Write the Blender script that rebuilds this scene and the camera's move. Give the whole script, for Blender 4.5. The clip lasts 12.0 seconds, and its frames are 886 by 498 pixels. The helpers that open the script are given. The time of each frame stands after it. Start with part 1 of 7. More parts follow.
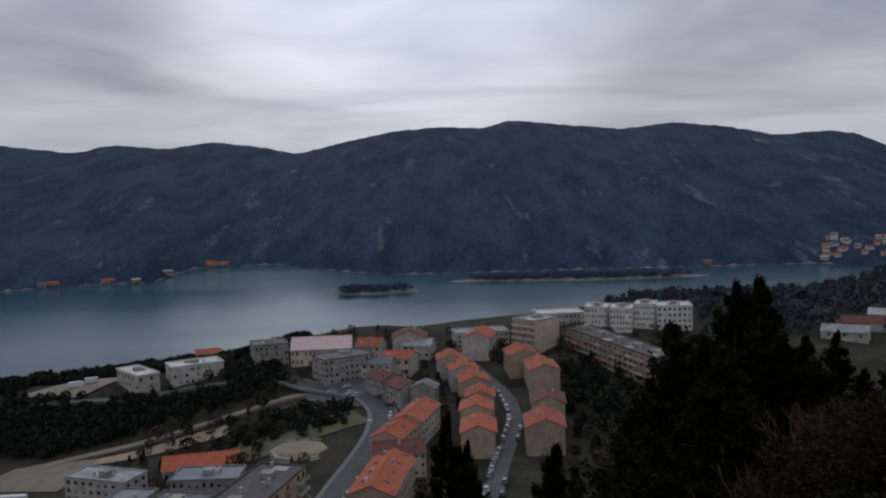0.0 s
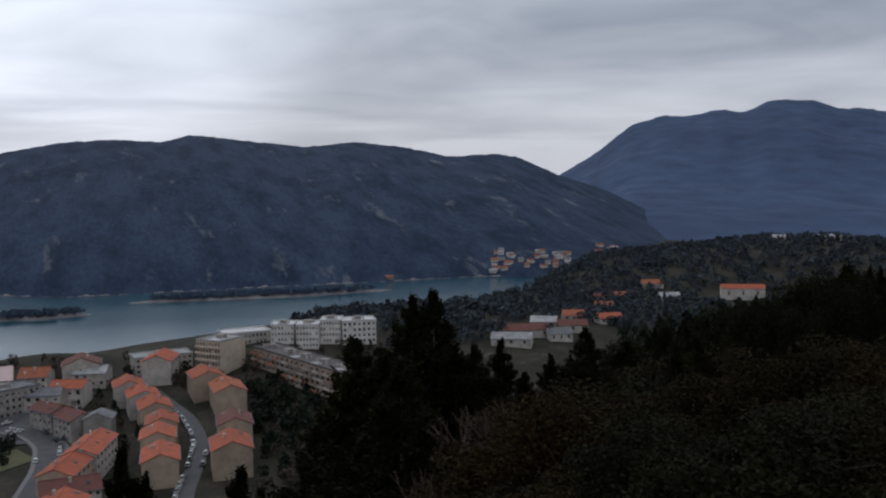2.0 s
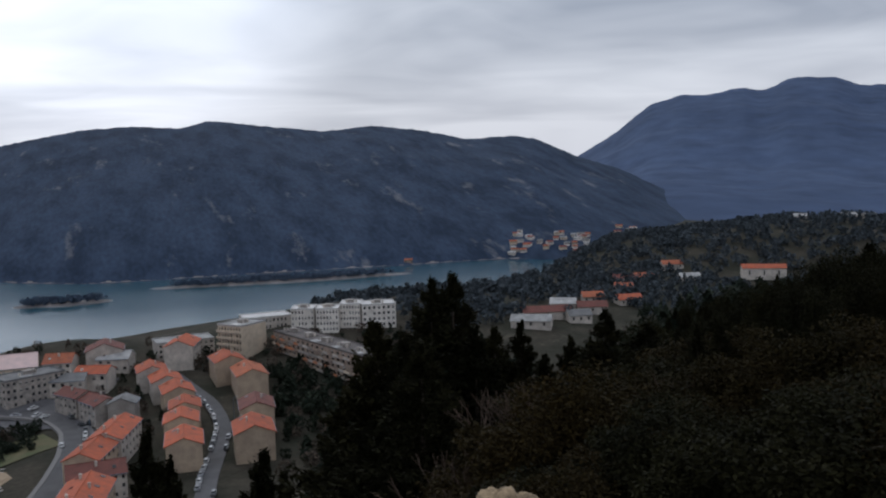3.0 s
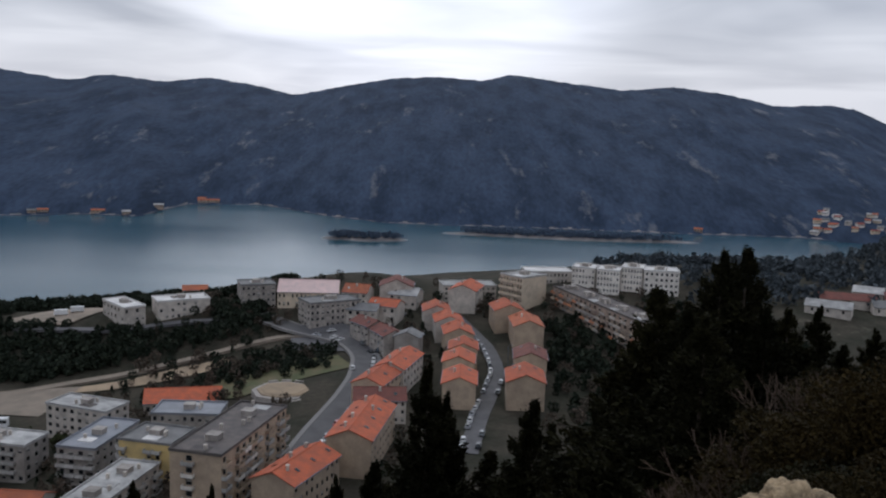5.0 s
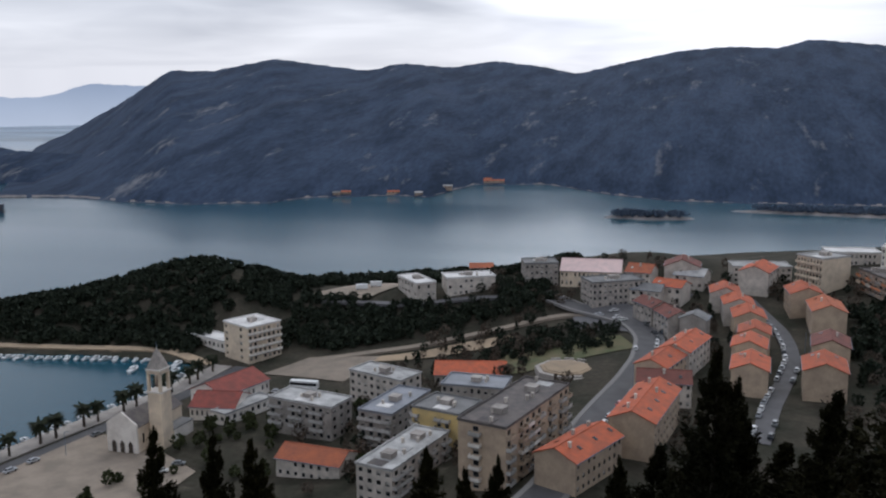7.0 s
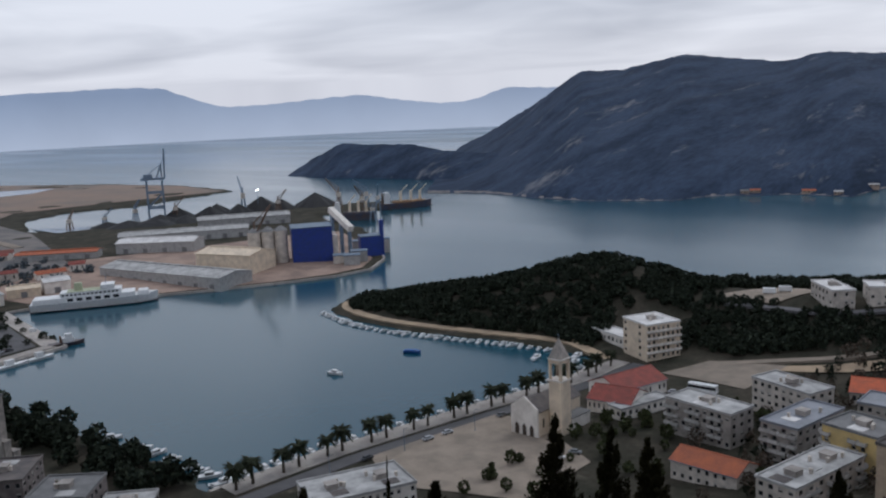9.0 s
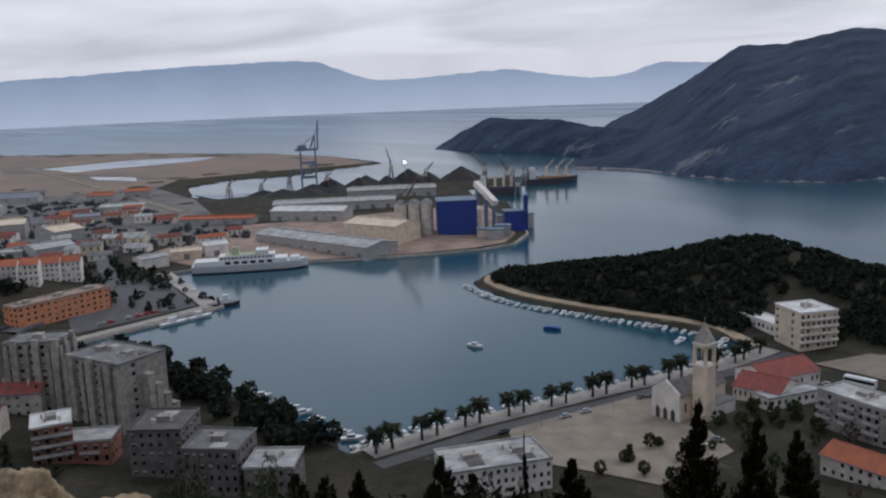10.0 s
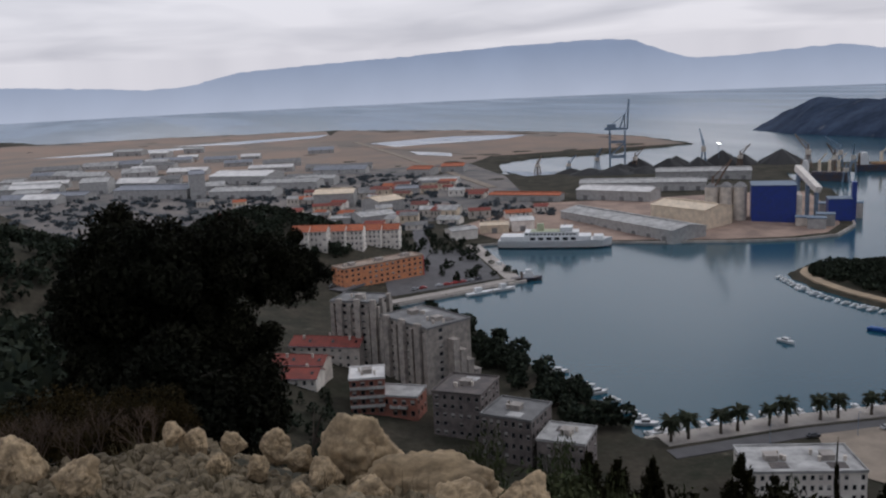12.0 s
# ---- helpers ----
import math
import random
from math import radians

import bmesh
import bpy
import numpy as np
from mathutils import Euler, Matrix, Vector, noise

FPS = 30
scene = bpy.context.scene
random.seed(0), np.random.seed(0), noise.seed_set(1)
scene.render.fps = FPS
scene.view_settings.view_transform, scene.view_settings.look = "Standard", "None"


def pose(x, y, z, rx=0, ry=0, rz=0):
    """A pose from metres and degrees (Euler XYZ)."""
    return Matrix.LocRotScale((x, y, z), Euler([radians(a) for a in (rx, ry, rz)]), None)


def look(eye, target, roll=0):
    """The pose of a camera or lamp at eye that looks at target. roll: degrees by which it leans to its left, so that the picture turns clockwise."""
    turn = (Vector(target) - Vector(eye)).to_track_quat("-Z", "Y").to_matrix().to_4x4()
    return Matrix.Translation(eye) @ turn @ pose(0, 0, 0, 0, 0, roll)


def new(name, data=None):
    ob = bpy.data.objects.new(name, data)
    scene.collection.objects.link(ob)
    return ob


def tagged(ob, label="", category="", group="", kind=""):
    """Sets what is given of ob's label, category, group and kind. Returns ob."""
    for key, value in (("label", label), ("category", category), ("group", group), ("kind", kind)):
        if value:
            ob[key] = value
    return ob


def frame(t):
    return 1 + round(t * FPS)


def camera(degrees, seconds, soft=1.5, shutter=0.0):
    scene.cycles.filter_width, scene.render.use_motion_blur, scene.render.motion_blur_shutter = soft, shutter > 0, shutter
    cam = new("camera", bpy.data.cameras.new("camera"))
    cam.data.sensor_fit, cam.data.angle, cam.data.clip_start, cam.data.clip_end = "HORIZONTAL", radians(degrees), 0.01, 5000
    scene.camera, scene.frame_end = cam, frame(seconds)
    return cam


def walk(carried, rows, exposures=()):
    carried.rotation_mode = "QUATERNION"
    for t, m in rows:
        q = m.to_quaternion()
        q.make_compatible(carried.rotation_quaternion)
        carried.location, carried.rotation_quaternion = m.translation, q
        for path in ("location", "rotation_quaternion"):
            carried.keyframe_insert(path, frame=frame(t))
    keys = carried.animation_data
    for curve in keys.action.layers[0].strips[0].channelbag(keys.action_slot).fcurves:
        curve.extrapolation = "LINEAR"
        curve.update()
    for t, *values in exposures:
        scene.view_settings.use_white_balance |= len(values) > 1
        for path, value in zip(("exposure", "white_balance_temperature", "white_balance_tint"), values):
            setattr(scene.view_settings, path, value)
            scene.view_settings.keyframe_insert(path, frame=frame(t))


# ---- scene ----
cam = camera(52.25, 12.0, soft=2.2)
EYE, ARM = 115.0, 0.25
# seconds, yaw, pitch, lean of a phone held at arm's length by somebody who turns on the spot
ROWS = [
    (0.0, -0.16, -4.97, 1.69), (0.5, -3.07, -4.89, 1.85), (1.0, -6.95, -4.87, 1.80), (1.5, -14.47, -5.13, 0.23),
    (2.0, -19.89, -4.31, 0.83), (2.5, -20.04, -4.99, 1.34), (4.5, -6.23, -6.40, -0.76), (5.0, -0.31, -8.05, -1.95),
    (5.5, 3.41, -9.11, -1.14), (6.0, 8.43, -9.41, -0.39), (6.5, 12.59, -9.58, 0.01), (8.5, 35.84, -8.98, 2.58),
    (9.0, 42.36, -9.01, 2.66), (9.5, 47.40, -9.57, 2.55), (10.0, 51.64, -10.20, 2.23), (10.5, 55.41, -10.13, 1.81),
    (11.0, 59.70, -10.02, 1.98), (11.5, 67.12, -10.54, 2.57), (12.0, 70.97, -10.70, 2.61),
]
walk(cam, [(t, pose(-ARM * math.sin(radians(yaw)), ARM * math.cos(radians(yaw)) - ARM, EYE, 90 + pitch, lean, yaw)) for t, yaw, pitch, lean in ROWS],
     [(0.0, -0.38, 5800, 4), (1.5, -0.28, 5800, 4), (2.5, 0.0, 5800, 4), (5.0, 0.2, 5850, 5), (6.5, 0.43, 5900, 5), (9.5, 0.18, 5800, 5), (12.0, 0.2, 6100, 8)])

# ---- sky and sun ----
SUN_YAW, SUN_ELEV = 2.0, 46.0
world = bpy.data.worlds.new("overcast_sky")
scene.world = world
world.use_nodes = True
wt = world.node_tree
wt.nodes.clear()


def wn(kind, **inputs):
    n = wt.nodes.new(kind)
    for k, v in inputs.items():
        n.inputs[k].default_value = v
    return n


def wl(a, b):
    wt.links.new(a, b)


sky = wn("ShaderNodeTexSky")
sky.sky_type, sky.sun_disc = "NISHITA", False
sky.sun_elevation, sky.sun_rotation = radians(SUN_ELEV), radians(-SUN_YAW)
sky.dust_density = 3.0
geo = wn("ShaderNodeTexCoord")
sep = wn("ShaderNodeSeparateXYZ")
wl(geo.outputs["Generated"], sep.inputs[0])
# clouds lie on a flat layer: divide the direction by its height
up = wn("ShaderNodeMath"); up.operation = "MAXIMUM"; up.inputs[1].default_value = 0.03
wl(sep.outputs["Z"], up.inputs[0])
up2 = wn("ShaderNodeMath"); up2.operation = "ADD"; up2.inputs[1].default_value = 0.09
wl(up.outputs[0], up2.inputs[0])
dx = wn("ShaderNodeMath"); dx.operation = "DIVIDE"
dy = wn("ShaderNodeMath"); dy.operation = "DIVIDE"
wl(sep.outputs["X"], dx.inputs[0]); wl(up2.outputs[0], dx.inputs[1])
wl(sep.outputs["Y"], dy.inputs[0]); wl(up2.outputs[0], dy.inputs[1])
flat = wn("ShaderNodeCombineXYZ")
wl(dx.outputs[0], flat.inputs[0]); wl(dy.outputs[0], flat.inputs[1])
big = wn("ShaderNodeTexNoise", Scale=0.42, Detail=3.0, Roughness=0.45, Distortion=0.8)
fine = wn("ShaderNodeTexNoise", Scale=1.1, Detail=4.0, Roughness=0.45, Distortion=0.9)
wl(flat.outputs[0], big.inputs["Vector"]); wl(flat.outputs[0], fine.inputs["Vector"])
mixn = wn("ShaderNodeMath"); mixn.operation = "MULTIPLY_ADD"; mixn.inputs[1].default_value = 0.3
wl(fine.outputs["Fac"], mixn.inputs[0]); wl(big.outputs["Fac"], mixn.inputs[2])
ramp = wn("ShaderNodeValToRGB")
ramp.color_ramp.elements[0].position, ramp.color_ramp.elements[0].color = 0.47, (0.34, 0.36, 0.43, 1)
ramp.color_ramp.elements[1].position, ramp.color_ramp.elements[1].color = 0.79, (0.97, 0.93, 0.96, 1)
wl(mixn.outputs[0], ramp.inputs["Fac"])
# the veiled sun brightens the clouds round it
aim = wn("ShaderNodeVectorMath"); aim.operation = "DOT_PRODUCT"
glow_elev = radians(15)
aim.inputs[1].default_value = (-math.sin(radians(SUN_YAW)) * math.cos(glow_elev), math.cos(radians(SUN_YAW)) * math.cos(glow_elev), math.sin(glow_elev))
wl(geo.outputs["Generated"], aim.inputs[0])
near_sun = wn("ShaderNodeMapRange"); near_sun.interpolation_type = "SMOOTHERSTEP"
near_sun.inputs["From Min"].default_value, near_sun.inputs["From Max"].default_value = 0.945, 1.0
near_sun.inputs["To Min"].default_value, near_sun.inputs["To Max"].default_value = 1.0, 1.6
wl(aim.outputs["Value"], near_sun.inputs["Value"])
# paler and a little warmer towards the horizon
low = wn("ShaderNodeMapRange")
low.inputs["From Min"].default_value, low.inputs["From Max"].default_value = 0.0, 0.22
low.inputs["To Min"].default_value, low.inputs["To Max"].default_value = 0.75, 0.0
wl(sep.outputs["Z"], low.inputs["Value"])
pale = wn("ShaderNodeMix"); pale.data_type = "RGBA"; pale.inputs["B"].default_value = (0.86, 0.79, 0.81, 1)
wl(low.outputs[0], pale.inputs["Factor"]); wl(ramp.outputs["Color"], pale.inputs["A"])
lit = wn("ShaderNodeVectorMath"); lit.operation = "SCALE"
wl(pale.outputs["Result"], lit.inputs[0]); wl(near_sun.outputs[0], lit.inputs["Scale"])
veil = wn("ShaderNodeMix"); veil.data_type = "RGBA"; veil.inputs["Factor"].default_value = 0.93
scaled = wn("ShaderNodeVectorMath"); scaled.operation = "SCALE"; scaled.inputs["Scale"].default_value = 0.1
wl(sky.outputs[0], scaled.inputs[0])
wl(scaled.outputs[0], veil.inputs["A"]); wl(lit.outputs[0], veil.inputs["B"])
bg = wn("ShaderNodeBackground"); bg.inputs["Strength"].default_value = 0.80
wl(veil.outputs["Result"], bg.inputs["Color"])
wout = wn("ShaderNodeOutputWorld")
wl(bg.outputs[0], wout.inputs[0])
sun = new("sun", bpy.data.lights.new("sun", "SUN"))
sun.data.energy, sun.data.angle, sun.data.color = 0.55, radians(30), (1.0, 0.93, 0.86)
sun.matrix_world = look((0, 0, 0), (math.sin(radians(SUN_YAW)), -math.cos(radians(SUN_YAW)), -math.tan(radians(SUN_ELEV))))


# ---- materials ----
def mat(name, colour, rough=0.8, metal=0.0, other=None, scale=3.0, spread=0.25, bump=0.2, bump_scale=20.0, fine=0.0, coat=0.0, vary=0.12, stretch=(1, 1, 1)):
    """A surface of one colour (or two, mixed in patches), with grain at two scales, and relief."""
    m = bpy.data.materials.new(name)
    m.use_nodes = True
    nt = m.node_tree
    b = nt.nodes["Principled BSDF"]
    b.inputs["Roughness"].default_value, b.inputs["Metallic"].default_value = rough, metal
    tc = nt.nodes.new("ShaderNodeTexCoord")
    oi = nt.nodes.new("ShaderNodeObjectInfo")
    n1 = nt.nodes.new("ShaderNodeTexNoise")
    n1.inputs["Scale"].default_value, n1.inputs["Detail"].default_value, n1.inputs["Roughness"].default_value = scale, 6, 0.6
    n2 = nt.nodes.new("ShaderNodeTexNoise")
    n2.inputs["Scale"].default_value, n2.inputs["Detail"].default_value = bump_scale, 4
    shift = nt.nodes.new("ShaderNodeVectorMath")
    shift.operation = "ADD"
    rnd = nt.nodes.new("ShaderNodeMath")
    rnd.operation, rnd.inputs[1].default_value = "MULTIPLY", 90.0
    nt.links.new(oi.outputs["Random"], rnd.inputs[0])
    mp = nt.nodes.new("ShaderNodeMapping")
    mp.inputs["Scale"].default_value = stretch
    nt.links.new(tc.outputs["Object"], mp.inputs["Vector"])
    nt.links.new(mp.outputs[0], shift.inputs[0])
    nt.links.new(rnd.outputs[0], shift.inputs[1])
    nt.links.new(shift.outputs[0], n1.inputs["Vector"])
    nt.links.new(shift.outputs[0], n2.inputs["Vector"])
    mix = nt.nodes.new("ShaderNodeMix")
    mix.data_type = "RGBA"
    c2 = other or tuple(c * (1 - spread) for c in colour)
    mix.inputs["A"].default_value, mix.inputs["B"].default_value = (*colour, 1), (*c2, 1)
    mr = nt.nodes.new("ShaderNodeMapRange")
    mr.inputs["From Min"].default_value, mr.inputs["From Max"].default_value = 0.38, 0.64
    nt.links.new(n1.outputs["Fac"], mr.inputs["Value"])
    nt.links.new(mr.outputs[0], mix.inputs["Factor"])
    grain = nt.nodes.new("ShaderNodeMapRange")
    grain.inputs["To Min"].default_value, grain.inputs["To Max"].default_value = 0.82 - fine, 1.18 + fine
    nt.links.new(n2.outputs["Fac"], grain.inputs["Value"])
    mul = nt.nodes.new("ShaderNodeVectorMath")
    mul.operation = "SCALE"
    nt.links.new(mix.outputs["Result"], mul.inputs[0])
    nt.links.new(grain.outputs[0], mul.inputs["Scale"])
    tone = nt.nodes.new("ShaderNodeMapRange")
    tone.inputs["To Min"].default_value, tone.inputs["To Max"].default_value = 1 - vary, 1 + vary
    nt.links.new(oi.outputs["Random"], tone.inputs["Value"])
    toned = nt.nodes.new("ShaderNodeVectorMath")
    toned.operation = "SCALE"
    nt.links.new(mul.outputs[0], toned.inputs[0])
    nt.links.new(tone.outputs[0], toned.inputs["Scale"])
    nt.links.new(toned.outputs[0], b.inputs["Base Color"])
    if bump:
        bp = nt.nodes.new("ShaderNodeBump")
        bp.inputs["Strength"].default_value = bump
        nt.links.new(n2.outputs["Fac"], bp.inputs["Height"])
        nt.links.new(bp.outputs[0], b.inputs["Normal"])
    if coat:
        b.inputs["Coat Weight"].default_value = coat
    return m


def hillside(name, scrub, dark, rock, amount, size, stretch=(1, 1, 1)):
    """Scrub in clumps over pale limestone that shows in streaks and patches."""
    m = mat(name, scrub, 0.95, other=dark, scale=size, bump=0.3, bump_scale=size * 9, fine=0.3, vary=0.0, stretch=stretch)
    nt = m.node_tree
    b = nt.nodes["Principled BSDF"]
    old = b.inputs["Base Color"].links[0].from_socket
    tc = nt.nodes.new("ShaderNodeTexCoord")
    mp = nt.nodes.new("ShaderNodeMapping")
    mp.inputs["Scale"].default_value = stretch
    nt.links.new(tc.outputs["Object"], mp.inputs["Vector"])
    n = nt.nodes.new("ShaderNodeTexNoise")
    n.inputs["Scale"].default_value, n.inputs["Detail"].default_value, n.inputs["Roughness"].default_value = size * 0.9, 9, 0.68
    nt.links.new(mp.outputs[0], n.inputs["Vector"])
    r = nt.nodes.new("ShaderNodeMapRange")
    r.inputs["From Min"].default_value, r.inputs["From Max"].default_value = amount, amount + 0.13
    r.inputs["To Max"].default_value = 0.85
    nt.links.new(n.outputs["Fac"], r.inputs["Value"])
    mix = nt.nodes.new("ShaderNodeMix")
    mix.data_type = "RGBA"
    mix.inputs["B"].default_value = (*rock, 1)
    nt.links.new(r.outputs[0], mix.inputs["Factor"])
    nt.links.new(old, mix.inputs["A"])
    nt.links.new(mix.outputs["Result"], b.inputs["Base Color"])
    b.inputs["Specular IOR Level"].default_value = 0.1
    return m


# distance haze over the bay is put into scrub and rock colours as blue
M_HILL = hillside("karst_scrub_tinted_with_haze", (0.043, 0.062, 0.104), (0.021, 0.033, 0.060), (0.20, 0.20, 0.215), 0.592, 0.026, (1, 0.22, 1))
# bluer still: the massif's distance haze is painted into its colours
M_BLUE = hillside("mountain_scrub_painted_haze", (0.072, 0.100, 0.175), (0.056, 0.080, 0.145), (0.12, 0.145, 0.21), 0.66, 0.003, (0.6, 0.3, 1))
M_GROUND = hillside("scrubby_town_ground", (0.060, 0.052, 0.040), (0.030, 0.031, 0.022), (0.17, 0.15, 0.12), 0.60, 0.06)

M_WATER = mat("sea_water", (0.012, 0.066, 0.098), 0.07, other=(0.018, 0.066, 0.10), scale=0.004, bump=0.0, vary=0.0)
nt = M_WATER.node_tree
wb = nt.nodes["Principled BSDF"]
wb.inputs["IOR"].default_value = 1.33
wtc = nt.nodes.new("ShaderNodeTexCoord")
wmap = nt.nodes.new("ShaderNodeMapping")
wmap.inputs["Scale"].default_value = (1.0, 0.55, 1.0)
nt.links.new(wtc.outputs["Object"], wmap.inputs["Vector"])
w1 = nt.nodes.new("ShaderNodeTexNoise")
w1.inputs["Scale"].default_value, w1.inputs["Detail"].default_value = 0.35, 5
nt.links.new(wmap.outputs[0], w1.inputs["Vector"])
wbp = nt.nodes.new("ShaderNodeBump")
wbp.inputs["Strength"].default_value, wbp.inputs["Distance"].default_value = 0.05, 0.5
nt.links.new(w1.outputs["Fac"], wbp.inputs["Height"])
nt.links.new(wbp.outputs[0], wb.inputs["Normal"])
# slicks: patches of smoother and rougher water
w2 = nt.nodes.new("ShaderNodeTexNoise")
w2.inputs["Scale"].default_value, w2.inputs["Detail"].default_value = 0.0022, 3
wm2 = nt.nodes.new("ShaderNodeMapping")
wm2.inputs["Scale"].default_value = (0.35, 1.6, 1.0)
nt.links.new(wtc.outputs["Object"], wm2.inputs["Vector"])
nt.links.new(wm2.outputs[0], w2.inputs["Vector"])
wr = nt.nodes.new("ShaderNodeMapRange")
wr.inputs["From Min"].default_value, wr.inputs["From Max"].default_value = 0.42, 0.6
wr.inputs["To Min"].default_value, wr.inputs["To Max"].default_value = 0.13, 0.22
nt.links.new(w2.outputs["Fac"], wr.inputs["Value"])
nt.links.new(wr.outputs[0], wb.inputs["Roughness"])

# far range: backdrop beyond the open sea, haze painted as glow, paler lower down
M_FAR = bpy.data.materials.new("far_range_painted_haze")
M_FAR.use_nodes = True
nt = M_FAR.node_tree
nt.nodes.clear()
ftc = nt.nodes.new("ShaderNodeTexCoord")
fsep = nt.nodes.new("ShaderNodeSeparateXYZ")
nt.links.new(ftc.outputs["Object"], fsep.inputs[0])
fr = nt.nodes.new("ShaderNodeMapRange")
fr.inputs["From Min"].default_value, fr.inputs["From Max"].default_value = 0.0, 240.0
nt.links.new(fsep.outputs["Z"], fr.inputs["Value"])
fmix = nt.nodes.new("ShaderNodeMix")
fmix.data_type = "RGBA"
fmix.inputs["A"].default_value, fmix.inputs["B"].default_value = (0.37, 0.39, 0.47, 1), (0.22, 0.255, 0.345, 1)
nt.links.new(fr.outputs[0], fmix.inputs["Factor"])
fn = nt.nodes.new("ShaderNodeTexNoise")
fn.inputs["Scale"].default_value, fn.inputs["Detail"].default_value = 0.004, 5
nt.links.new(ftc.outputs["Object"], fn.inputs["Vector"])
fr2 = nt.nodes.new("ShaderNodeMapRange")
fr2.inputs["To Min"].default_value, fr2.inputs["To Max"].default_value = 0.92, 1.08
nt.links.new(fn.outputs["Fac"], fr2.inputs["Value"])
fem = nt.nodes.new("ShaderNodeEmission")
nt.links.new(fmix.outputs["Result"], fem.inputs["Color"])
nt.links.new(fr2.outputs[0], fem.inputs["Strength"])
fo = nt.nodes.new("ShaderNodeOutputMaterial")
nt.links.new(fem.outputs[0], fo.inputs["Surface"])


# ---- terrain ----
COAST_WEST = [(-234, 142), (-251, 146), (-293, 144), (-346, 143), (-400, 137), (-437, 113), (-445, 153), (-456, 201), (-476, 200), (-572, 216),
              (-570, 235), (-532, 301), (-493, 368), (-478, 405), (-476, 436), (-500, 473), (-551, 516), (-656, 593), (-735, 616), (-778, 648),
              (-722, 770), (-789, 821), (-856, 718), (-920, 609), (-943, 512), (-981, 407), (-1110, 457), (-1149, 536), (-1119, 609), (-1150, 700),
              (-1177, 805), (-1369, 837), (-1608, 802), (-1878, 696), (-2214, 471), (-2356, 87), (-2400, -200), (-2900, -420), (-4900, -700), (-4900, -4000)]
COAST_EAST = [(4900, -4000), (4900, 3000), (900, 3000), (600, 1100), (472, 959), (417, 861), (388, 808), (325, 755), (255, 712), (212, 704),
              (100, 660), (0, 625), (-150, 570), (-300, 490), (-380, 430), (-413, 366), (-408, 345), (-397, 331), (-371, 324), (-329, 322),
              (-265, 335), (-212, 332), (-209, 297), (-231, 188)]
COAST = np.array(COAST_WEST + COAST_EAST, float)


def inland(x, y, poly=COAST):
    """Distance from the coast, positive on land."""
    x, y = np.asarray(x, float), np.asarray(y, float)
    best = np.full(x.shape, 1e9)
    inside = np.zeros(x.shape, bool)
    for (ax, ay), (bx, by) in zip(poly, np.roll(poly, -1, 0)):
        ux, uy = bx - ax, by - ay
        s = np.clip(((x - ax) * ux + (y - ay) * uy) / (ux * ux + uy * uy), 0, 1)
        best = np.minimum(best, np.hypot(x - ax - s * ux, y - ay - s * uy))
        if ay != by:
            cross = ((ay > y) != (by > y)) & (x < ux * (y - ay) / uy + ax)
            inside ^= cross
    return np.where(inside, best, -best)


def step(a, b, v):
    s = np.clip((np.asarray(v, float) - a) / (b - a), 0, 1)
    return s * s * (3 - 2 * s)


def bump(x, y, cx, cy, h, rx, ry, turn=0.0):
    c, s = math.cos(radians(turn)), math.sin(radians(turn))
    u, v = (x - cx) * c + (y - cy) * s, -(x - cx) * s + (y - cy) * c
    return h * np.exp(-(u / rx) ** 2 - (v / ry) ** 2)


def wobble(x, y, size):
    return np.sin(x / size + 1.3 * np.sin(y / size * 0.7)) * np.cos(y / size * 1.1 + np.sin(x / size * 0.6))


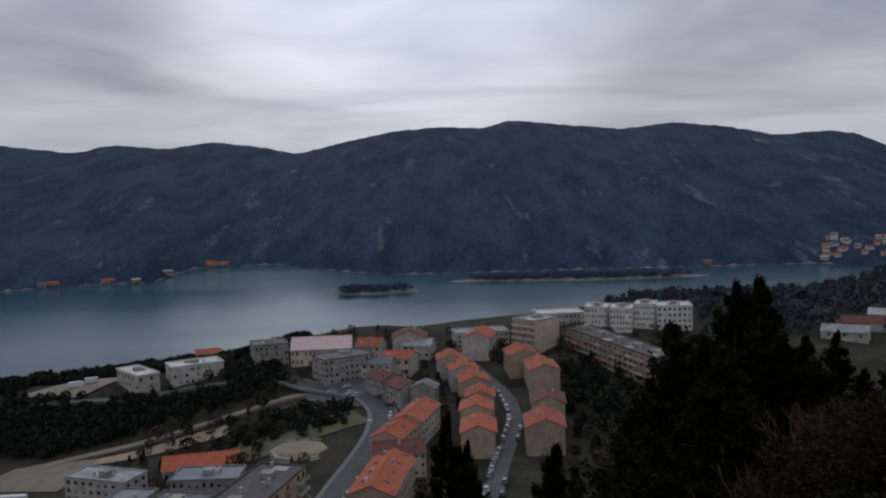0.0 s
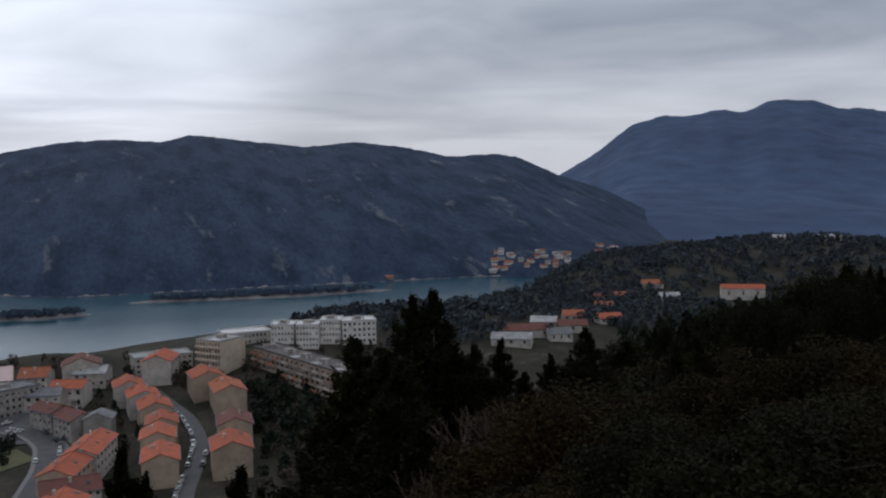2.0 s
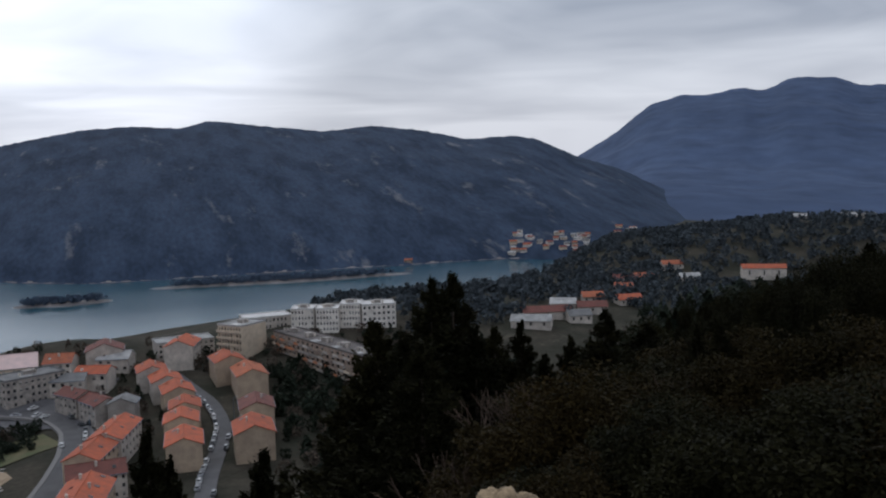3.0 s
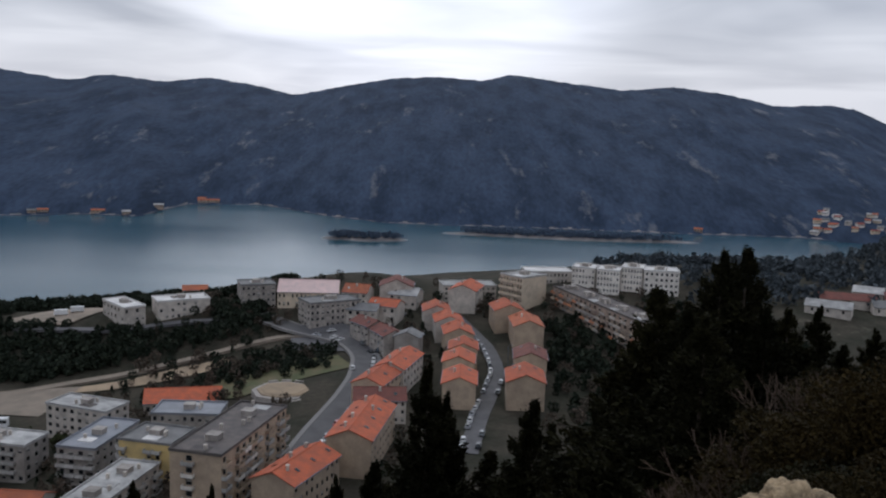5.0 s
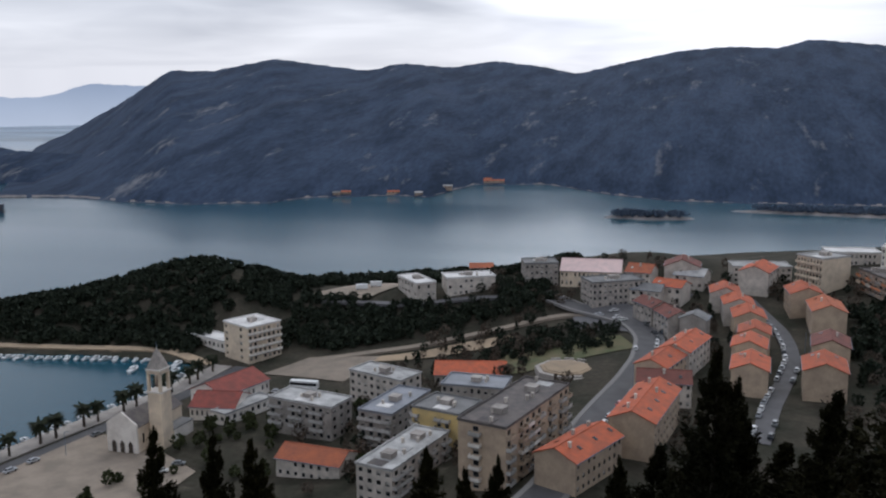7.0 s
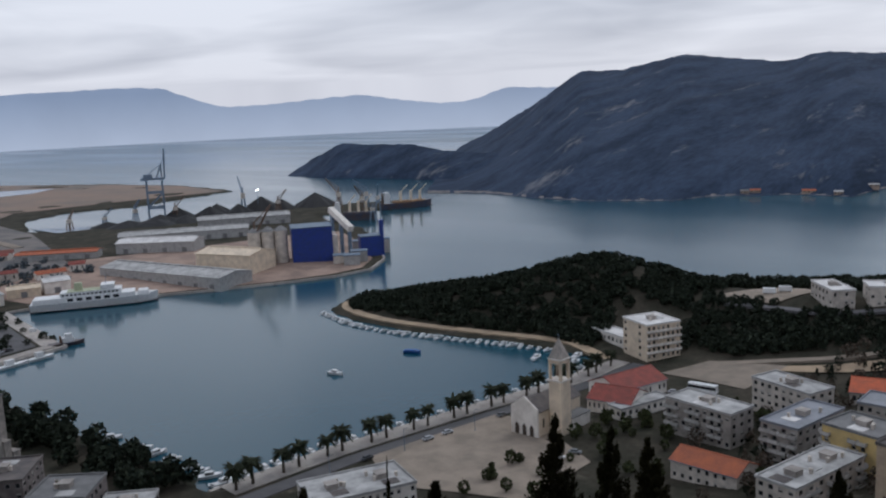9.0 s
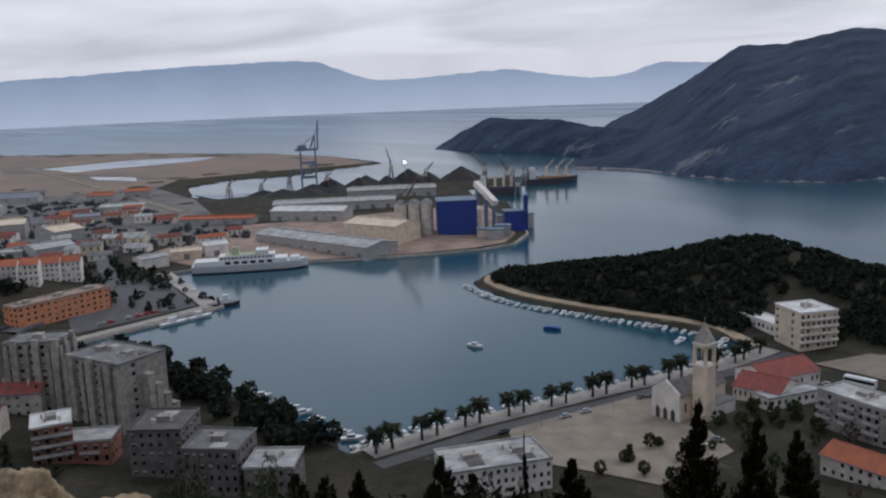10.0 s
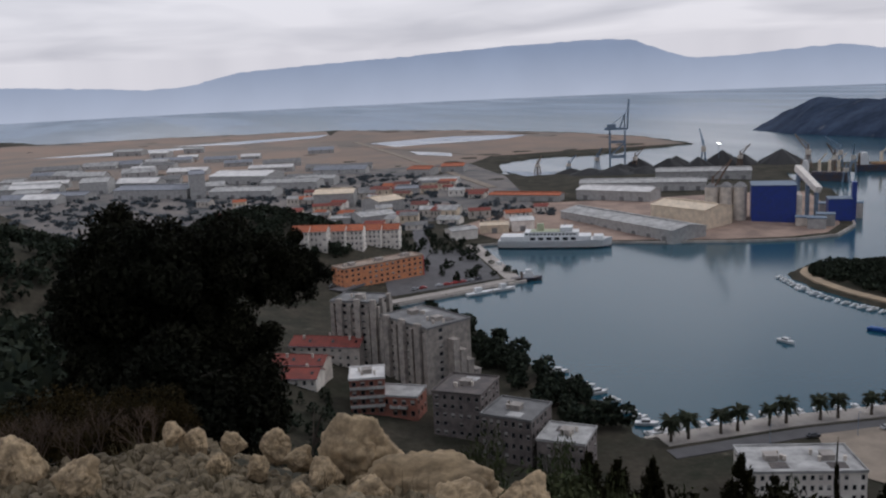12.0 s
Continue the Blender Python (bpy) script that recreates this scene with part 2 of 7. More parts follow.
def height(x, y):
    x, y = np.asarray(x, float), np.asarray(y, float)
    d = inland(x, y)
    r = np.hypot(x, y)
    yaw = np.degrees(np.arctan2(-x, y))
    z = 1.6 + 1.6 * step(10, 80, d)
    east = step(-135, -25, x) * step(0, 60, d)
    z = z + 14.5 * east
    z = z + step(0, 45, d) * (bump(x, y, -262, 405, 23, 50, 42, 10) + bump(x, y, -330, 366, 10, 50, 32, 25) + bump(x, y, -140, 415, 17, 85, 38, 0)
                              + bump(x, y, -30, 470, 8, 50, 40) + bump(x, y, -95, 470, 13, 75, 42) + bump(x, y, 110, 520, 10, 90, 60))
    z = z + bump(x, y, 55, 450, 7, 60, 60) + bump(x, y, 150, 420, 8, 90, 110) + bump(x, y, 250, 480, 12, 150, 120)
    # wooded hills left of the harbour and beyond the inlet
    z = z + bump(x, y, -340, -45, 52, 95, 75) + bump(x, y, -590, 70, 30, 75, 60) + bump(x, y, -300, -160, 60, 160, 90)
    z = z + step(0, 60, d) * (bump(x, y, 640, 700, 34, 170, 190) + bump(x, y, 470, 640, 16, 110, 90) + bump(x, y, 420, 800, 10, 120, 90))
    # the camera's own hill: steep towards the harbour, a long shoulder to the east
    k = 1 + 5.5 * step(10, 44, -yaw) + 1.0 * step(75, 150, yaw) * (yaw > 0) - 0.1 * step(15, 40, yaw) * step(110, 60, yaw)
    k = np.where(yaw < -120, 6.5 - 4.5 * step(120, 180, -yaw), k)
    s = np.maximum(r - 3.4 - 1.5 * step(63, 68, yaw) - 0.9 * step(78, 82, yaw), 0) / (k + 2.3 * step(79, 90, yaw))
    hill = 113.3 - 0.62 * s - 11.0 * (1 - np.exp(-s / 12.0))
    hill = hill - 0.25 * np.maximum(r - 150, 0) - 0.16 * np.clip(r - 2.5, 0, 2.4)
    hill = hill + 0.5 * wobble(x, y, 9.0) * step(6, 25, r) + 2.0 * wobble(x, y, 31.0) * step(30, 80, r)
    w = 10.0
    z = w * np.logaddexp(z / w, hill / w)
    z = np.where(z > 100, np.minimum(z, np.maximum(hill, z - 3)), z)
    z = z + 0.35 * wobble(x, y, 23.0) * step(15, 60, d)
    return np.where(d > 0, np.minimum(z, 1.4 + d * 1.3), np.maximum(-6, d * 1.0))


def spread(*stretches):
    """Grid lines: stretches of (start, end, step)."""
    out = []
    for a, b, s in stretches:
        out += list(np.arange(a, b - 1e-6, s))
    return np.array(out + [stretches[-1][1]])


def solid(name, verts, faces, material, smooth=False):
    me = bpy.data.meshes.new(name)
    me.from_pydata([tuple(v) for v in verts], [], [tuple(f) for f in faces])
    me.materials.append(material)
    if smooth:
        me.polygons.foreach_set("use_smooth", [True] * len(me.polygons))
    me.update()
    return me


def sheet(name, X, Y, Z, material, smooth=True):
    n, m = X.shape
    idx = np.arange(n * m).reshape(n, m)
    quads = np.stack([idx[:-1, :-1], idx[1:, :-1], idx[1:, 1:], idx[:-1, 1:]], -1).reshape(-1, 4)
    return solid(name, np.stack([X, Y, Z], -1).reshape(-1, 3).tolist(), quads.tolist(), material, smooth)


gx = spread((-4900, -2600, 230), (-2600, -1300, 50), (-1300, -640, 15), (-640, -40, 5), (-40, -14, 2), (-14, 14, 1), (14, 40, 2), (40, 300, 5), (300, 800, 14), (800, 4900, 200))
gy = spread((-3900, -700, 200), (-700, -60, 16), (-60, -14, 5), (-14, 14, 1), (14, 40, 2), (40, 560, 5), (560, 1000, 10), (1000, 3000, 100))
GX, GY = np.meshgrid(gx, gy, indexing="ij")
GZ = height(GX, GY)
tagged(new("ground", sheet("ground", GX, GY, GZ, M_GROUND)), "scrubby stony ground of the hill and the town", "ground", kind="structure")
wm = solid("water", [(-4950, -4000, 0), (4950, -4000, 0), (4950, 4950, 0), (-4950, 4950, 0)], [(0, 1, 2, 3)], M_WATER)
tagged(new("water", wm), "calm dark blue-green water of the bay", "water", kind="structure")


def ground_z(x, y):
    """The height of the ground sheet itself."""
    i = min(max(int(np.searchsorted(gx, x)) - 1, 0), len(gx) - 2)
    j = min(max(int(np.searchsorted(gy, y)) - 1, 0), len(gy) - 2)
    u, v = (x - gx[i]) / (gx[i + 1] - gx[i]), (y - gy[j]) / (gy[j + 1] - gy[j])
    return float((GZ[i, j] * (1 - u) + GZ[i + 1, j] * u) * (1 - v) + (GZ[i, j + 1] * (1 - u) + GZ[i + 1, j + 1] * u) * v)


def place(yaw, dist):
    return -dist * np.sin(np.radians(yaw)), dist * np.cos(np.radians(yaw))


def crinkle(x, y, size, seed=0.0):
    """Rugged relief out of folded waves, between -1 and 1."""
    out, a, total = 0.0, 1.0, 0.0
    for i in range(5):
        c, s = math.cos(1.1 * i + seed), math.sin(1.1 * i + seed)
        u, v = (x * c + y * s) / size, (-x * s + y * c) / size
        out = out + a * (1 - 2 * np.abs(np.sin(u + 0.9 * np.sin(v * 0.8 + i)) * np.cos(v * 0.9 + 0.7 * np.sin(u + seed))))
        total, a, size = total + a, a * 0.55, size * 0.47
    return out / total


def range_of_hills(name, shore, ridge, depth, rough, steps, material, back=250.0, shape=0.75):
    """Hills from a shore (yaw, distance) up to a ridge (yaw, elevation seen from the viewpoint)."""
    yaws = np.linspace(max(shore[0][0], ridge[0][0]), min(shore[-1][0], ridge[-1][0]), steps)
    sy, sd = np.array(shore).T
    ry, re = np.array(ridge).T
    d0 = np.interp(-yaws, -sy, sd)
    el = np.interp(-yaws, -ry, re)
    # round the corners of the ridge off
    ker = np.hanning(9); ker /= ker.sum()
    el = np.convolve(np.pad(el, 4, mode="edge"), ker, "valid")
    el = el + 0.05 * crinkle(yaws * 1.0, yaws * 0.3, 0.35)
    s = np.concatenate([[-0.03], np.linspace(0, 1, 60), [1.15, 1.6]])
    d1 = d0 + depth
    zr = np.maximum(EYE + d1 * np.tan(np.radians(el)), 3.0)
    D = d0[:, None] + (d1 - d0)[:, None] * s[None, :]
    X, Y = place(yaws[:, None], D)
    rise = np.clip(s, 0, 1)[None, :] ** shape
    Z = zr[:, None] * rise
    hump = np.clip(4 * s * (1 - s), 0, 1)[None, :]
    spur = np.array([noise.fractal(Vector((a / depth * 6.0, b / depth * 1.6, 3.7)), 0.9, 2.1, 6) for a, b in zip(X.ravel(), Y.ravel())]).reshape(X.shape)
    Z = Z + rough * hump * spur * np.clip(zr / 120, 0.15, 1)[:, None]
    Z = np.maximum(Z, np.clip(s, 0, 1)[None, :] * 60 * 0.2)
    # nothing in front may rise above the ridge's line of sight
    Z[:, :-2] = np.minimum(Z[:, :-2], EYE + D[:, :-2] * np.tan(np.radians(el))[:, None] - (1 - s[None, :-2]) * 2)
    Z[:, 0] = -6.0
    Z[:, 1] = np.minimum(1.2, Z[:, 2])
    Z[:, -2], Z[:, -1] = zr - 0.2 * back * 0.3, zr - back
    return new(name, sheet(name, X, Y, Z, material))


SHORE = [(43.6, 1216), (39.8, 1171), (37.0, 1094), (33.4, 1036), (28.3, 1020), (26.0, 1060), (20.8, 1065), (18.2, 1041), (15.3, 1184), (10.8, 1183),
         (6.7, 1061), (3.1, 1008), (0.2, 1002), (-4, 1004), (-10, 1015), (-16.3, 1034), (-19.6, 1058), (-22.4, 1074), (-24, 1070), (-27, 1060), (-32, 1050), (-40, 1250)]
RIDGE = [(43.6, -5.2), (42.8, -4.2), (41.5, -2.6), (39.6, -1.81), (36.7, -0.19), (33.8, 1.70), (31.3, 1.66), (29.6, 1.99), (27.5, 2.39), (25.3, 2.05), (21.9, 1.62),
         (20.0, 2.05), (16.7, 1.78), (14.0, 2.12), (11.3, 1.80), (9.0, 1.27), (6.4, 1.84), (2.9, 2.53), (0.1, 2.72), (-2.7, 2.56), (-4.4, 3.0), (-8.5, 2.54),
         (-11.2, 2.23), (-14.4, 2.5), (-17.3, 2.18), (-20.3, 1.52), (-23.1, 1.65), (-24.6, 1.44), (-27.2, 0.24), (-29.8, -0.59), (-32.2, -1.8), (-34.6, -2.7), (-40, -4.2)]
tagged(range_of_hills("hills_across_bay", SHORE, RIDGE, 900, 10, 620, M_HILL), "dark scrub-covered limestone hills across the bay, tinted with blue haze", "hills", kind="structure")
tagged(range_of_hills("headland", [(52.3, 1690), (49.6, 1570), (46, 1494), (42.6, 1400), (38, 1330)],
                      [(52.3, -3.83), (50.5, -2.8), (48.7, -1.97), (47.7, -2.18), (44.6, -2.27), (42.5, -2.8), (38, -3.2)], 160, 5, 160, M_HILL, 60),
       "low dark wooded headland in the bay, tinted with blue haze", "headland", kind="structure")
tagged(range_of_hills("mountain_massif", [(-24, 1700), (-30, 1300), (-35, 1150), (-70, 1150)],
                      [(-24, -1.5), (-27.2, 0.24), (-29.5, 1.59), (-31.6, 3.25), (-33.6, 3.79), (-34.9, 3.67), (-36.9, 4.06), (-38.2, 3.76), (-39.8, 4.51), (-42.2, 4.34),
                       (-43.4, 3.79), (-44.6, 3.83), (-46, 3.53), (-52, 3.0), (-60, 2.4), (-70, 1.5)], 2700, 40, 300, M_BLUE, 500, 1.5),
       "high mountain massif beyond the inlet, blue with painted haze", "mountain", kind="structure")
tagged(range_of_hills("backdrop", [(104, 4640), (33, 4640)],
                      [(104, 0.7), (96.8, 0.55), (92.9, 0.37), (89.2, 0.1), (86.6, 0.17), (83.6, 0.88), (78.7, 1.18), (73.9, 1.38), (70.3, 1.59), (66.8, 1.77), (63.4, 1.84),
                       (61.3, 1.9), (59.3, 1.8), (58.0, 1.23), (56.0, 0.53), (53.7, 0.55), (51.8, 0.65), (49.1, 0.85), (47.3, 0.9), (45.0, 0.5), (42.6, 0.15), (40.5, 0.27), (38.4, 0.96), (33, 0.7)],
                      110, 4, 300, M_FAR, 40), "mountain range beyond the sea, pale blue with painted haze", "backdrop", kind="structure")


# ---- building kit ----
class Shape:
    """Collects corners and faces for one mesh."""

    def __init__(self):
        self.v, self.f, self.m = [], [], []

    def quad(self, a, b, c, d, slot=0):
        n = len(self.v)
        self.v += [tuple(a), tuple(b), tuple(c), tuple(d)]
        self.f.append((n, n + 1, n + 2, n + 3))
        self.m.append(slot)
        return self

    def tri(self, a, b, c, slot=0):
        n = len(self.v)
        self.v += [tuple(a), tuple(b), tuple(c)]
        self.f.append((n, n + 1, n + 2))
        self.m.append(slot)
        return self

    def box(self, x0, y0, z0, x1, y1, z1, slot=0, taper=0.0):
        n, t = len(self.v), taper
        self.v += [(x0, y0, z0), (x1, y0, z0), (x1, y1, z0), (x0, y1, z0), (x0 + t, y0 + t, z1), (x1 - t, y0 + t, z1), (x1 - t, y1 - t, z1), (x0 + t, y1 - t, z1)]
        for q in ((3, 2, 1, 0), (4, 5, 6, 7), (0, 1, 5, 4), (1, 2, 6, 5), (2, 3, 7, 6), (3, 0, 4, 7)):
            self.f.append(tuple(n + k for k in q))
            self.m.append(slot)
        return self

    def beam(self, a, b, w, slot=0):
        """A square bar between two points."""
        a, b = Vector(a), Vector(b)
        d = (b - a).normalized()
        s = d.cross(Vector((0, 0, 1)) if abs(d.z) < 0.9 else Vector((1, 0, 0))).normalized() * w / 2
        u = d.cross(s).normalized() * w / 2
        n = len(self.v)
        for p in (a, b):
            self.v += [tuple(p + s + u), tuple(p - s + u), tuple(p - s - u), tuple(p + s - u)]
        for q in ((0, 1, 2, 3), (7, 6, 5, 4), (0, 4, 5, 1), (1, 5, 6, 2), (2, 6, 7, 3), (3, 7, 4, 0)):
            self.f.append(tuple(n + k for k in q))
            self.m.append(slot)
        return self

    def tube(self, a, b, r0, r1, n=8, slot=0, cap=True):
        a, b = Vector(a), Vector(b)
        d = (b - a).normalized()
        s = d.cross(Vector((0, 0, 1)) if abs(d.z) < 0.9 else Vector((1, 0, 0))).normalized()
        u = d.cross(s)
        k = len(self.v)
        for p, r in ((a, r0), (b, r1)):
            for i in range(n):
                c, q = math.cos(2 * math.pi * i / n), math.sin(2 * math.pi * i / n)
                self.v.append(tuple(p + s * (r * c) + u * (r * q)))
        for i in range(n):
            j = (i + 1) % n
            self.f.append((k + i, k + j, k + n + j, k + n + i))
            self.m.append(slot)
        if cap:
            self.f += [tuple(range(k + n - 1, k - 1, -1)), tuple(range(k + n, k + 2 * n))]
            self.m += [slot, slot]
        return self

    def mesh(self, name, *materials, smooth=False):
        me = bpy.data.meshes.new(name)
        me.from_pydata(self.v, [], self.f)
        for m in materials:
            me.materials.append(m)
        if len(materials) > 1:
            me.polygons.foreach_set("material_index", self.m)
        if smooth:
            me.polygons.foreach_set("use_smooth", [True] * len(me.polygons))
        me.update()
        return me


def part(name, shape, material, parent, label="", m=None):
    """One mesh under a thing or under a part."""
    data = shape if isinstance(shape, bpy.types.Mesh) else shape.mesh(name, material)
    ob = new(name, data)
    ob.parent = parent
    if m is not None:
        ob.matrix_local = m
    if label:
        ob["label"] = label
    return ob


def thing(name, label, category, m, group="", kind=""):
    e = new(name)
    e.empty_display_size = 0.5
    e.matrix_world = m
    return tagged(e, label, category, group, kind)


def striped(name, colour, other, across, relief, rough=0.85):
    """Tiles or corrugations that run across one axis, with weathering."""
    m = mat(name, colour, rough, other=other, scale=0.35, bump=0.25, bump_scale=3.0, fine=0.12)
    nt = m.node_tree
    b = nt.nodes["Principled BSDF"]
    tc = nt.nodes.new("ShaderNodeTexCoord")
    w = nt.nodes.new("ShaderNodeTexWave")
    w.bands_direction = across
    w.inputs["Scale"].default_value, w.inputs["Distortion"].default_value = relief, 0.6
    nt.links.new(tc.outputs["Object"], w.inputs["Vector"])
    bp = nt.nodes.new("ShaderNodeBump")
    bp.inputs["Strength"].default_value = 0.5
    nt.links.new(w.outputs["Fac"], bp.inputs["Height"])
    nt.links.new(bp.outputs[0], b.inputs["Normal"])
    return m


M_GREY = mat("grey_render", (0.38, 0.345, 0.315), 0.9, other=(0.25, 0.225, 0.205), scale=0.3, bump_scale=2)
M_PALE = mat("pale_render", (0.58, 0.52, 0.46), 0.9, other=(0.40, 0.36, 0.32), scale=0.3, bump_scale=2)
M_WHITE = mat("white_render", (0.78, 0.73, 0.67), 0.85, other=(0.60, 0.55, 0.50), scale=0.25, bump_scale=2)
M_CREAM = mat("cream_render", (0.70, 0.58, 0.44), 0.88, other=(0.52, 0.43, 0.33), scale=0.25, bump_scale=2)
M_TAN = mat("tan_render", (0.51, 0.395, 0.285), 0.9, other=(0.37, 0.285, 0.215), scale=0.22, bump_scale=2)
M_YELLOW = mat("yellow_render", (0.66, 0.49, 0.21), 0.9, other=(0.50, 0.38, 0.18), scale=0.25, bump_scale=2)
M_STONE = mat("grey_stone", (0.40, 0.355, 0.315), 0.95, other=(0.23, 0.21, 0.195), scale=0.5, bump_scale=3, bump=0.4)
M_LOGGIA = mat("brown_concrete", (0.40, 0.31, 0.245), 0.92, other=(0.25, 0.19, 0.155), scale=0.3, bump_scale=2)
M_DARKCON = mat("weathered_concrete", (0.20, 0.17, 0.16), 0.95, other=(0.11, 0.095, 0.092), scale=0.35, bump_scale=2, bump=0.4)
M_BRICK = mat("red_brick_render", (0.30, 0.12, 0.085), 0.9, other=(0.21, 0.09, 0.07), scale=0.4, bump_scale=4)
M_ORANGE = mat("orange_panel", (0.60, 0.235, 0.105), 0.7, other=(0.46, 0.19, 0.10), scale=0.3, bump_scale=2)
M_MAGENTA = mat("crimson_panel", (0.60, 0.05, 0.10), 0.7, other=(0.48, 0.05, 0.09), scale=0.3)
M_ROOFPALE = mat("pale_gravel_roof", (0.47, 0.46, 0.45), 0.95, other=(0.27, 0.265, 0.26), scale=0.2, bump_scale=6, fine=0.1)
M_ROOFBRIGHT = mat("bright_membrane_roof", (0.72, 0.70, 0.68), 0.7, other=(0.52, 0.50, 0.49), scale=0.15, bump_scale=3)
M_ROOFGREY = mat("grey_roof_felt", (0.21, 0.205, 0.205), 0.9, other=(0.13, 0.13, 0.13), scale=0.2, bump_scale=6)
M_ROOFDARK = mat("dark_roof_felt", (0.085, 0.075, 0.075), 0.9, other=(0.14, 0.12, 0.11), scale=0.3, bump_scale=6)
M_ROOFBLUE = mat("bluish_roof_sheet", (0.24, 0.25, 0.285), 0.6, other=(0.17, 0.18, 0.205), scale=0.2, bump_scale=5)
M_TILE = striped("orange_clay_tiles", (0.47, 0.108, 0.046), (0.31, 0.088, 0.048), "X", 1.5)
M_TILE2 = striped("red_clay_tiles", (0.40, 0.115, 0.05), (0.28, 0.09, 0.05), "X", 1.5)
M_TILEDARK = striped("brown_clay_tiles", (0.20, 0.065, 0.05), (0.13, 0.05, 0.04), "X", 1.5)
M_TILERED = striped("dark_red_clay_tiles", (0.25, 0.06, 0.045), (0.17, 0.05, 0.04), "X", 1.5)
M_PINK = striped("pink_metal_roof", (0.60, 0.42, 0.40), (0.50, 0.36, 0.35), "X", 0.8, 0.55)
M_SHED = striped("pale_sheet_wall", (0.40, 0.39, 0.38), (0.29, 0.285, 0.28), "X", 0.8, 0.6)
M_FRAME = mat("pale_window_frame", (0.30, 0.29, 0.28), 0.5, bump=0.0)
M_RAIL = mat("pale_balcony_panel", (0.50, 0.48, 0.46), 0.7, other=(0.36, 0.35, 0.33), scale=0.6)
M_GLASS = mat("dark_window_glass", (0.02, 0.023, 0.028), 0.08, bump=0.0)
M_SHUTTER = mat("grey_roller_shutter", (0.42, 0.40, 0.37), 0.7, other=(0.30, 0.28, 0.26), scale=0.8)
M_ASPHALT = mat("worn_asphalt", (0.115, 0.11, 0.115), 0.9, other=(0.085, 0.082, 0.086), scale=0.15, bump_scale=12)
M_PAVING = mat("pale_stone_paving", (0.29, 0.235, 0.185), 0.9, other=(0.20, 0.165, 0.13), scale=0.12, bump_scale=5)
M_KERB = mat("stone_kerb", (0.20, 0.19, 0.185), 0.9)
M_QUAY = mat("limestone_quay", (0.42, 0.38, 0.34), 0.9, other=(0.30, 0.27, 0.25), scale=0.2, bump_scale=4)
M_SAND = mat("dry_earth", (0.36, 0.27, 0.18), 0.95, other=(0.26, 0.20, 0.14), scale=0.15, bump_scale=3)
M_REDEARTH = mat("brown_quay_yard", (0.33, 0.235, 0.185), 0.95, other=(0.19, 0.135, 0.11), scale=0.05, bump_scale=1.5)
M_GRASS = mat("dull_grass", (0.075, 0.085, 0.035), 0.95, other=(0.12, 0.10, 0.05), scale=0.12, bump_scale=6)
M_PLAIN = mat("marsh_plain", (0.27, 0.19, 0.145), 0.95, other=(0.17, 0.145, 0.125), scale=0.008, bump_scale=0.2)
M_PLAIN2 = mat("grey_yards", (0.19, 0.165, 0.15), 0.95, other=(0.075, 0.078, 0.082), scale=0.03, bump_scale=0.3)
M_POND = mat("shallow_lagoon", (0.20, 0.21, 0.22), 0.12, other=(0.16, 0.17, 0.18), scale=0.01, bump=0.05)
M_COAL = mat("coal", (0.012, 0.012, 0.014), 0.8, bump_scale=2, bump=0.5)
M_BLUEHALL = striped("bright_blue_cladding", (0.012, 0.035, 0.23), (0.015, 0.035, 0.17), "X", 0.8, 0.5)
M_STEEL = mat("blue_grey_steel", (0.16, 0.22, 0.30), 0.6, other=(0.12, 0.16, 0.22), scale=0.4)
M_RUST = mat("rusty_steel", (0.16, 0.10, 0.07), 0.75, other=(0.10, 0.07, 0.055), scale=0.5)
M_HULLWHITE = mat("white_boat_paint", (0.72, 0.72, 0.72), 0.35, other=(0.6, 0.6, 0.6), scale=0.8, bump=0.0)
M_HULLDARK = mat("dark_ship_paint", (0.05, 0.06, 0.10), 0.5, other=(0.09, 0.06, 0.05), scale=0.2)
M_HULLBLUE = mat("blue_boat_paint", (0.02, 0.09, 0.30), 0.45, bump=0.0)
M_DECK = mat("ochre_ship_deck", (0.40, 0.24, 0.12), 0.8, other=(0.28, 0.17, 0.10), scale=0.3)
M_GREENPAINT = mat("pale_green_deck", (0.42, 0.45, 0.30), 0.6)
M_TYRE = mat("tyre_rubber", (0.015, 0.015, 0.015), 0.9)
M_BARK = mat("grey_brown_bark", (0.085, 0.065, 0.05), 0.95, other=(0.05, 0.04, 0.032), scale=3, bump=0.6)
M_TWIG = mat("bare_brown_twigs", (0.075, 0.047, 0.030), 0.95, other=(0.045, 0.030, 0.020), scale=4)
M_LIMESTONE = mat("weathered_limestone", (0.37, 0.275, 0.165), 0.95, other=(0.16, 0.118, 0.072), scale=2.6, bump=1.0, bump_scale=11, fine=0.3)


M_RUBBLE = mat("grey_rubble_stone", (0.21, 0.165, 0.105), 0.95, other=(0.085, 0.068, 0.042), scale=2.5, bump=0.8, bump_scale=16, fine=0.15)


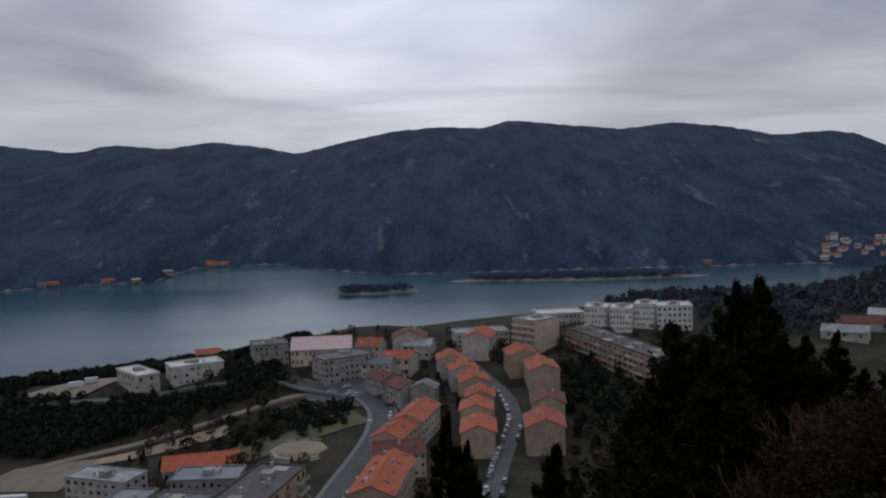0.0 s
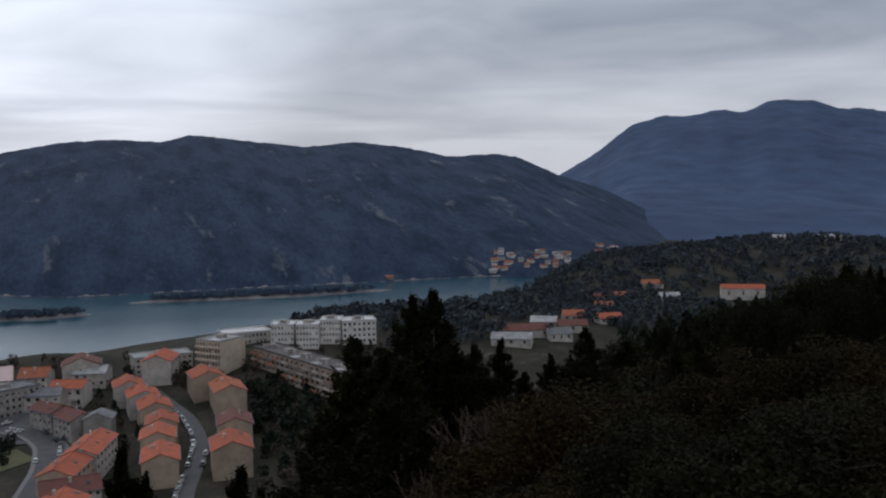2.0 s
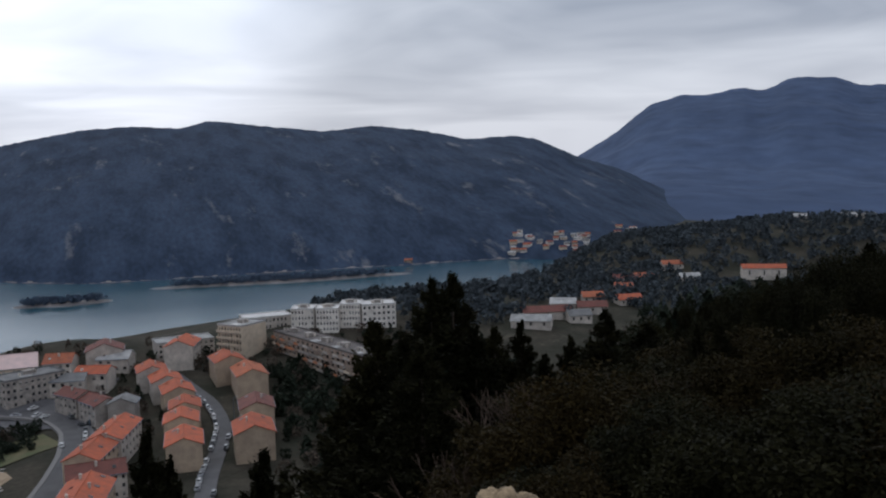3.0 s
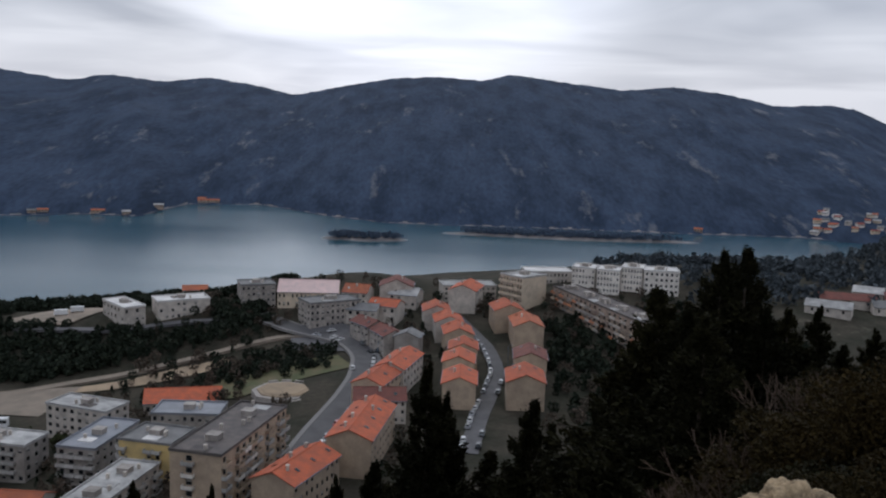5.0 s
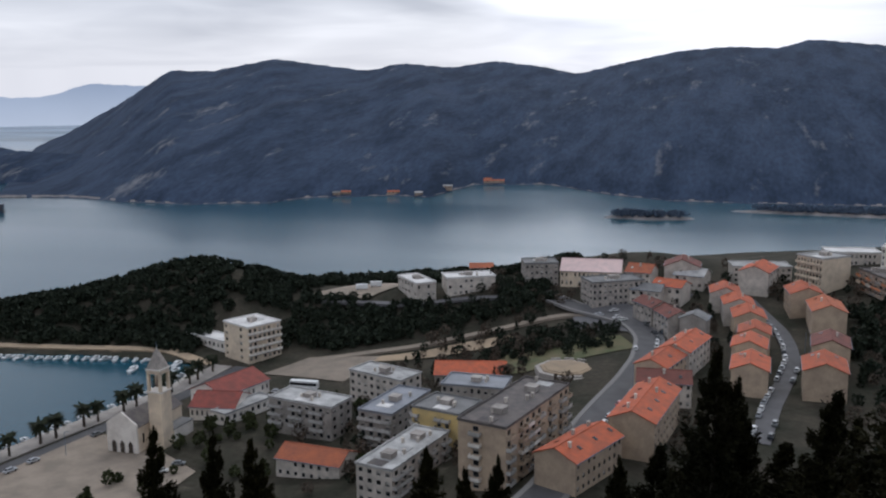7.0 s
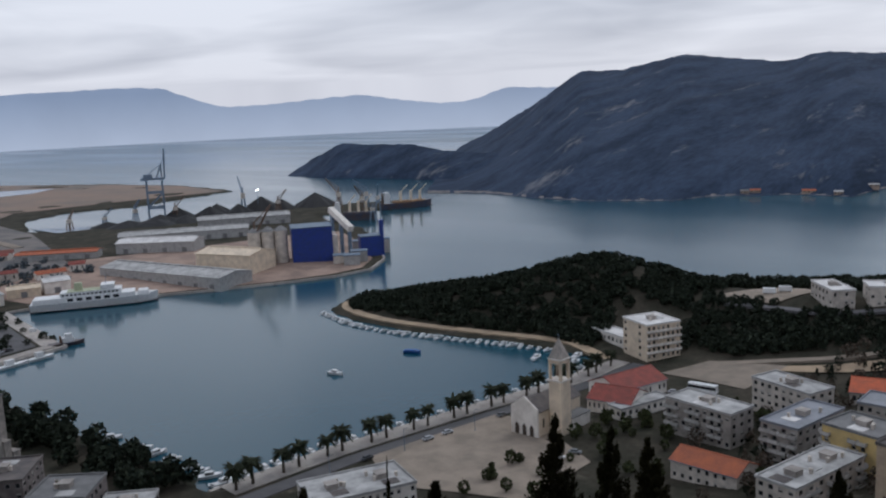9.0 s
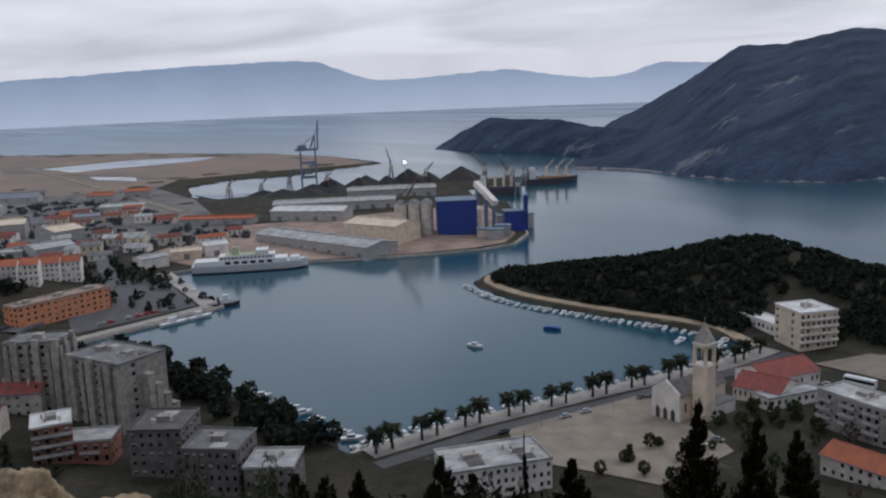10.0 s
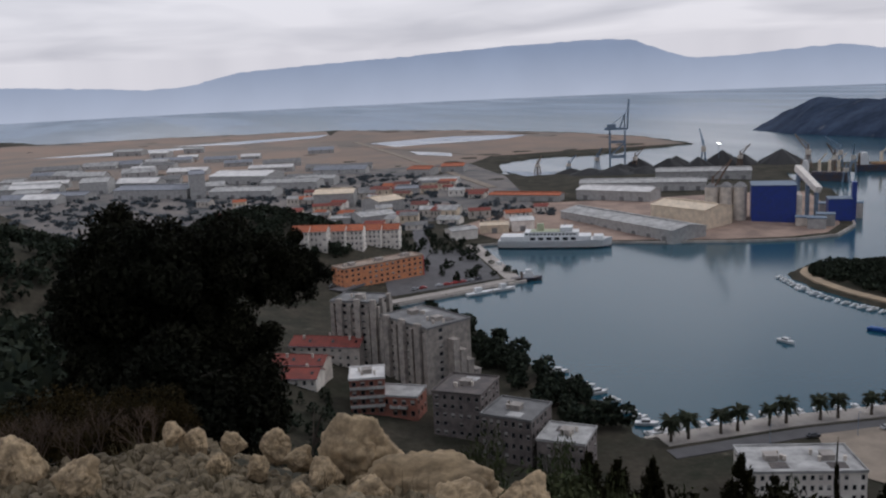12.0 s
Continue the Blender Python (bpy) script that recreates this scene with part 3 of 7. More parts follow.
def leafage(name, a, b):
    m = mat(name, a, 0.75, other=b, scale=0.9, bump=0.0, bump_scale=5, fine=0.15)
    nt = m.node_tree
    bs = nt.nodes["Principled BSDF"]
    old = bs.inputs["Base Color"].links[0].from_socket
    g = nt.nodes.new("ShaderNodeNewGeometry")
    r = nt.nodes.new("ShaderNodeMapRange")
    r.inputs["To Min"].default_value, r.inputs["To Max"].default_value = 0.55, 1.4
    nt.links.new(g.outputs["Random Per Island"], r.inputs["Value"])
    s = nt.nodes.new("ShaderNodeVectorMath")
    s.operation = "SCALE"
    nt.links.new(old, s.inputs[0])
    nt.links.new(r.outputs[0], s.inputs["Scale"])
    nt.links.new(s.outputs[0], bs.inputs["Base Color"])
    bs.inputs["Specular IOR Level"].default_value = 0.06
    return m


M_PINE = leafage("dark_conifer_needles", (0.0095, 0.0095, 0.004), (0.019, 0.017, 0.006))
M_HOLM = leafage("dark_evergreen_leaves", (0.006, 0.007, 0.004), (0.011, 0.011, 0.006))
M_BARE = leafage("bare_winter_twigs", (0.090, 0.068, 0.054), (0.060, 0.050, 0.038))
# both far-tree colours are paler and bluer, with distance haze painted in
M_FARWOOD = leafage("haze_tinted_far_trees", (0.062, 0.078, 0.092), (0.080, 0.088, 0.096))
M_BAYWOOD = leafage("haze_tinted_bay_trees", (0.075, 0.100, 0.150), (0.095, 0.120, 0.165))
M_SOIL = mat("brown_stony_soil", (0.085, 0.068, 0.042), 0.95, other=(0.040, 0.038, 0.022), scale=3.0, bump=0.8, bump_scale=22, fine=0.3)
M_WOOD = leafage("pine_wood_canopy", (0.018, 0.025, 0.019), (0.029, 0.034, 0.021))
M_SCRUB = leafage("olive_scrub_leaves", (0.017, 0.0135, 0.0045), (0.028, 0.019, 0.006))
M_LEAF = leafage("dull_green_leaves", (0.040, 0.050, 0.024), (0.062, 0.066, 0.030))
M_PALM = leafage("palm_fronds", (0.018, 0.024, 0.015), (0.032, 0.035, 0.020))
M_DRY = leafage("dry_grass_blades", (0.13, 0.10, 0.06), (0.08, 0.068, 0.04))

WINDOWS = {}


def window_mesh(w, h, shut):
    key = (round(w, 1), round(h, 1), shut)
    if key not in WINDOWS:
        w, h = key[0], key[1]
        g = Shape()
        b, cut = 0.09, h / 2 - 0.09 - (shut or 0.45) * h
        # local: x along the wall, z up, outside towards -y; the opening's middle at the origin
        xs, zs = (-w / 2, -w / 2 + b, w / 2 - b, w / 2), (-h / 2, -h / 2 + b, cut, h / 2 - b, h / 2)
        g.v = [(x, -0.06, z) for z in zs for x in xs] + [(x, 0.0, z) for z in zs[1:4] for x in xs[1:3]]
        for j in range(4):
            for i in range(3):
                n = 4 * j + i
                if i == 1 and j in (1, 2):
                    p = 20 + 2 * (j - 1)
                    g.f.append((p, p + 1, p + 3, p + 2))
                    g.m.append(2 if shut and j == 2 else 1)
                else:
                    g.f.append((n, n + 1, n + 5, n + 4))
                    g.m.append(0)
        for a_, b_, c_, d_ in ((5, 6, 21, 20), (18 - 4, 13, 24, 25), (5, 9, 22, 20), (9, 13, 24, 22), (6, 10, 23, 21), (10, 14, 25, 23)):
            g.f.append((a_, b_, c_, d_))
            g.m.append(0)
        WINDOWS[key] = g.mesh("window", M_FRAME, M_GLASS, M_SHUTTER)
    return WINDOWS[key]


RNG = random.Random(7)


def facade(g, side, L, W, z0, z1, floors, bays, fill=0.5, tall=0.5, skip=0.0, only=None):
    """One wall with its window openings cut into it. Returns the places of the windows."""
    length = L if side in (0, 2) else W
    half = W / 2 if side in (0, 2) else L / 2
    turn = Matrix.Rotation(radians((0, 90, 180, 270)[side]), 4, "Z")

    def P(u, y, z):
        return turn @ Vector((u, -half + y, z))

    out = []
    fh, bw = (z1 - z0) / floors, length / bays
    ww, wh = max(0.7, min(1.7, bw * fill)), min(1.9, fh * tall)
    for i in range(bays):
        for k in range(floors):
            a, b = -length / 2 + i * bw, -length / 2 + (i + 1) * bw
            c, d = z0 + k * fh, z0 + (k + 1) * fh
            if RNG.random() < skip or (only is not None and i not in only):
                g.quad(P(a, 0, c), P(b, 0, c), P(b, 0, d), P(a, 0, d))
                continue
            mx, mz = (a + b) / 2, c + fh * 0.54
            e, f_, p, q = mx - ww / 2, mx + ww / 2, mz - wh / 2, mz + wh / 2
            g.quad(P(a, 0, c), P(b, 0, c), P(f_, 0, p), P(e, 0, p))
            g.quad(P(b, 0, c), P(b, 0, d), P(f_, 0, q), P(f_, 0, p))
            g.quad(P(b, 0, d), P(a, 0, d), P(e, 0, q), P(f_, 0, q))
            g.quad(P(a, 0, d), P(a, 0, c), P(e, 0, p), P(e, 0, q))
            r = 0.2
            g.quad(P(e, 0, p), P(f_, 0, p), P(f_, r, p), P(e, r, p))
            g.quad(P(f_, 0, p), P(f_, 0, q), P(f_, r, q), P(f_, r, p))
            g.quad(P(f_, 0, q), P(e, 0, q), P(e, r, q), P(f_, r, q))
            g.quad(P(e, 0, q), P(e, 0, p), P(e, r, p), P(e, r, q))
            out.append((Matrix.Translation(P(mx, 0.17, mz)) @ turn, ww, wh, P(mx, 0, mz)))
    return out


def put_windows(root, found):
    """Windows on the sides towards the viewpoint are parts of their own; the far sides' are joined."""
    home = root.matrix_world.translation
    rest = Shape()
    for m, w, h, _ in found:
        out = root.matrix_world.to_3x3() @ m.to_3x3() @ Vector((0, -1, 0))
        if out.dot(home) < 0.25 * home.length:
            part("window", window_mesh(w, h, RNG.choice((0, 0, 0, 0.35, 0.6))), None, root, m=m)
        else:
            me = window_mesh(w, h, 0)
            n = len(rest.v)
            rest.v += [tuple(m @ v.co) for v in me.vertices]
            rest.f += [tuple(n + i for i in p.vertices) for p in me.polygons]
            rest.m += [p.material_index for p in me.polygons]
    if rest.v:
        part("rear_windows", rest.mesh("rear_windows", M_FRAME, M_GLASS, M_SHUTTER), None, root)["kind"] = "stuff"


BALCONIES = {}


def balcony_mesh(w, rail):
    key = (round(w, 1), rail.name)
    if key not in BALCONIES:
        w = key[0]
        g = Shape()
        g.box(-w / 2, -1.25, -0.16, w / 2, -0.003, 0.0, 0)
        g.box(-w / 2, -1.25, 0.0, w / 2, -1.15, 0.95, 1)
        g.box(-w / 2, -1.15, 0.0, -w / 2 + 0.08, -0.003, 0.95, 1)
        g.box(w / 2 - 0.08, -1.15, 0.0, w / 2, -0.003, 0.95, 1)
        BALCONIES[key] = g.mesh("balcony", M_KERB, rail)
    return BALCONIES[key]


def put_balconies(root, side, L, W, z0, z1, floors, bays, rail, only=None, cover=False):
    length, half = (L, W / 2) if side in (0, 2) else (W, L / 2)
    turn = Matrix.Rotation(radians((0, 90, 180, 270)[side]), 4, "Z")
    fh, bw = (z1 - z0) / floors, length / bays
    wide = bw * (1.0 if cover else 0.94)
    for i in range(bays):
        if (only is not None and i not in only) or (only is None and not cover and bays > 5 and i % 3 == 2):
            continue
        for k in range(1, floors):
            at = turn @ Vector((-length / 2 + (i + 0.5) * bw, -half, z0 + k * fh + 0.12))
            part("balcony", balcony_mesh(wide, RNG.choice(rail) if isinstance(rail, tuple) else rail), None, root, m=Matrix.Translation(at) @ turn)


def block(name, label, x, y, z, rot, L, W, H, wall, roof, floors, bl, bw, balconies=(), rail=None, only=None, skip=0.1, fins=(), cover=False):
    """A flat-roofed block: walls with openings, roof slab with parapet, stair heads, vents."""
    root = thing(name, label, "apartment block" if name == "apartment_block" else "building", pose(x, y, z, 0, 0, rot))
    g = Shape()
    base = 1.0
    g.box(-L / 2 + 0.02, -W / 2 + 0.02, -6, L / 2 - 0.02, W / 2 - 0.02, base)
    found = []
    for side in range(4):
        found += facade(g, side, L, W, base, H, floors, bl if side in (0, 2) else bw, skip=0.0 if side in fins else skip, only=(only or {}).get(side))
    part("wall", g, wall, root)
    for side in fins:
        length, half, bays = (L, W / 2, bl) if side in (0, 2) else (W, L / 2, bw)
        turn = Matrix.Rotation(radians((0, 90, 180, 270)[side]), 4, "Z")
        for i in range(bays + 1):
            w_ = length / bays * (0.30 if i % 2 else 0.22)
            u = max(-length / 2 + w_, min(length / 2 - w_, -length / 2 + length / bays * i))
            part("fin", Shape().box(u - w_, -half - (1.5 if i % 2 else 0.8), -4, u + w_, -half - 0.003, H + (1.6 if i % 2 else -1.2)), wall, root, m=turn)
    r = Shape()
    r.box(-L / 2 - 0.25, -W / 2 - 0.25, H, L / 2 + 0.25, W / 2 + 0.25, H + 0.22)
    for x0, y0, x1, y1 in ((-L / 2 - 0.25, -W / 2 - 0.25, L / 2 + 0.25, -W / 2 + 0.05), (-L / 2 - 0.25, W / 2 - 0.05, L / 2 + 0.25, W / 2 + 0.25),
                           (-L / 2 - 0.25, -W / 2 + 0.05, -L / 2 + 0.05, W / 2 - 0.05), (L / 2 - 0.05, -W / 2 + 0.05, L / 2 + 0.25, W / 2 - 0.05)):
        part("parapet", Shape().box(x0, y0, H + 0.224, x1, y1, H + 0.75), roof, root)
    part("roof", r, roof, root)
    if floors > 2:
        n = max(1, int(max(L, W) / 14))
        for i in range(n):
            u = (i + 0.5) / n - 0.5
            cx, cy = (L * u, 0.0) if L > W else (0.0, W * u)
            s = Shape().box(cx - 1.6, cy - 1.6, H + 0.224, cx + 1.6, cy + 1.6, H + 1.7)
            s.box(cx - 1.8, cy - 1.8, H + 1.7, cx + 1.8, cy + 1.8, H + 1.88)
            part("stair_head", s, M_GREY, root)
            px_, py_ = cx + RNG.uniform(-0.1, 0.1) * L, cy + RNG.uniform(0.15, 0.3) * W * RNG.choice((-1, 1))
            px_, py_ = max(-L / 2 + 3, min(L / 2 - 3, px_)), max(-W / 2 + 3, min(W / 2 - 3, py_))
            part("roof_patch", Shape().box(px_ - 2.3, py_ - 1.8, H + 0.224, px_ + 2.3, py_ + 1.8, H + 0.4), RNG.choice((M_ROOFBRIGHT, M_ROOFDARK, M_ROOFPALE)), root)
            for k in range(3):
                vx, vy = cx + RNG.uniform(2.2, 4.5) * RNG.choice((-1, 1)) * (1 if L > W else 0.6), cy + RNG.uniform(-0.3, 0.3) * W * 0.7
                vx, vy = max(-L / 2 + 1, min(L / 2 - 1, vx)), max(-W / 2 + 1, min(W / 2 - 1, vy))
                part("vent", Shape().box(vx - 0.35, vy - 0.35, H + 0.224, vx + 0.35, vy + 0.35, H + 1.5).box(vx - 0.45, vy - 0.45, H + 1.5, vx + 0.45, vy + 0.45, H + 1.62), M_PALE, root)
    put_windows(root, found)
    for side in balconies:
        put_balconies(root, side, L, W, base, H, floors, bl if side in (0, 2) else bw, rail or M_RAIL, (only or {}).get(side), cover)
    return root


def house(label, x, y, z, rot, L, W, H, wall, roof, floors, bl, bw, chimneys=0, gables=()):
    """A gabled house: walls with openings, gables, thick tiled slopes with eaves, chimneys."""
    root = thing("house", label, "house", pose(x, y, z, 0, 0, rot))
    g = Shape()
    g.box(-L / 2 + 0.02, -W / 2 + 0.02, -6, L / 2 - 0.02, W / 2 - 0.02, 0.6)
    found = []
    for side in range(4):
        found += facade(g, side, L, W, 0.6, H, floors, bl if side in (0, 2) else bw, 0.42, 0.46, 0.12, gables if side in (1, 3) else None)
    rise = W * 0.21
    for s in (-1, 1):
        g.tri((s * L / 2, -W / 2, H), (s * L / 2, W / 2, H), (s * L / 2, 0, H + rise))
    part("wall", g, wall, root)
    o = 0.55
    drop = rise * o / (W / 2)
    r = Shape()
    for s in (-1, 1):
        a, b = (-L / 2 - 0.35, 0), (L / 2 + 0.35, 0)
        top = [(a[0], 0, H + rise + 0.25), (b[0], 0, H + rise + 0.25), (b[0], s * (W / 2 + o), H - drop + 0.25), (a[0], s * (W / 2 + o), H - drop + 0.25)]
        low = [(p[0], p[1], p[2] - 0.24) for p in top]
        r.quad(*top).quad(*low[::-1])
        for i in range(1, 4):
            j = (i + 1) % 4
            r.quad(top[i], low[i], low[j], top[j])
    part("roof", r, roof, root)
    part("ridge_cap", Shape().tube((-L / 2 - 0.35, 0, H + rise + 0.25), (L / 2 + 0.35, 0, H + rise + 0.25), 0.17, 0.17, 6), roof, root)
    for s in (-1, 1):
        part("gutter", Shape().tube((-L / 2 - 0.3, s * (W / 2 + o + 0.07), H - drop + 0.1), (L / 2 + 0.3, s * (W / 2 + o + 0.07), H - drop + 0.1), 0.09, 0.09, 6), M_STEEL, root)
    for i in range(chimneys):
        cx, cy = (i + 0.5) / chimneys * L - L / 2, RNG.choice((-1, 1)) * W * 0.16
        zc = H + rise * (1 - abs(cy) / (W / 2))
        part("chimney", Shape().box(cx - 0.4, cy - 0.3, zc - 0.3, cx + 0.4, cy + 0.3, zc + 1.5).box(cx - 0.5, cy - 0.4, zc + 1.5, cx + 0.5, cy + 0.4, zc + 1.65), M_PALE, root)
        sx = cx + L / chimneys * 0.3
        for sy in (-1, 1):
            zs = H + rise * 0.45
            n = Vector((0, sy * rise, W / 2)).normalized()
            c = Vector((min(sx, L / 2 - 1), sy * W / 2 * 0.55, zs + 0.3)) + n * 0.04
            t = Vector((0, sy * W / 2, -rise)).normalized()
            k = Shape()
            for w_, hgt in ((0.5, 0.06),):
                p = [c + Vector((i_ * w_, 0, 0)) + t * (j_ * 0.7) for i_, j_ in ((-1, -1), (1, -1), (1, 1), (-1, 1))]
                q = [v + n * hgt for v in p]
                k.quad(*q)
                for i_ in range(4):
                    k.quad(p[i_], p[(i_ + 1) % 4], q[(i_ + 1) % 4], q[i_])
            part("skylight", k, M_GLASS, root)
    put_windows(root, found)
    return root


def shed(label, x, y, z, rot, L, W, H, wall, roof):
    """A wide hall with a low gabled roof, doors along the front and roof lights."""
    root = thing("warehouse", label, "warehouse", pose(x, y, z, 0, 0, rot))
    rise = W * 0.09
    g = Shape().box(-L / 2, -W / 2, -3, L / 2, W / 2, H)
    for s in (-1, 1):
        g.tri((s * L / 2, -W / 2, H), (s * L / 2, W / 2, H), (s * L / 2, 0, H + rise))
    part("wall", g, wall, root)
    r = Shape()
    for s in (-1, 1):
        top = [(-L / 2 - 0.6, 0, H + rise + 0.3), (L / 2 + 0.6, 0, H + rise + 0.3), (L / 2 + 0.6, s * (W / 2 + 0.8), H + 0.2), (-L / 2 - 0.6, s * (W / 2 + 0.8), H + 0.2)]
        low = [(p[0], p[1], p[2] - 0.28) for p in top]
        r.quad(*top).quad(*low[::-1])
        for i in range(1, 4):
            r.quad(top[i], low[i], low[(i + 1) % 4], top[(i + 1) % 4])
    part("roof", r, roof, root)
    part("ridge_vent", Shape().box(-L / 2 + 2, -0.8, H + rise + 0.1, L / 2 - 2, 0.8, H + rise + 1.0), roof, root)
    n = max(1, int(L / 14))
    for i in range(n):
        u = -L / 2 + (i + 0.5) * L / n
        part("sliding_door", Shape().box(u - 2, -W / 2 - 0.08, 0.3, u + 2, -W / 2 - 0.004, min(4.6, H * 0.7)), M_ROOFGREY, root)
    return root
# apartment blocks on the flat ground behind the church
block("apartment_block", "grey rendered apartment block with a pale flat roof", -130.6, 265.1, 3.0, -10.6, 25.4, 12.0, 12.4, M_GREY, M_ROOFPALE, 4, 9, 3, balconies=(0,))
block("apartment_block", "grey apartment block with a bluish flat roof", -99.7, 264.4, 5.1, -9.6, 12.0, 26.0, 12.4, M_GREY, M_ROOFBLUE, 4, 4, 7, balconies=(0,))
block("apartment_block", "whitewashed apartment block with a pale flat roof", -116.8, 299.7, 2.8, -18.9, 24.4, 12.0, 12.4, M_PALE, M_ROOFPALE, 4, 8, 3)
block("apartment_block", "yellow rendered apartment block with a flat roof", -77.7, 250.3, 8.6, -13.6, 16.2, 14.0, 14.4, M_YELLOW, M_ROOFGREY, 5, 6, 4, balconies=(0, 3), only={0: {0, 3, 4}})
block("apartment_block", "tan apartment block of six storeys with balconies", -51.8, 230.5, 13.5, -13.4, 13.8, 40.0, 19.4, M_TAN, M_ROOFDARK, 6, 4, 11, balconies=(0, 1), only={0: {1}, 1: {0, 2, 3, 4, 5, 7, 9, 10}}, rail=(M_RAIL, M_RAIL, M_WHITE, M_TAN))
block("apartment_block", "pale concrete apartment block with a patched flat roof", -81.9, 223.3, 7.8, -11.3, 11.2, 31.0, 11.4, M_PALE, M_ROOFPALE, 4, 4, 7, balconies=(1,))
block("apartment_block", "grey apartment block with a bluish flat roof", -78.5, 287.4, 8.2, 0.8, 21.6, 13.0, 10.4, M_GREY, M_ROOFBLUE, 3, 9, 3)
house("low hall under a wide orange tiled roof", -90.6, 323.5, 5.8, 12.8, 27.1, 15.0, 5.4, M_PALE, M_TILE, 1, 9, 3)
house("long low house under an orange tiled roof", -113.5, 233.5, 3.2, -4.1, 21.2, 12.0, 6.4, M_PALE, M_TILE2, 2, 8, 3)
# buildings along the ridge
block("apartment_block", "cream school building with a bright flat roof", -141.2, 407.4, 16.2, -48.0, 23.3, 10.0, 11.4, M_PALE, M_ROOFBRIGHT, 3, 6, 4, skip=0.45)
block("apartment_block", "cream school building with a bright flat roof", -117.5, 416.1, 19.6, 29.3, 23.7, 13.0, 9.4, M_PALE, M_ROOFBRIGHT, 3, 9, 3, skip=0.45)
block("apartment_block", "grey stone apartment block among trees", -84.2, 425.5, 23.2, 20.1, 16.0, 14.0, 12.4, M_STONE, M_ROOFGREY, 4, 7, 4)
house("long white hall under a pink metal roof", -59.6, 431.1, 24.2, 3.4, 28.4, 20.0, 8.4, M_CREAM, M_PINK, 2, 14, 4)
block("apartment_block", "grey stone block of four storeys by the roundabout", -47.0, 406.4, 20.1, 30.4, 24.7, 14.0, 12.4, M_STONE, M_ROOFGREY, 4, 10, 4)
house("small house under a faded red tiled roof", -147.4, 552.8, 1.5, 16.7, 14.9, 10.0, 5.4, M_PALE, M_TILE2, 2, 5, 3)
# rows of houses
house("rendered house under a long orange tiled roof", -33.1, 220.9, 17.2, 67.8, 23.3, 12.0, 9.4, M_TAN, M_TILE, 3, 9, 3, chimneys=3)
house("rendered house under a long orange tiled roof", -18.9, 251.4, 17.4, 81.0, 32.1, 12.5, 11.4, M_TAN, M_TILE, 4, 9, 3, chimneys=4)
house("white house under a dark red tiled roof", -16.1, 285.8, 17.4, 4.1, 16.8, 12.0, 8.4, M_PALE, M_TILEDARK, 3, 8, 3, chimneys=1)
house("small apartment house under an orange tiled roof", -17.4, 305.3, 17.5, 72.9, 24.5, 11.0, 9.4, M_TAN, M_TILE, 3, 6, 3, chimneys=2)
house("small apartment house under an orange tiled roof", -11.3, 323.1, 17.8, 74.6, 24.2, 11.0, 9.9, M_PALE, M_TILE, 3, 6, 3, chimneys=2)
house("narrow grey gabled house", -9.1, 362.2, 18.4, 78.6, 8.6, 10.0, 9.4, M_GREY, M_ROOFGREY, 3, 4, 3)
house("grey stone house under a dark brown tiled roof", -27.1, 382.8, 19.4, -53.9, 14.6, 10.0, 8.4, M_STONE, M_TILEDARK, 3, 5, 3, chimneys=1)
house("grey stone house under a dark brown tiled roof", -18.9, 371.1, 18.7, -63.3, 18.0, 10.0, 8.4, M_STONE, M_TILEDARK, 3, 5, 3, chimneys=1)
house("terraced house under an orange tiled roof", 1.9, 405.9, 20.9, 93.0, 15.0, 12.0, 9.4, M_PALE, M_TILE, 3, 5, 3, chimneys=1)
house("terraced house under an orange tiled roof", 7.2, 390.0, 19.7, 95.0, 15.0, 12.0, 9.4, M_PALE, M_TILE, 3, 5, 3, chimneys=1)
house("terraced house under an orange tiled roof", 11.1, 372.1, 18.8, 94.0, 16.0, 12.0, 9.4, M_TAN, M_TILE, 3, 5, 3, chimneys=1)
house("terraced house under an orange tiled roof", 12.9, 347.9, 18.3, 88.0, 13.0, 11.0, 9.4, M_TAN, M_TILE, 3, 5, 3, chimneys=1)
house("terraced house under an orange tiled roof", 10.8, 330.2, 17.9, 86.0, 14.0, 11.5, 9.4, M_TAN, M_TILE, 3, 5, 3, chimneys=1)
house("terraced house under an orange tiled roof", 10.5, 305.4, 17.5, 87.0, 17.0, 11.5, 9.4, M_TAN, M_TILE, 3, 5, 3, chimneys=1)
house("tall rendered house under an orange tiled roof", 33.7, 400.0, 22.5, 96.0, 16.0, 13.0, 10.4, M_TAN, M_TILE, 4, 6, 3, chimneys=1)
house("tall rendered house under an orange tiled roof", 40.6, 379.0, 20.8, 92.0, 20.0, 12.5, 10.4, M_TAN, M_TILE2, 4, 6, 3, chimneys=1)
house("tall rendered house under an orange tiled roof", 37.8, 333.6, 18.3, 86.0, 16.0, 12.0, 10.4, M_TAN, M_TILEDARK, 4, 6, 3, chimneys=1)
house("tall rendered house under an orange tiled roof", 33.3, 305.8, 17.6, 87.0, 17.0, 13.0, 10.4, M_TAN, M_TILE, 4, 6, 3, chimneys=1)
house("house in the upper town under a tiled roof", -35.9, 429.9, 26.4, 170.0, 12.0, 14.0, 6.4, M_PALE, M_TILE2, 2, 4, 3, chimneys=1)
house("house in the upper town under a tiled roof", -17.5, 436.7, 25.9, 90.0, 14.0, 16.0, 9.4, M_PALE, M_TILEDARK, 3, 4, 3, chimneys=1)
house("house in the upper town under a tiled roof", -21.2, 411.1, 22.0, 160.0, 14.0, 11.0, 8.4, M_PALE, M_TILE, 2, 4, 3, chimneys=1)
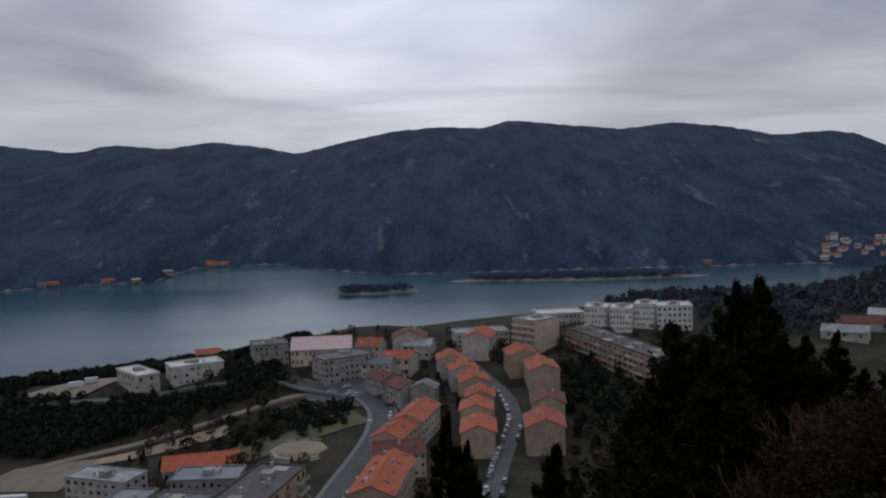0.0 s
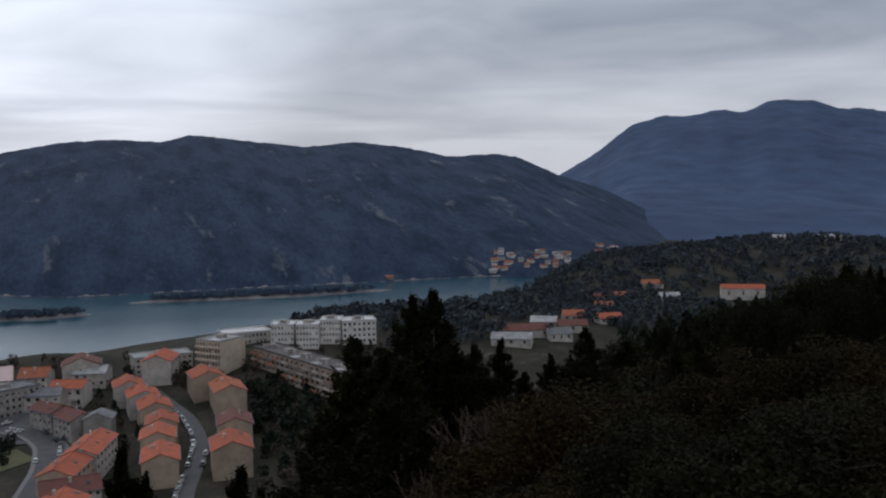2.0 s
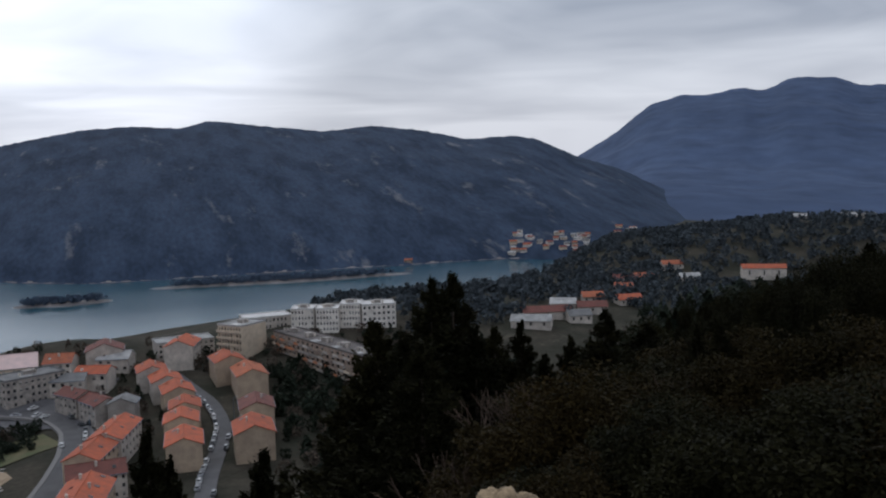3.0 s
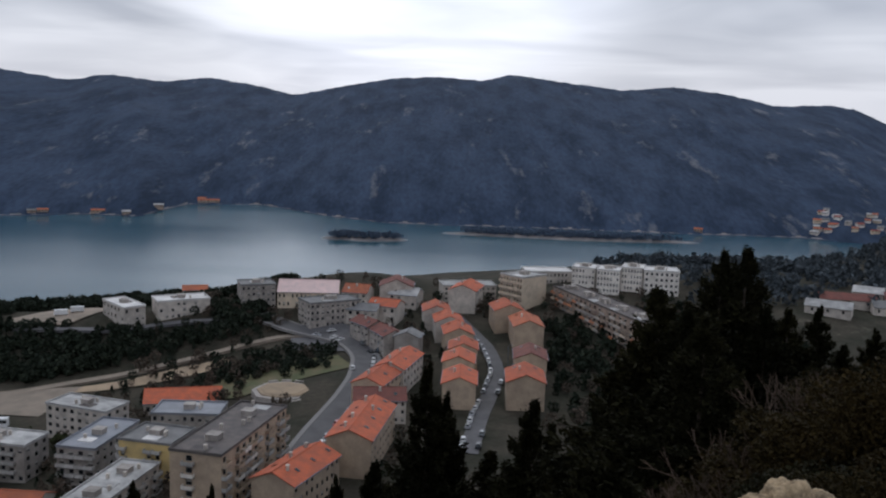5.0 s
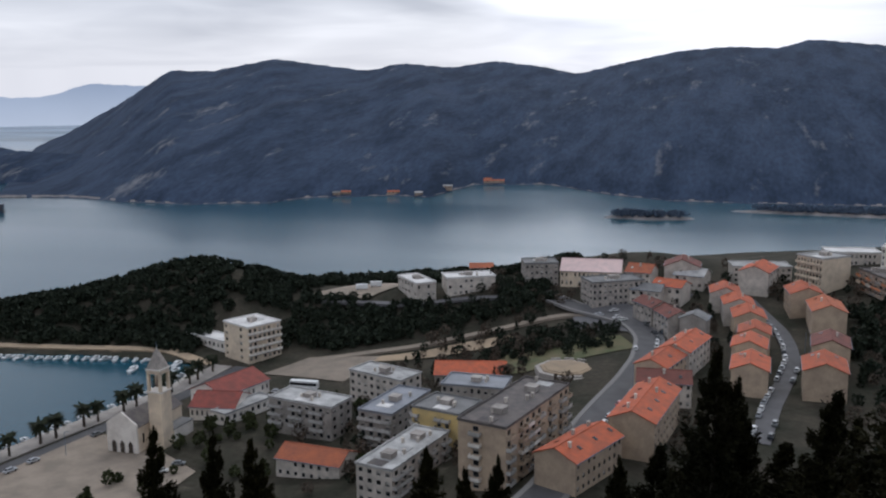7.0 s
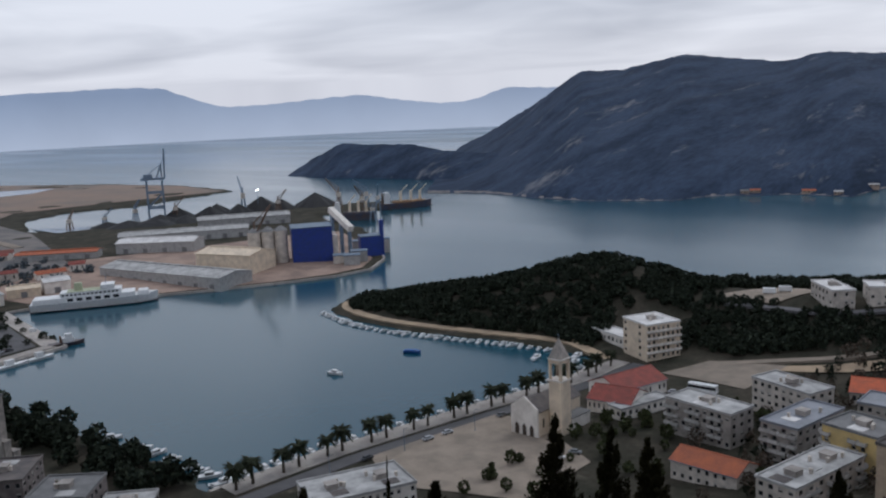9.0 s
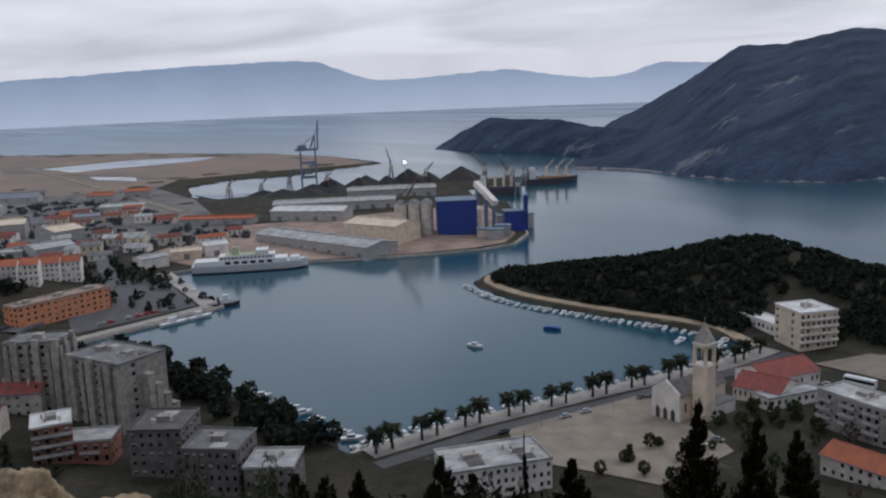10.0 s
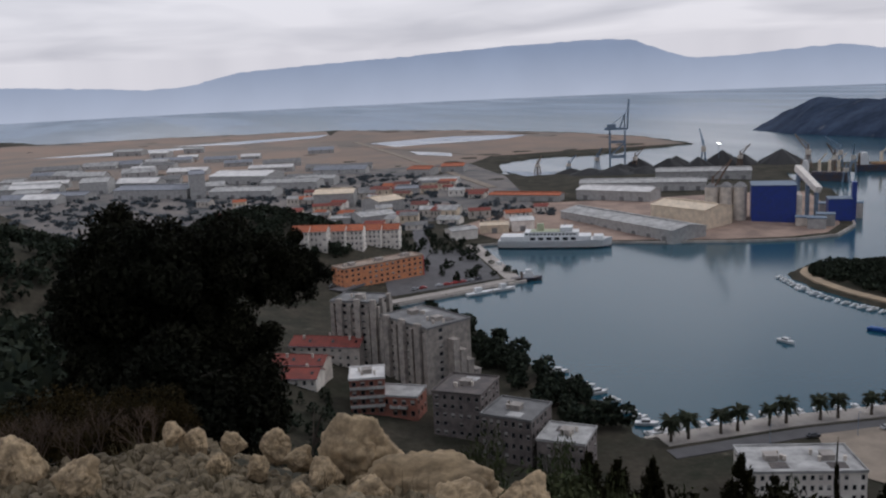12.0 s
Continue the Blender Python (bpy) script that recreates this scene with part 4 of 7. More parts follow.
house("house in the upper town under a tiled roof", -31.0, 406.6, 21.7, 170.0, 14.0, 10.0, 7.4, M_PALE, M_ROOFGREY, 2, 4, 3, chimneys=1)
house("house in the upper town under a tiled roof", -12.8, 431.9, 25.5, 165.0, 14.0, 12.0, 6.4, M_PALE, M_ROOFPALE, 2, 4, 3, chimneys=1)
house("house in the upper town under a tiled roof", 16.4, 429.9, 24.5, 75.0, 18.0, 13.0, 11.4, M_PALE, M_TILE, 3, 4, 3, chimneys=1)
house("house in the upper town under a tiled roof", -54.6, 433.9, 27.4, 175.0, 14.0, 12.0, 5.4, M_PALE, M_TILE2, 2, 4, 3, chimneys=1)
# the upper town
block("apartment_block", "white flat-roofed building near the shore", 17.4, 445.7, 26.4, 9.4, 26.3, 14.0, 8.4, M_PALE, M_ROOFPALE, 3, 10, 3)
block("apartment_block", "cream apartment block of five storeys with balconies", 43.9, 430.7, 26.4, -49.2, 14.5, 17.0, 16.4, M_CREAM, M_ROOFPALE, 5, 8, 4, balconies=(0,), only={1: ()}, cover=True, rail=M_CREAM)
block("apartment_block", "long white flat-roofed building", 60.1, 472.3, 31.4, 5.9, 24.2, 14.0, 7.4, M_PALE, M_ROOFBRIGHT, 2, 12, 3)
block("apartment_block", "long weathered apartment slab with brown and pale loggias", 77.1, 394.0, 22.2, -71.7, 80.0, 13.0, 15.4, M_LOGGIA, M_ROOFDARK, 5, 18, 3, balconies=(0,), rail=(M_PALE, M_LOGGIA, M_LOGGIA, M_CREAM, M_GREY, M_ORANGE), only={1: ()}, cover=True)
block("apartment_block", "white apartment block by the water", 77.0, 451.3, 32.2, -17.0, 11.3, 13.0, 12.4, M_WHITE, M_ROOFBRIGHT, 4, 7, 3)
block("apartment_block", "white apartment block by the water", 88.3, 445.8, 32.3, -16.4, 10.9, 13.0, 12.4, M_WHITE, M_ROOFBRIGHT, 4, 7, 3)
block("apartment_block", "white apartment block by the water", 101.3, 450.3, 33.1, -19.3, 10.3, 13.0, 12.4, M_WHITE, M_ROOFBRIGHT, 4, 7, 3)
block("apartment_block", "white apartment block by the water", 113.6, 444.8, 32.8, -6.8, 16.9, 13.0, 12.4, M_WHITE, M_ROOFBRIGHT, 4, 7, 3)
# by the harbour
block("apartment_block", "cream hotel tower with continuous balconies", -197.5, 346.1, 1.3, -26.4, 18.6, 17.0, 16.4, M_CREAM, M_ROOFBRIGHT, 5, 5, 7, balconies=(1,), cover=True, only={0: {0, 3}}, rail=M_WHITE)
block("apartment_block", "low white hotel wing with a glazed front", -216.7, 353.5, 1.4, -20.9, 42.4, 9.0, 5.4, M_WHITE, M_ROOFBRIGHT, 1, 14, 3)
house("market hall under a dark red hipped tiled roof", -171.9, 276.0, 1.7, 9.2, 16.8, 16.0, 5.4, M_WHITE, M_TILERED, 1, 9, 4, gables={0, 1, 2, 3})
house("market hall under a dark red hipped tiled roof", -177.2, 292.1, 1.8, 75.0, 24.3, 17.0, 5.9, M_WHITE, M_TILERED, 1, 10, 4, gables={0, 1, 2, 3})
block("apartment_block", "low white annex with a flat roof", -162.3, 275.3, 2.3, 72.9, 23.1, 7.0, 4.4, M_WHITE, M_ROOFPALE, 1, 8, 2)
block("apartment_block", "white office building with a large patched flat roof", -183.4, 157.6, 2.3, 67.1, 29.3, 17.0, 9.4, M_WHITE, M_ROOFPALE, 3, 14, 5)
# the town on the slope above the west quay
block("apartment_block", "grey concrete tower block with narrow windows", -311.0, 95.6, 3.7, 20.5, 28.3, 20.0, 24.4, M_STONE, M_ROOFGREY, 8, 6, 5, only={1: {1}}, fins=(0,))
block("apartment_block", "grey concrete tower block with narrow windows", -335.6, 77.5, 5.9, 52.2, 19.1, 14.0, 26.4, M_STONE, M_ROOFGREY, 9, 5, 4, fins=(0, 1))
house("white apartment house under a red tiled roof", -334.9, 63.7, 7.2, 58.8, 27.8, 11.0, 9.4, M_PALE, M_TILERED, 3, 9, 3, chimneys=3)
house("white apartment house under a red tiled roof", -312.0, 49.1, 10.6, 59.4, 19.1, 10.0, 7.4, M_PALE, M_TILERED, 2, 7, 3, chimneys=2)
house("white apartment house under a red tiled roof", -303.2, 44.1, 9.0, 62.0, 20.0, 10.0, 7.4, M_WHITE, M_TILERED, 2, 7, 3, chimneys=2)
block("apartment_block", "red brick building with a white roof terrace", -283.8, 66.0, 5.7, 74.9, 11.5, 13.0, 13.4, M_BRICK, M_ROOFBRIGHT, 4, 4, 4, balconies=(0,))
block("apartment_block", "red brick building with white terraces", -280.0, 74.5, 4.3, 55.7, 18.3, 11.0, 8.4, M_BRICK, M_ROOFPALE, 2, 6, 3, balconies=(0,))
block("apartment_block", "long orange apartment block with loggias", -487.1, 124.3, 2.9, -72.3, 52.9, 12.0, 12.4, M_ORANGE, M_LOGGIA, 4, 14, 3, balconies=(0,), rail=(M_ORANGE, M_ORANGE, M_TAN), cover=True)
house("white terraced apartment house under an orange roof", -537.9, 90.9, 16.3, 66.4, 10.3, 13.0, 12.4, M_WHITE, M_TILE2, 4, 4, 3, gables={0, 2})
house("white terraced apartment house under an orange roof", -537.8, 101.7, 14.1, 66.7, 10.3, 13.0, 13.9, M_WHITE, M_TILE2, 4, 4, 3, gables={0, 2})
house("white terraced apartment house under an orange roof", -548.1, 114.9, 13.1, 66.8, 10.7, 13.0, 12.4, M_WHITE, M_TILE2, 4, 4, 3, gables={0, 2})
house("white terraced apartment house under an orange roof", -550.5, 126.8, 10.5, 67.0, 10.8, 13.0, 13.9, M_WHITE, M_TILE2, 4, 4, 3, gables={0, 2})
house("white terraced apartment house under an orange roof", -571.1, 143.6, 7.7, 66.7, 11.1, 13.0, 12.4, M_WHITE, M_TILE2, 4, 4, 3, gables={0, 2})
house("white terraced apartment house under an orange roof", -572.8, 156.3, 5.1, 66.4, 11.2, 13.0, 13.9, M_WHITE, M_TILE2, 4, 4, 3, gables={0, 2})
block("apartment_block", "weathered dark concrete block", -260.6, 92.8, 2.8, 49.3, 16.1, 18.0, 15.4, M_DARKCON, M_ROOFDARK, 5, 6, 5)
block("apartment_block", "weathered dark concrete block", -237.3, 100.1, 2.3, 43.2, 16.2, 16.0, 14.4, M_DARKCON, M_ROOFGREY, 4, 7, 5)
block("apartment_block", "weathered concrete block with a pale roof", -223.4, 109.9, 1.9, 48.2, 14.0, 14.0, 10.4, M_DARKCON, M_ROOFPALE, 3, 6, 4)
# port sheds and halls
shed("long grey quay warehouse with a low gabled roof", -572.4, 334.8, -0.2, 9.7, 124.6, 30.0, 9.4, M_SHED, M_ROOFPALE)
shed("long pale warehouse in the port", -701.9, 400.7, 2.7, 37.9, 68.3, 26.0, 9.4, M_SHED, M_ROOFBRIGHT)
shed("beige stepped storage hall", -560.4, 379.9, 1.7, 15.5, 49.8, 30.0, 14.4, M_CREAM, M_CREAM)
shed("pale port shed with sheet walls", -744.7, 451.2, 2.7, 55.6, 116.0, 24.0, 8.4, M_SHED, M_ROOFPALE)
shed("pale port shed with sheet walls", -784.8, 545.9, 1.9, 56.3, 92.9, 26.0, 9.4, M_SHED, M_ROOFPALE)
shed("white port office near the quay", -608.0, 265.8, 1.8, 72.8, 16.5, 18.0, 8.4, M_WHITE, M_ROOFBRIGHT)
shed("low depot with a red roof", -744.9, 331.3, 2.6, 48.1, 66.4, 16.0, 6.4, M_SHED, M_TILE2)
shed("cream plastered house on the quay", -610.9, 245.2, 1.7, 69.3, 20.6, 14.0, 6.4, M_CREAM, M_CREAM)
shed("white plastered house on the quay", -600.5, 215.4, 1.4, -87.7, 19.6, 14.0, 7.4, M_WHITE, M_ROOFPALE)
shed("far industrial shed on the plain", -1116.9, -43.7, 2.5, 79.9, 30.8, 40.0, 14.4, M_SHED, M_ROOFPALE)
shed("far industrial shed on the plain", -1014.5, 20.8, 2.8, 56.5, 87.8, 35.0, 10.4, M_SHED, M_ROOFBLUE)
shed("far industrial shed on the plain", -979.3, 59.1, 2.8, 89.6, 15.3, 30.0, 26.4, M_SHED, M_ROOFBLUE)
shed("far industrial shed on the plain", -1097.0, 124.9, 2.8, 52.2, 76.0, 45.0, 10.4, M_SHED, M_ROOFBRIGHT)
shed("far industrial shed on the plain", -990.0, 160.9, 2.5, 62.8, 63.5, 30.0, 9.4, M_SHED, M_ROOFPALE)
shed("far industrial shed on the plain", -1015.0, 193.2, 2.5, 61.8, 46.1, 26.0, 8.4, M_SHED, M_ROOFPALE)
shed("far industrial shed on the plain", -949.2, 105.9, 2.8, 58.1, 68.8, 30.0, 8.4, M_SHED, M_ROOFPALE)
shed("far industrial shed on the plain", -821.9, 172.9, 2.8, 69.8, 36.2, 30.0, 13.4, M_SHED, M_CREAM)
shed("far industrial shed on the plain", -698.3, 175.8, 2.6, -82.1, 29.1, 25.0, 8.4, M_SHED, M_ROOFPALE)
shed("far industrial shed on the plain", -763.5, 201.8, 3.1, -73.9, 25.9, 30.0, 10.4, M_SHED, M_CREAM)
shed("far industrial shed on the plain", -907.4, 303.5, 2.9, 62.3, 42.1, 20.0, 7.4, M_SHED, M_ROOFPALE)
shed("far industrial shed on the plain", -741.3, 128.7, 2.7, 61.2, 24.3, 14.0, 5.4, M_SHED, M_ROOFPALE)
shed("far industrial shed on the plain", -711.6, 153.6, 3.2, 64.4, 16.2, 12.0, 5.4, M_SHED, M_ROOFPALE)
shed("far industrial shed on the plain", -1098.1, -111.9, 2.6, 68.0, 32.0, 30.0, 8.4, M_SHED, M_ROOFPALE)
shed("far industrial shed on the plain", -1052.4, -69.0, 2.6, 62.8, 45.7, 25.0, 7.4, M_SHED, M_ROOFBLUE)
shed("far industrial shed on the plain", -1736.9, -5.4, 3.1, 65.9, 52.7, 30.0, 8.4, M_SHED, M_ROOFPALE)
shed("far industrial shed on the plain", -1640.4, 45.2, 2.8, 61.0, 31.3, 25.0, 8.4, M_SHED, M_ROOFBRIGHT)
shed("far industrial shed on the plain", -1696.0, 103.4, 2.7, 81.3, 34.5, 25.0, 8.4, M_SHED, M_ROOFPALE)
shed("far industrial shed on the plain", -1269.7, -146.4, 2.8, 73.7, 28.1, 30.0, 7.4, M_SHED, M_ROOFPALE)
shed("far industrial shed on the plain", -1025.5, 322.9, 2.7, 46.2, 29.8, 25.0, 8.4, M_SHED, M_TILE2)
shed("far industrial shed on the plain", -1037.6, 366.9, 2.2, 58.8, 27.8, 25.0, 8.4, M_SHED, M_TILE2)
shed("far industrial shed on the plain", -857.3, 252.3, 3.0, 73.3, 22.2, 20.0, 7.4, M_SHED, M_ROOFBLUE)


# terraces stepping down from the seaward end of the tower block, and the crimson end panel of the orange block
for o in list(bpy.data.objects):
    if str(o.get("label", "")).startswith("grey concrete tower") and o.location.x > -320:
        for k in range(4):
            y0 = -1 + 2.8 * k
            part("terrace", Shape().box(14.16, y0, -4, 17.6 + 0.5 * k, y0 + 2.7, 19 - 4.2 * k).box(14.16, y0, 19 - 4.2 * k + 0.003, 17.9 + 0.5 * k, y0 + 2.72, 19.4 - 4.2 * k), M_STONE, o)
    if str(o.get("label", "")).startswith("long orange"):
        part("end_panel", Shape().box(-26.8, -7.5, 0.8, -19.5, -7.35, 12.3).box(-26.9, -7.4, 0.8, -26.76, 6.2, 12.3), M_MAGENTA, o, "crimson painted end panel")


# ---- church on the square ----
def church(x, y, z, rot, L, W, H):
    root = thing("church", "pale stone church with a tall square bell tower", "church", pose(x, y, z, 0, 0, rot))
    g = Shape().box(-W / 2, -L / 2, -3, W / 2, L / 2, H)
    rise = 3.6
    for s in (-1, 1):
        g.tri((-W / 2, s * L / 2, H), (W / 2, s * L / 2, H), (0, s * L / 2, H + rise))
    part("nave_wall", g, M_CREAM, root)
    r = Shape()
    for s in (-1, 1):
        top = [(0, -L / 2 + 0.4, H + rise + 0.25), (0, L / 2 + 0.4, H + rise + 0.25), (s * (W / 2 + 0.4), L / 2 + 0.4, H), (s * (W / 2 + 0.4), -L / 2 + 0.4, H)]
        low = [(p[0], p[1], p[2] - 0.22) for p in top]
        r.quad(*top).quad(*low[::-1])
        for i in range(4):
            r.quad(top[i], low[i], low[(i + 1) % 4], top[(i + 1) % 4])
    part("nave_roof", r, M_ROOFDARK, root)
    g = Shape()
    for s in (-1, 1):
        g.quad((s * (W / 2 + 0.1), -L / 2 - 0.35, -2), (0, -L / 2 - 0.35, -2), (0, -L / 2 - 0.35, H + rise + 1.2), (s * (W / 2 + 0.1), -L / 2 - 0.35, H + 0.9))
        g.quad((0, -L / 2 + 0.35, -2), (s * (W / 2 + 0.1), -L / 2 + 0.35, -2), (s * (W / 2 + 0.1), -L / 2 + 0.35, H + 0.9), (0, -L / 2 + 0.35, H + rise + 1.2))
        g.quad((s * (W / 2 + 0.1), -L / 2 - 0.35, H + 0.9), (0, -L / 2 - 0.35, H + rise + 1.2), (0, -L / 2 + 0.35, H + rise + 1.2), (s * (W / 2 + 0.1), -L / 2 + 0.35, H + 0.9))
        g.quad((s * (W / 2 + 0.1), -L / 2 - 0.35, -2), (s * (W / 2 + 0.1), -L / 2 + 0.35, -2), (s * (W / 2 + 0.1), -L / 2 + 0.35, H + 0.9), (s * (W / 2 + 0.1), -L / 2 - 0.35, H + 0.9))
    part("facade", g, M_WHITE, root, "bright stone gable front")
    for u in (-3.2, 0, 3.2):
        d = Shape().box(u - 0.85, -L / 2 - 0.45, 0, u + 0.85, -L / 2 - 0.36, 3.2)
        d.tri((u - 0.85, -L / 2 - 0.45, 3.2), (u + 0.85, -L / 2 - 0.45, 3.2), (u, -L / 2 - 0.45, 4.4))
        part("door", d, M_BARK, root, "dark pointed portal")
    for i in range(5):
        for s in (-1, 1):
            v = -L / 2 + 3 + i * (L - 5) / 5
            part("window", Shape().box(s * (W / 2 + 0.02) - 0.04, v - 0.4, 3, s * (W / 2 + 0.02) + 0.04, v + 0.4, 6.2), M_GLASS, root)
    aisle = Shape().box(W / 2 + 0.01, 0.5, -3, W / 2 + 5, L / 2 - 1, 4.5)
    part("side_aisle", aisle, M_WHITE, root)
    part("aisle_roof", Shape().box(W / 2 + 0.01, 0.2, 4.5, W / 2 + 5.3, L / 2 - 0.7, 4.75), M_ROOFGREY, root)
    return root


def bell_tower(x, y, z, rot, side, H):
    root = thing("bell_tower", "square pale stone bell tower with arched belfry", "bell tower", pose(x, y, z, 0, 0, rot))
    a = side / 2
    part("shaft", Shape().box(-a, -a, -3, a, a, H * 0.56), M_CREAM, root)
    part("cornice", Shape().box(-a - 0.3, -a - 0.3, H * 0.56, a + 0.3, a + 0.3, H * 0.56 + 0.5), M_WHITE, root)
    z0, z1 = H * 0.56 + 0.5, H * 0.78
    for sx in (-1, 1):
        for sy in (-1, 1):
            part("pier", Shape().box(sx * a - (0.9 if sx > 0 else 0), sy * a - (0.9 if sy > 0 else 0), z0, sx * a + (0.9 if sx < 0 else 0), sy * a + (0.9 if sy < 0 else 0), z1), M_CREAM, root)
    part("arch_band", Shape().box(-a, -a, z1 - 1.2, a, a, z1), M_CREAM, root)
    part("bell", Shape().tube((0, 0, z0 + 1.2), (0, 0, z1 - 1.2), 1.0, 0.4, 12), M_RUST, root)
    part("upper_cornice", Shape().box(-a - 0.25, -a - 0.25, z1, a + 0.25, a + 0.25, z1 + 0.45), M_WHITE, root)
    s = Shape()
    n = [(-a, -a, z1 + 0.45), (a, -a, z1 + 0.45), (a, a, z1 + 0.45), (-a, a, z1 + 0.45)]
    for i in range(4):
        s.tri(n[i], n[(i + 1) % 4], (0, 0, H))
    part("spire", s, M_STONE, root, "pyramid stone spire")
    part("cross", Shape().box(-0.06, -0.06, H - 0.2, 0.06, 0.06, H + 1.5).box(-0.45, -0.05, H + 0.8, 0.45, 0.05, H + 0.95), M_STEEL, root)
    return root


church(-182.4, 246.5, 2.2, -2.0, 24, 11.4, 9)
bell_tower(-173.7, 242.6, 2.2, -2.0, 5.2, 34)


# ---- roads, quays, yards ----
def ribbon(name, points, width, material, lift=0.3, step_=4.0, kerb=None, label="", kind="structure", category="road"):
    P = [Vector(p) for p in points]
    line = []
    for a, b in zip(P, P[1:]):
        n = max(1, int((b - a).length / step_))
        line += [a + (b - a) * (i / n) for i in range(n)]
    line.append(P[-1])
    # round the corners
    for _ in range(3):
        line = [line[0]] + [(line[i - 1] + line[i] * 2 + line[i + 1]) / 4 for i in range(1, len(line) - 1)] + [line[-1]]
    g, k = Shape(), Shape()
    rows = []
    for i, p in enumerate(line):
        d = (line[min(i + 1, len(line) - 1)] - line[max(i - 1, 0)]).normalized()
        n = Vector((-d.y, d.x))
        e = [p + n * (width * s) for s in (-0.5, -0.17, 0.17, 0.5)]
        zc = max(ground_z(q.x, q.y) for q in e) + lift
        rows.append(([Vector((q.x, q.y, zc)) for q in e], n, zc))
    for (a, na, _), (b, nb, _) in zip(rows, rows[1:]):
        for i in range(3):
            g.quad(a[i], a[i + 1], b[i + 1], b[i])
        for e, s in ((0, -1), (3, 1)):
            g.quad(a[e], b[e], b[e] - Vector((0, 0, 1.2)), a[e] - Vector((0, 0, 1.2)))
            if kerb:
                oa, ob = Vector((*(na * s), 0)) * 1.6, Vector((*(nb * s), 0)) * 1.6
                up_ = Vector((0, 0, 0.14))
                k.quad(a[e] + up_, b[e] + up_, b[e] + ob + up_, a[e] + oa + up_)
                k.quad(a[e], b[e], b[e] + up_, a[e] + up_)
                k.quad(a[e] + oa + up_, b[e] + ob + up_, b[e] + ob - Vector((0, 0, 1)), a[e] + oa - Vector((0, 0, 1)))
    tagged(new(name, g.mesh(name, material)), label, category, kind=kind)
    if kerb:
        tagged(new("pavement", k.mesh("pavement", kerb)), "pale concrete pavement along the road", "pavement", kind=kind)
    return rows


def area(name, corners, material, label, lift=0.22, cell=5.0, category="pavement"):
    """A surfaced patch of ground inside a convex outline, lying on the terrain."""
    poly = np.array(corners, float)
    x0, y0 = poly.min(0)
    x1, y1 = poly.max(0)
    bm = bmesh.new()
    vs = [bm.verts.new((x, y, 0)) for x, y in corners]
    bm.faces.new(vs)
    for axis, lo, hi in ((0, x0, x1), (1, y0, y1)):
        for c in np.arange(lo + cell, hi, cell):
            co, no = ((c, 0, 0), (1, 0, 0)) if axis == 0 else ((0, c, 0), (0, 1, 0))
            bmesh.ops.bisect_plane(bm, geom=bm.verts[:] + bm.edges[:] + bm.faces[:], plane_co=co, plane_no=no)
    for v in bm.verts:
        v.co.z = max(ground_z(v.co.x + dx_, v.co.y + dy_) for dx_ in (-1.5, 0, 1.5) for dy_ in (-1.5, 0, 1.5)) + lift
    bmesh.ops.recalc_face_normals(bm, faces=bm.faces[:])
    me = bpy.data.meshes.new(name)
    bm.to_mesh(me)
    bm.free()
    me.materials.append(material)
    if me.polygons and me.polygons[0].normal.z < 0:
        me.flip_normals()
    return tagged(new(name, me), label, category, kind="structure")


ribbon("road", [(-44, 190), (-38, 213), (-37, 245), (-33, 275), (-28, 305), (-25, 331), (-26, 360), (-33, 378), (-44, 386), (-60, 394), (-80, 410)], 9.0, M_ASPHALT, kerb=M_KERB, label="grey asphalt road with a bend through the town")
ribbon("road", [(-26, 360), (-22, 375), (-24, 395), (-15, 420)], 7.0, M_ASPHALT, 0.34, label="grey asphalt side road")
ribbon("road", [(12, 255), (17, 290), (22, 315), (26, 338), (26, 355), (24, 375), (18, 395), (12, 415)], 6.0, M_ASPHALT, label="narrow street between rows of houses")
ribbon("road", [(-165, 345), (-141, 358), (-114, 370), (-91, 378), (-67, 388), (-50, 388)], 5.0, M_PAVING, label="pale road along the foot of the wooded ridge")
ribbon("road", [(-187, 398), (-158, 396), (-139, 395), (-118, 402), (-97, 405)], 6.0, M_ASPHALT, label="road in front of the school buildings")
area("pavement", [(-60, 372), (-34, 366), (-24, 392), (-40, 402), (-62, 398)], M_ASPHALT, "asphalt roundabout forecourt", 0.36)
area("pavement", [(-195, 405), (-165, 400), (-150, 420), (-175, 432)], M_PAVING, "pale gravel yard on the ridge", 0.3)
area("pavement", [(-180, 322), (-142, 318), (-138, 352), (-170, 346)], M_PAVING, "pale parking ground beside the bus", 0.3)
area("pavement", [(-213, 190), (-205, 245), (-192, 250), (-150, 225), (-150, 190), (-190, 176)], M_PAVING, "pale paved church square", 0.26)
area("ground", [(-140, 345), (-139, 352), (-106, 366), (-84, 371), (-80, 363), (-108, 354)], M_SAND, "strip of yellow dry earth", 0.35, category="earth")
area("ground", [(-92, 322), (-70, 318), (-30, 345), (-38, 362), (-80, 352)], M_GRASS, "dull grass inside the bend of the road", 0.2, category="grass")
ribbon("pavement", [(-229, 145), (-226, 188), (-215, 250), (-204, 297), (-203, 330)], 9.0, M_QUAY, 0.28, label="pale stone harbour promenade", category="quay")
ribbon("road", [(-219, 142), (-216, 188), (-205, 250), (-196, 297), (-194, 330)], 6.5, M_ASPHALT, 0.24, label="asphalt road behind the promenade")
ribbon("pavement", [(-210, 330), (-238, 344), (-265, 341), (-295, 335), (-329, 329), (-350, 328), (-372, 331), (-393, 338), (-402, 350)], 6.0, M_SAND, 0.3, label="sandy track along the wooded shore", category="track")
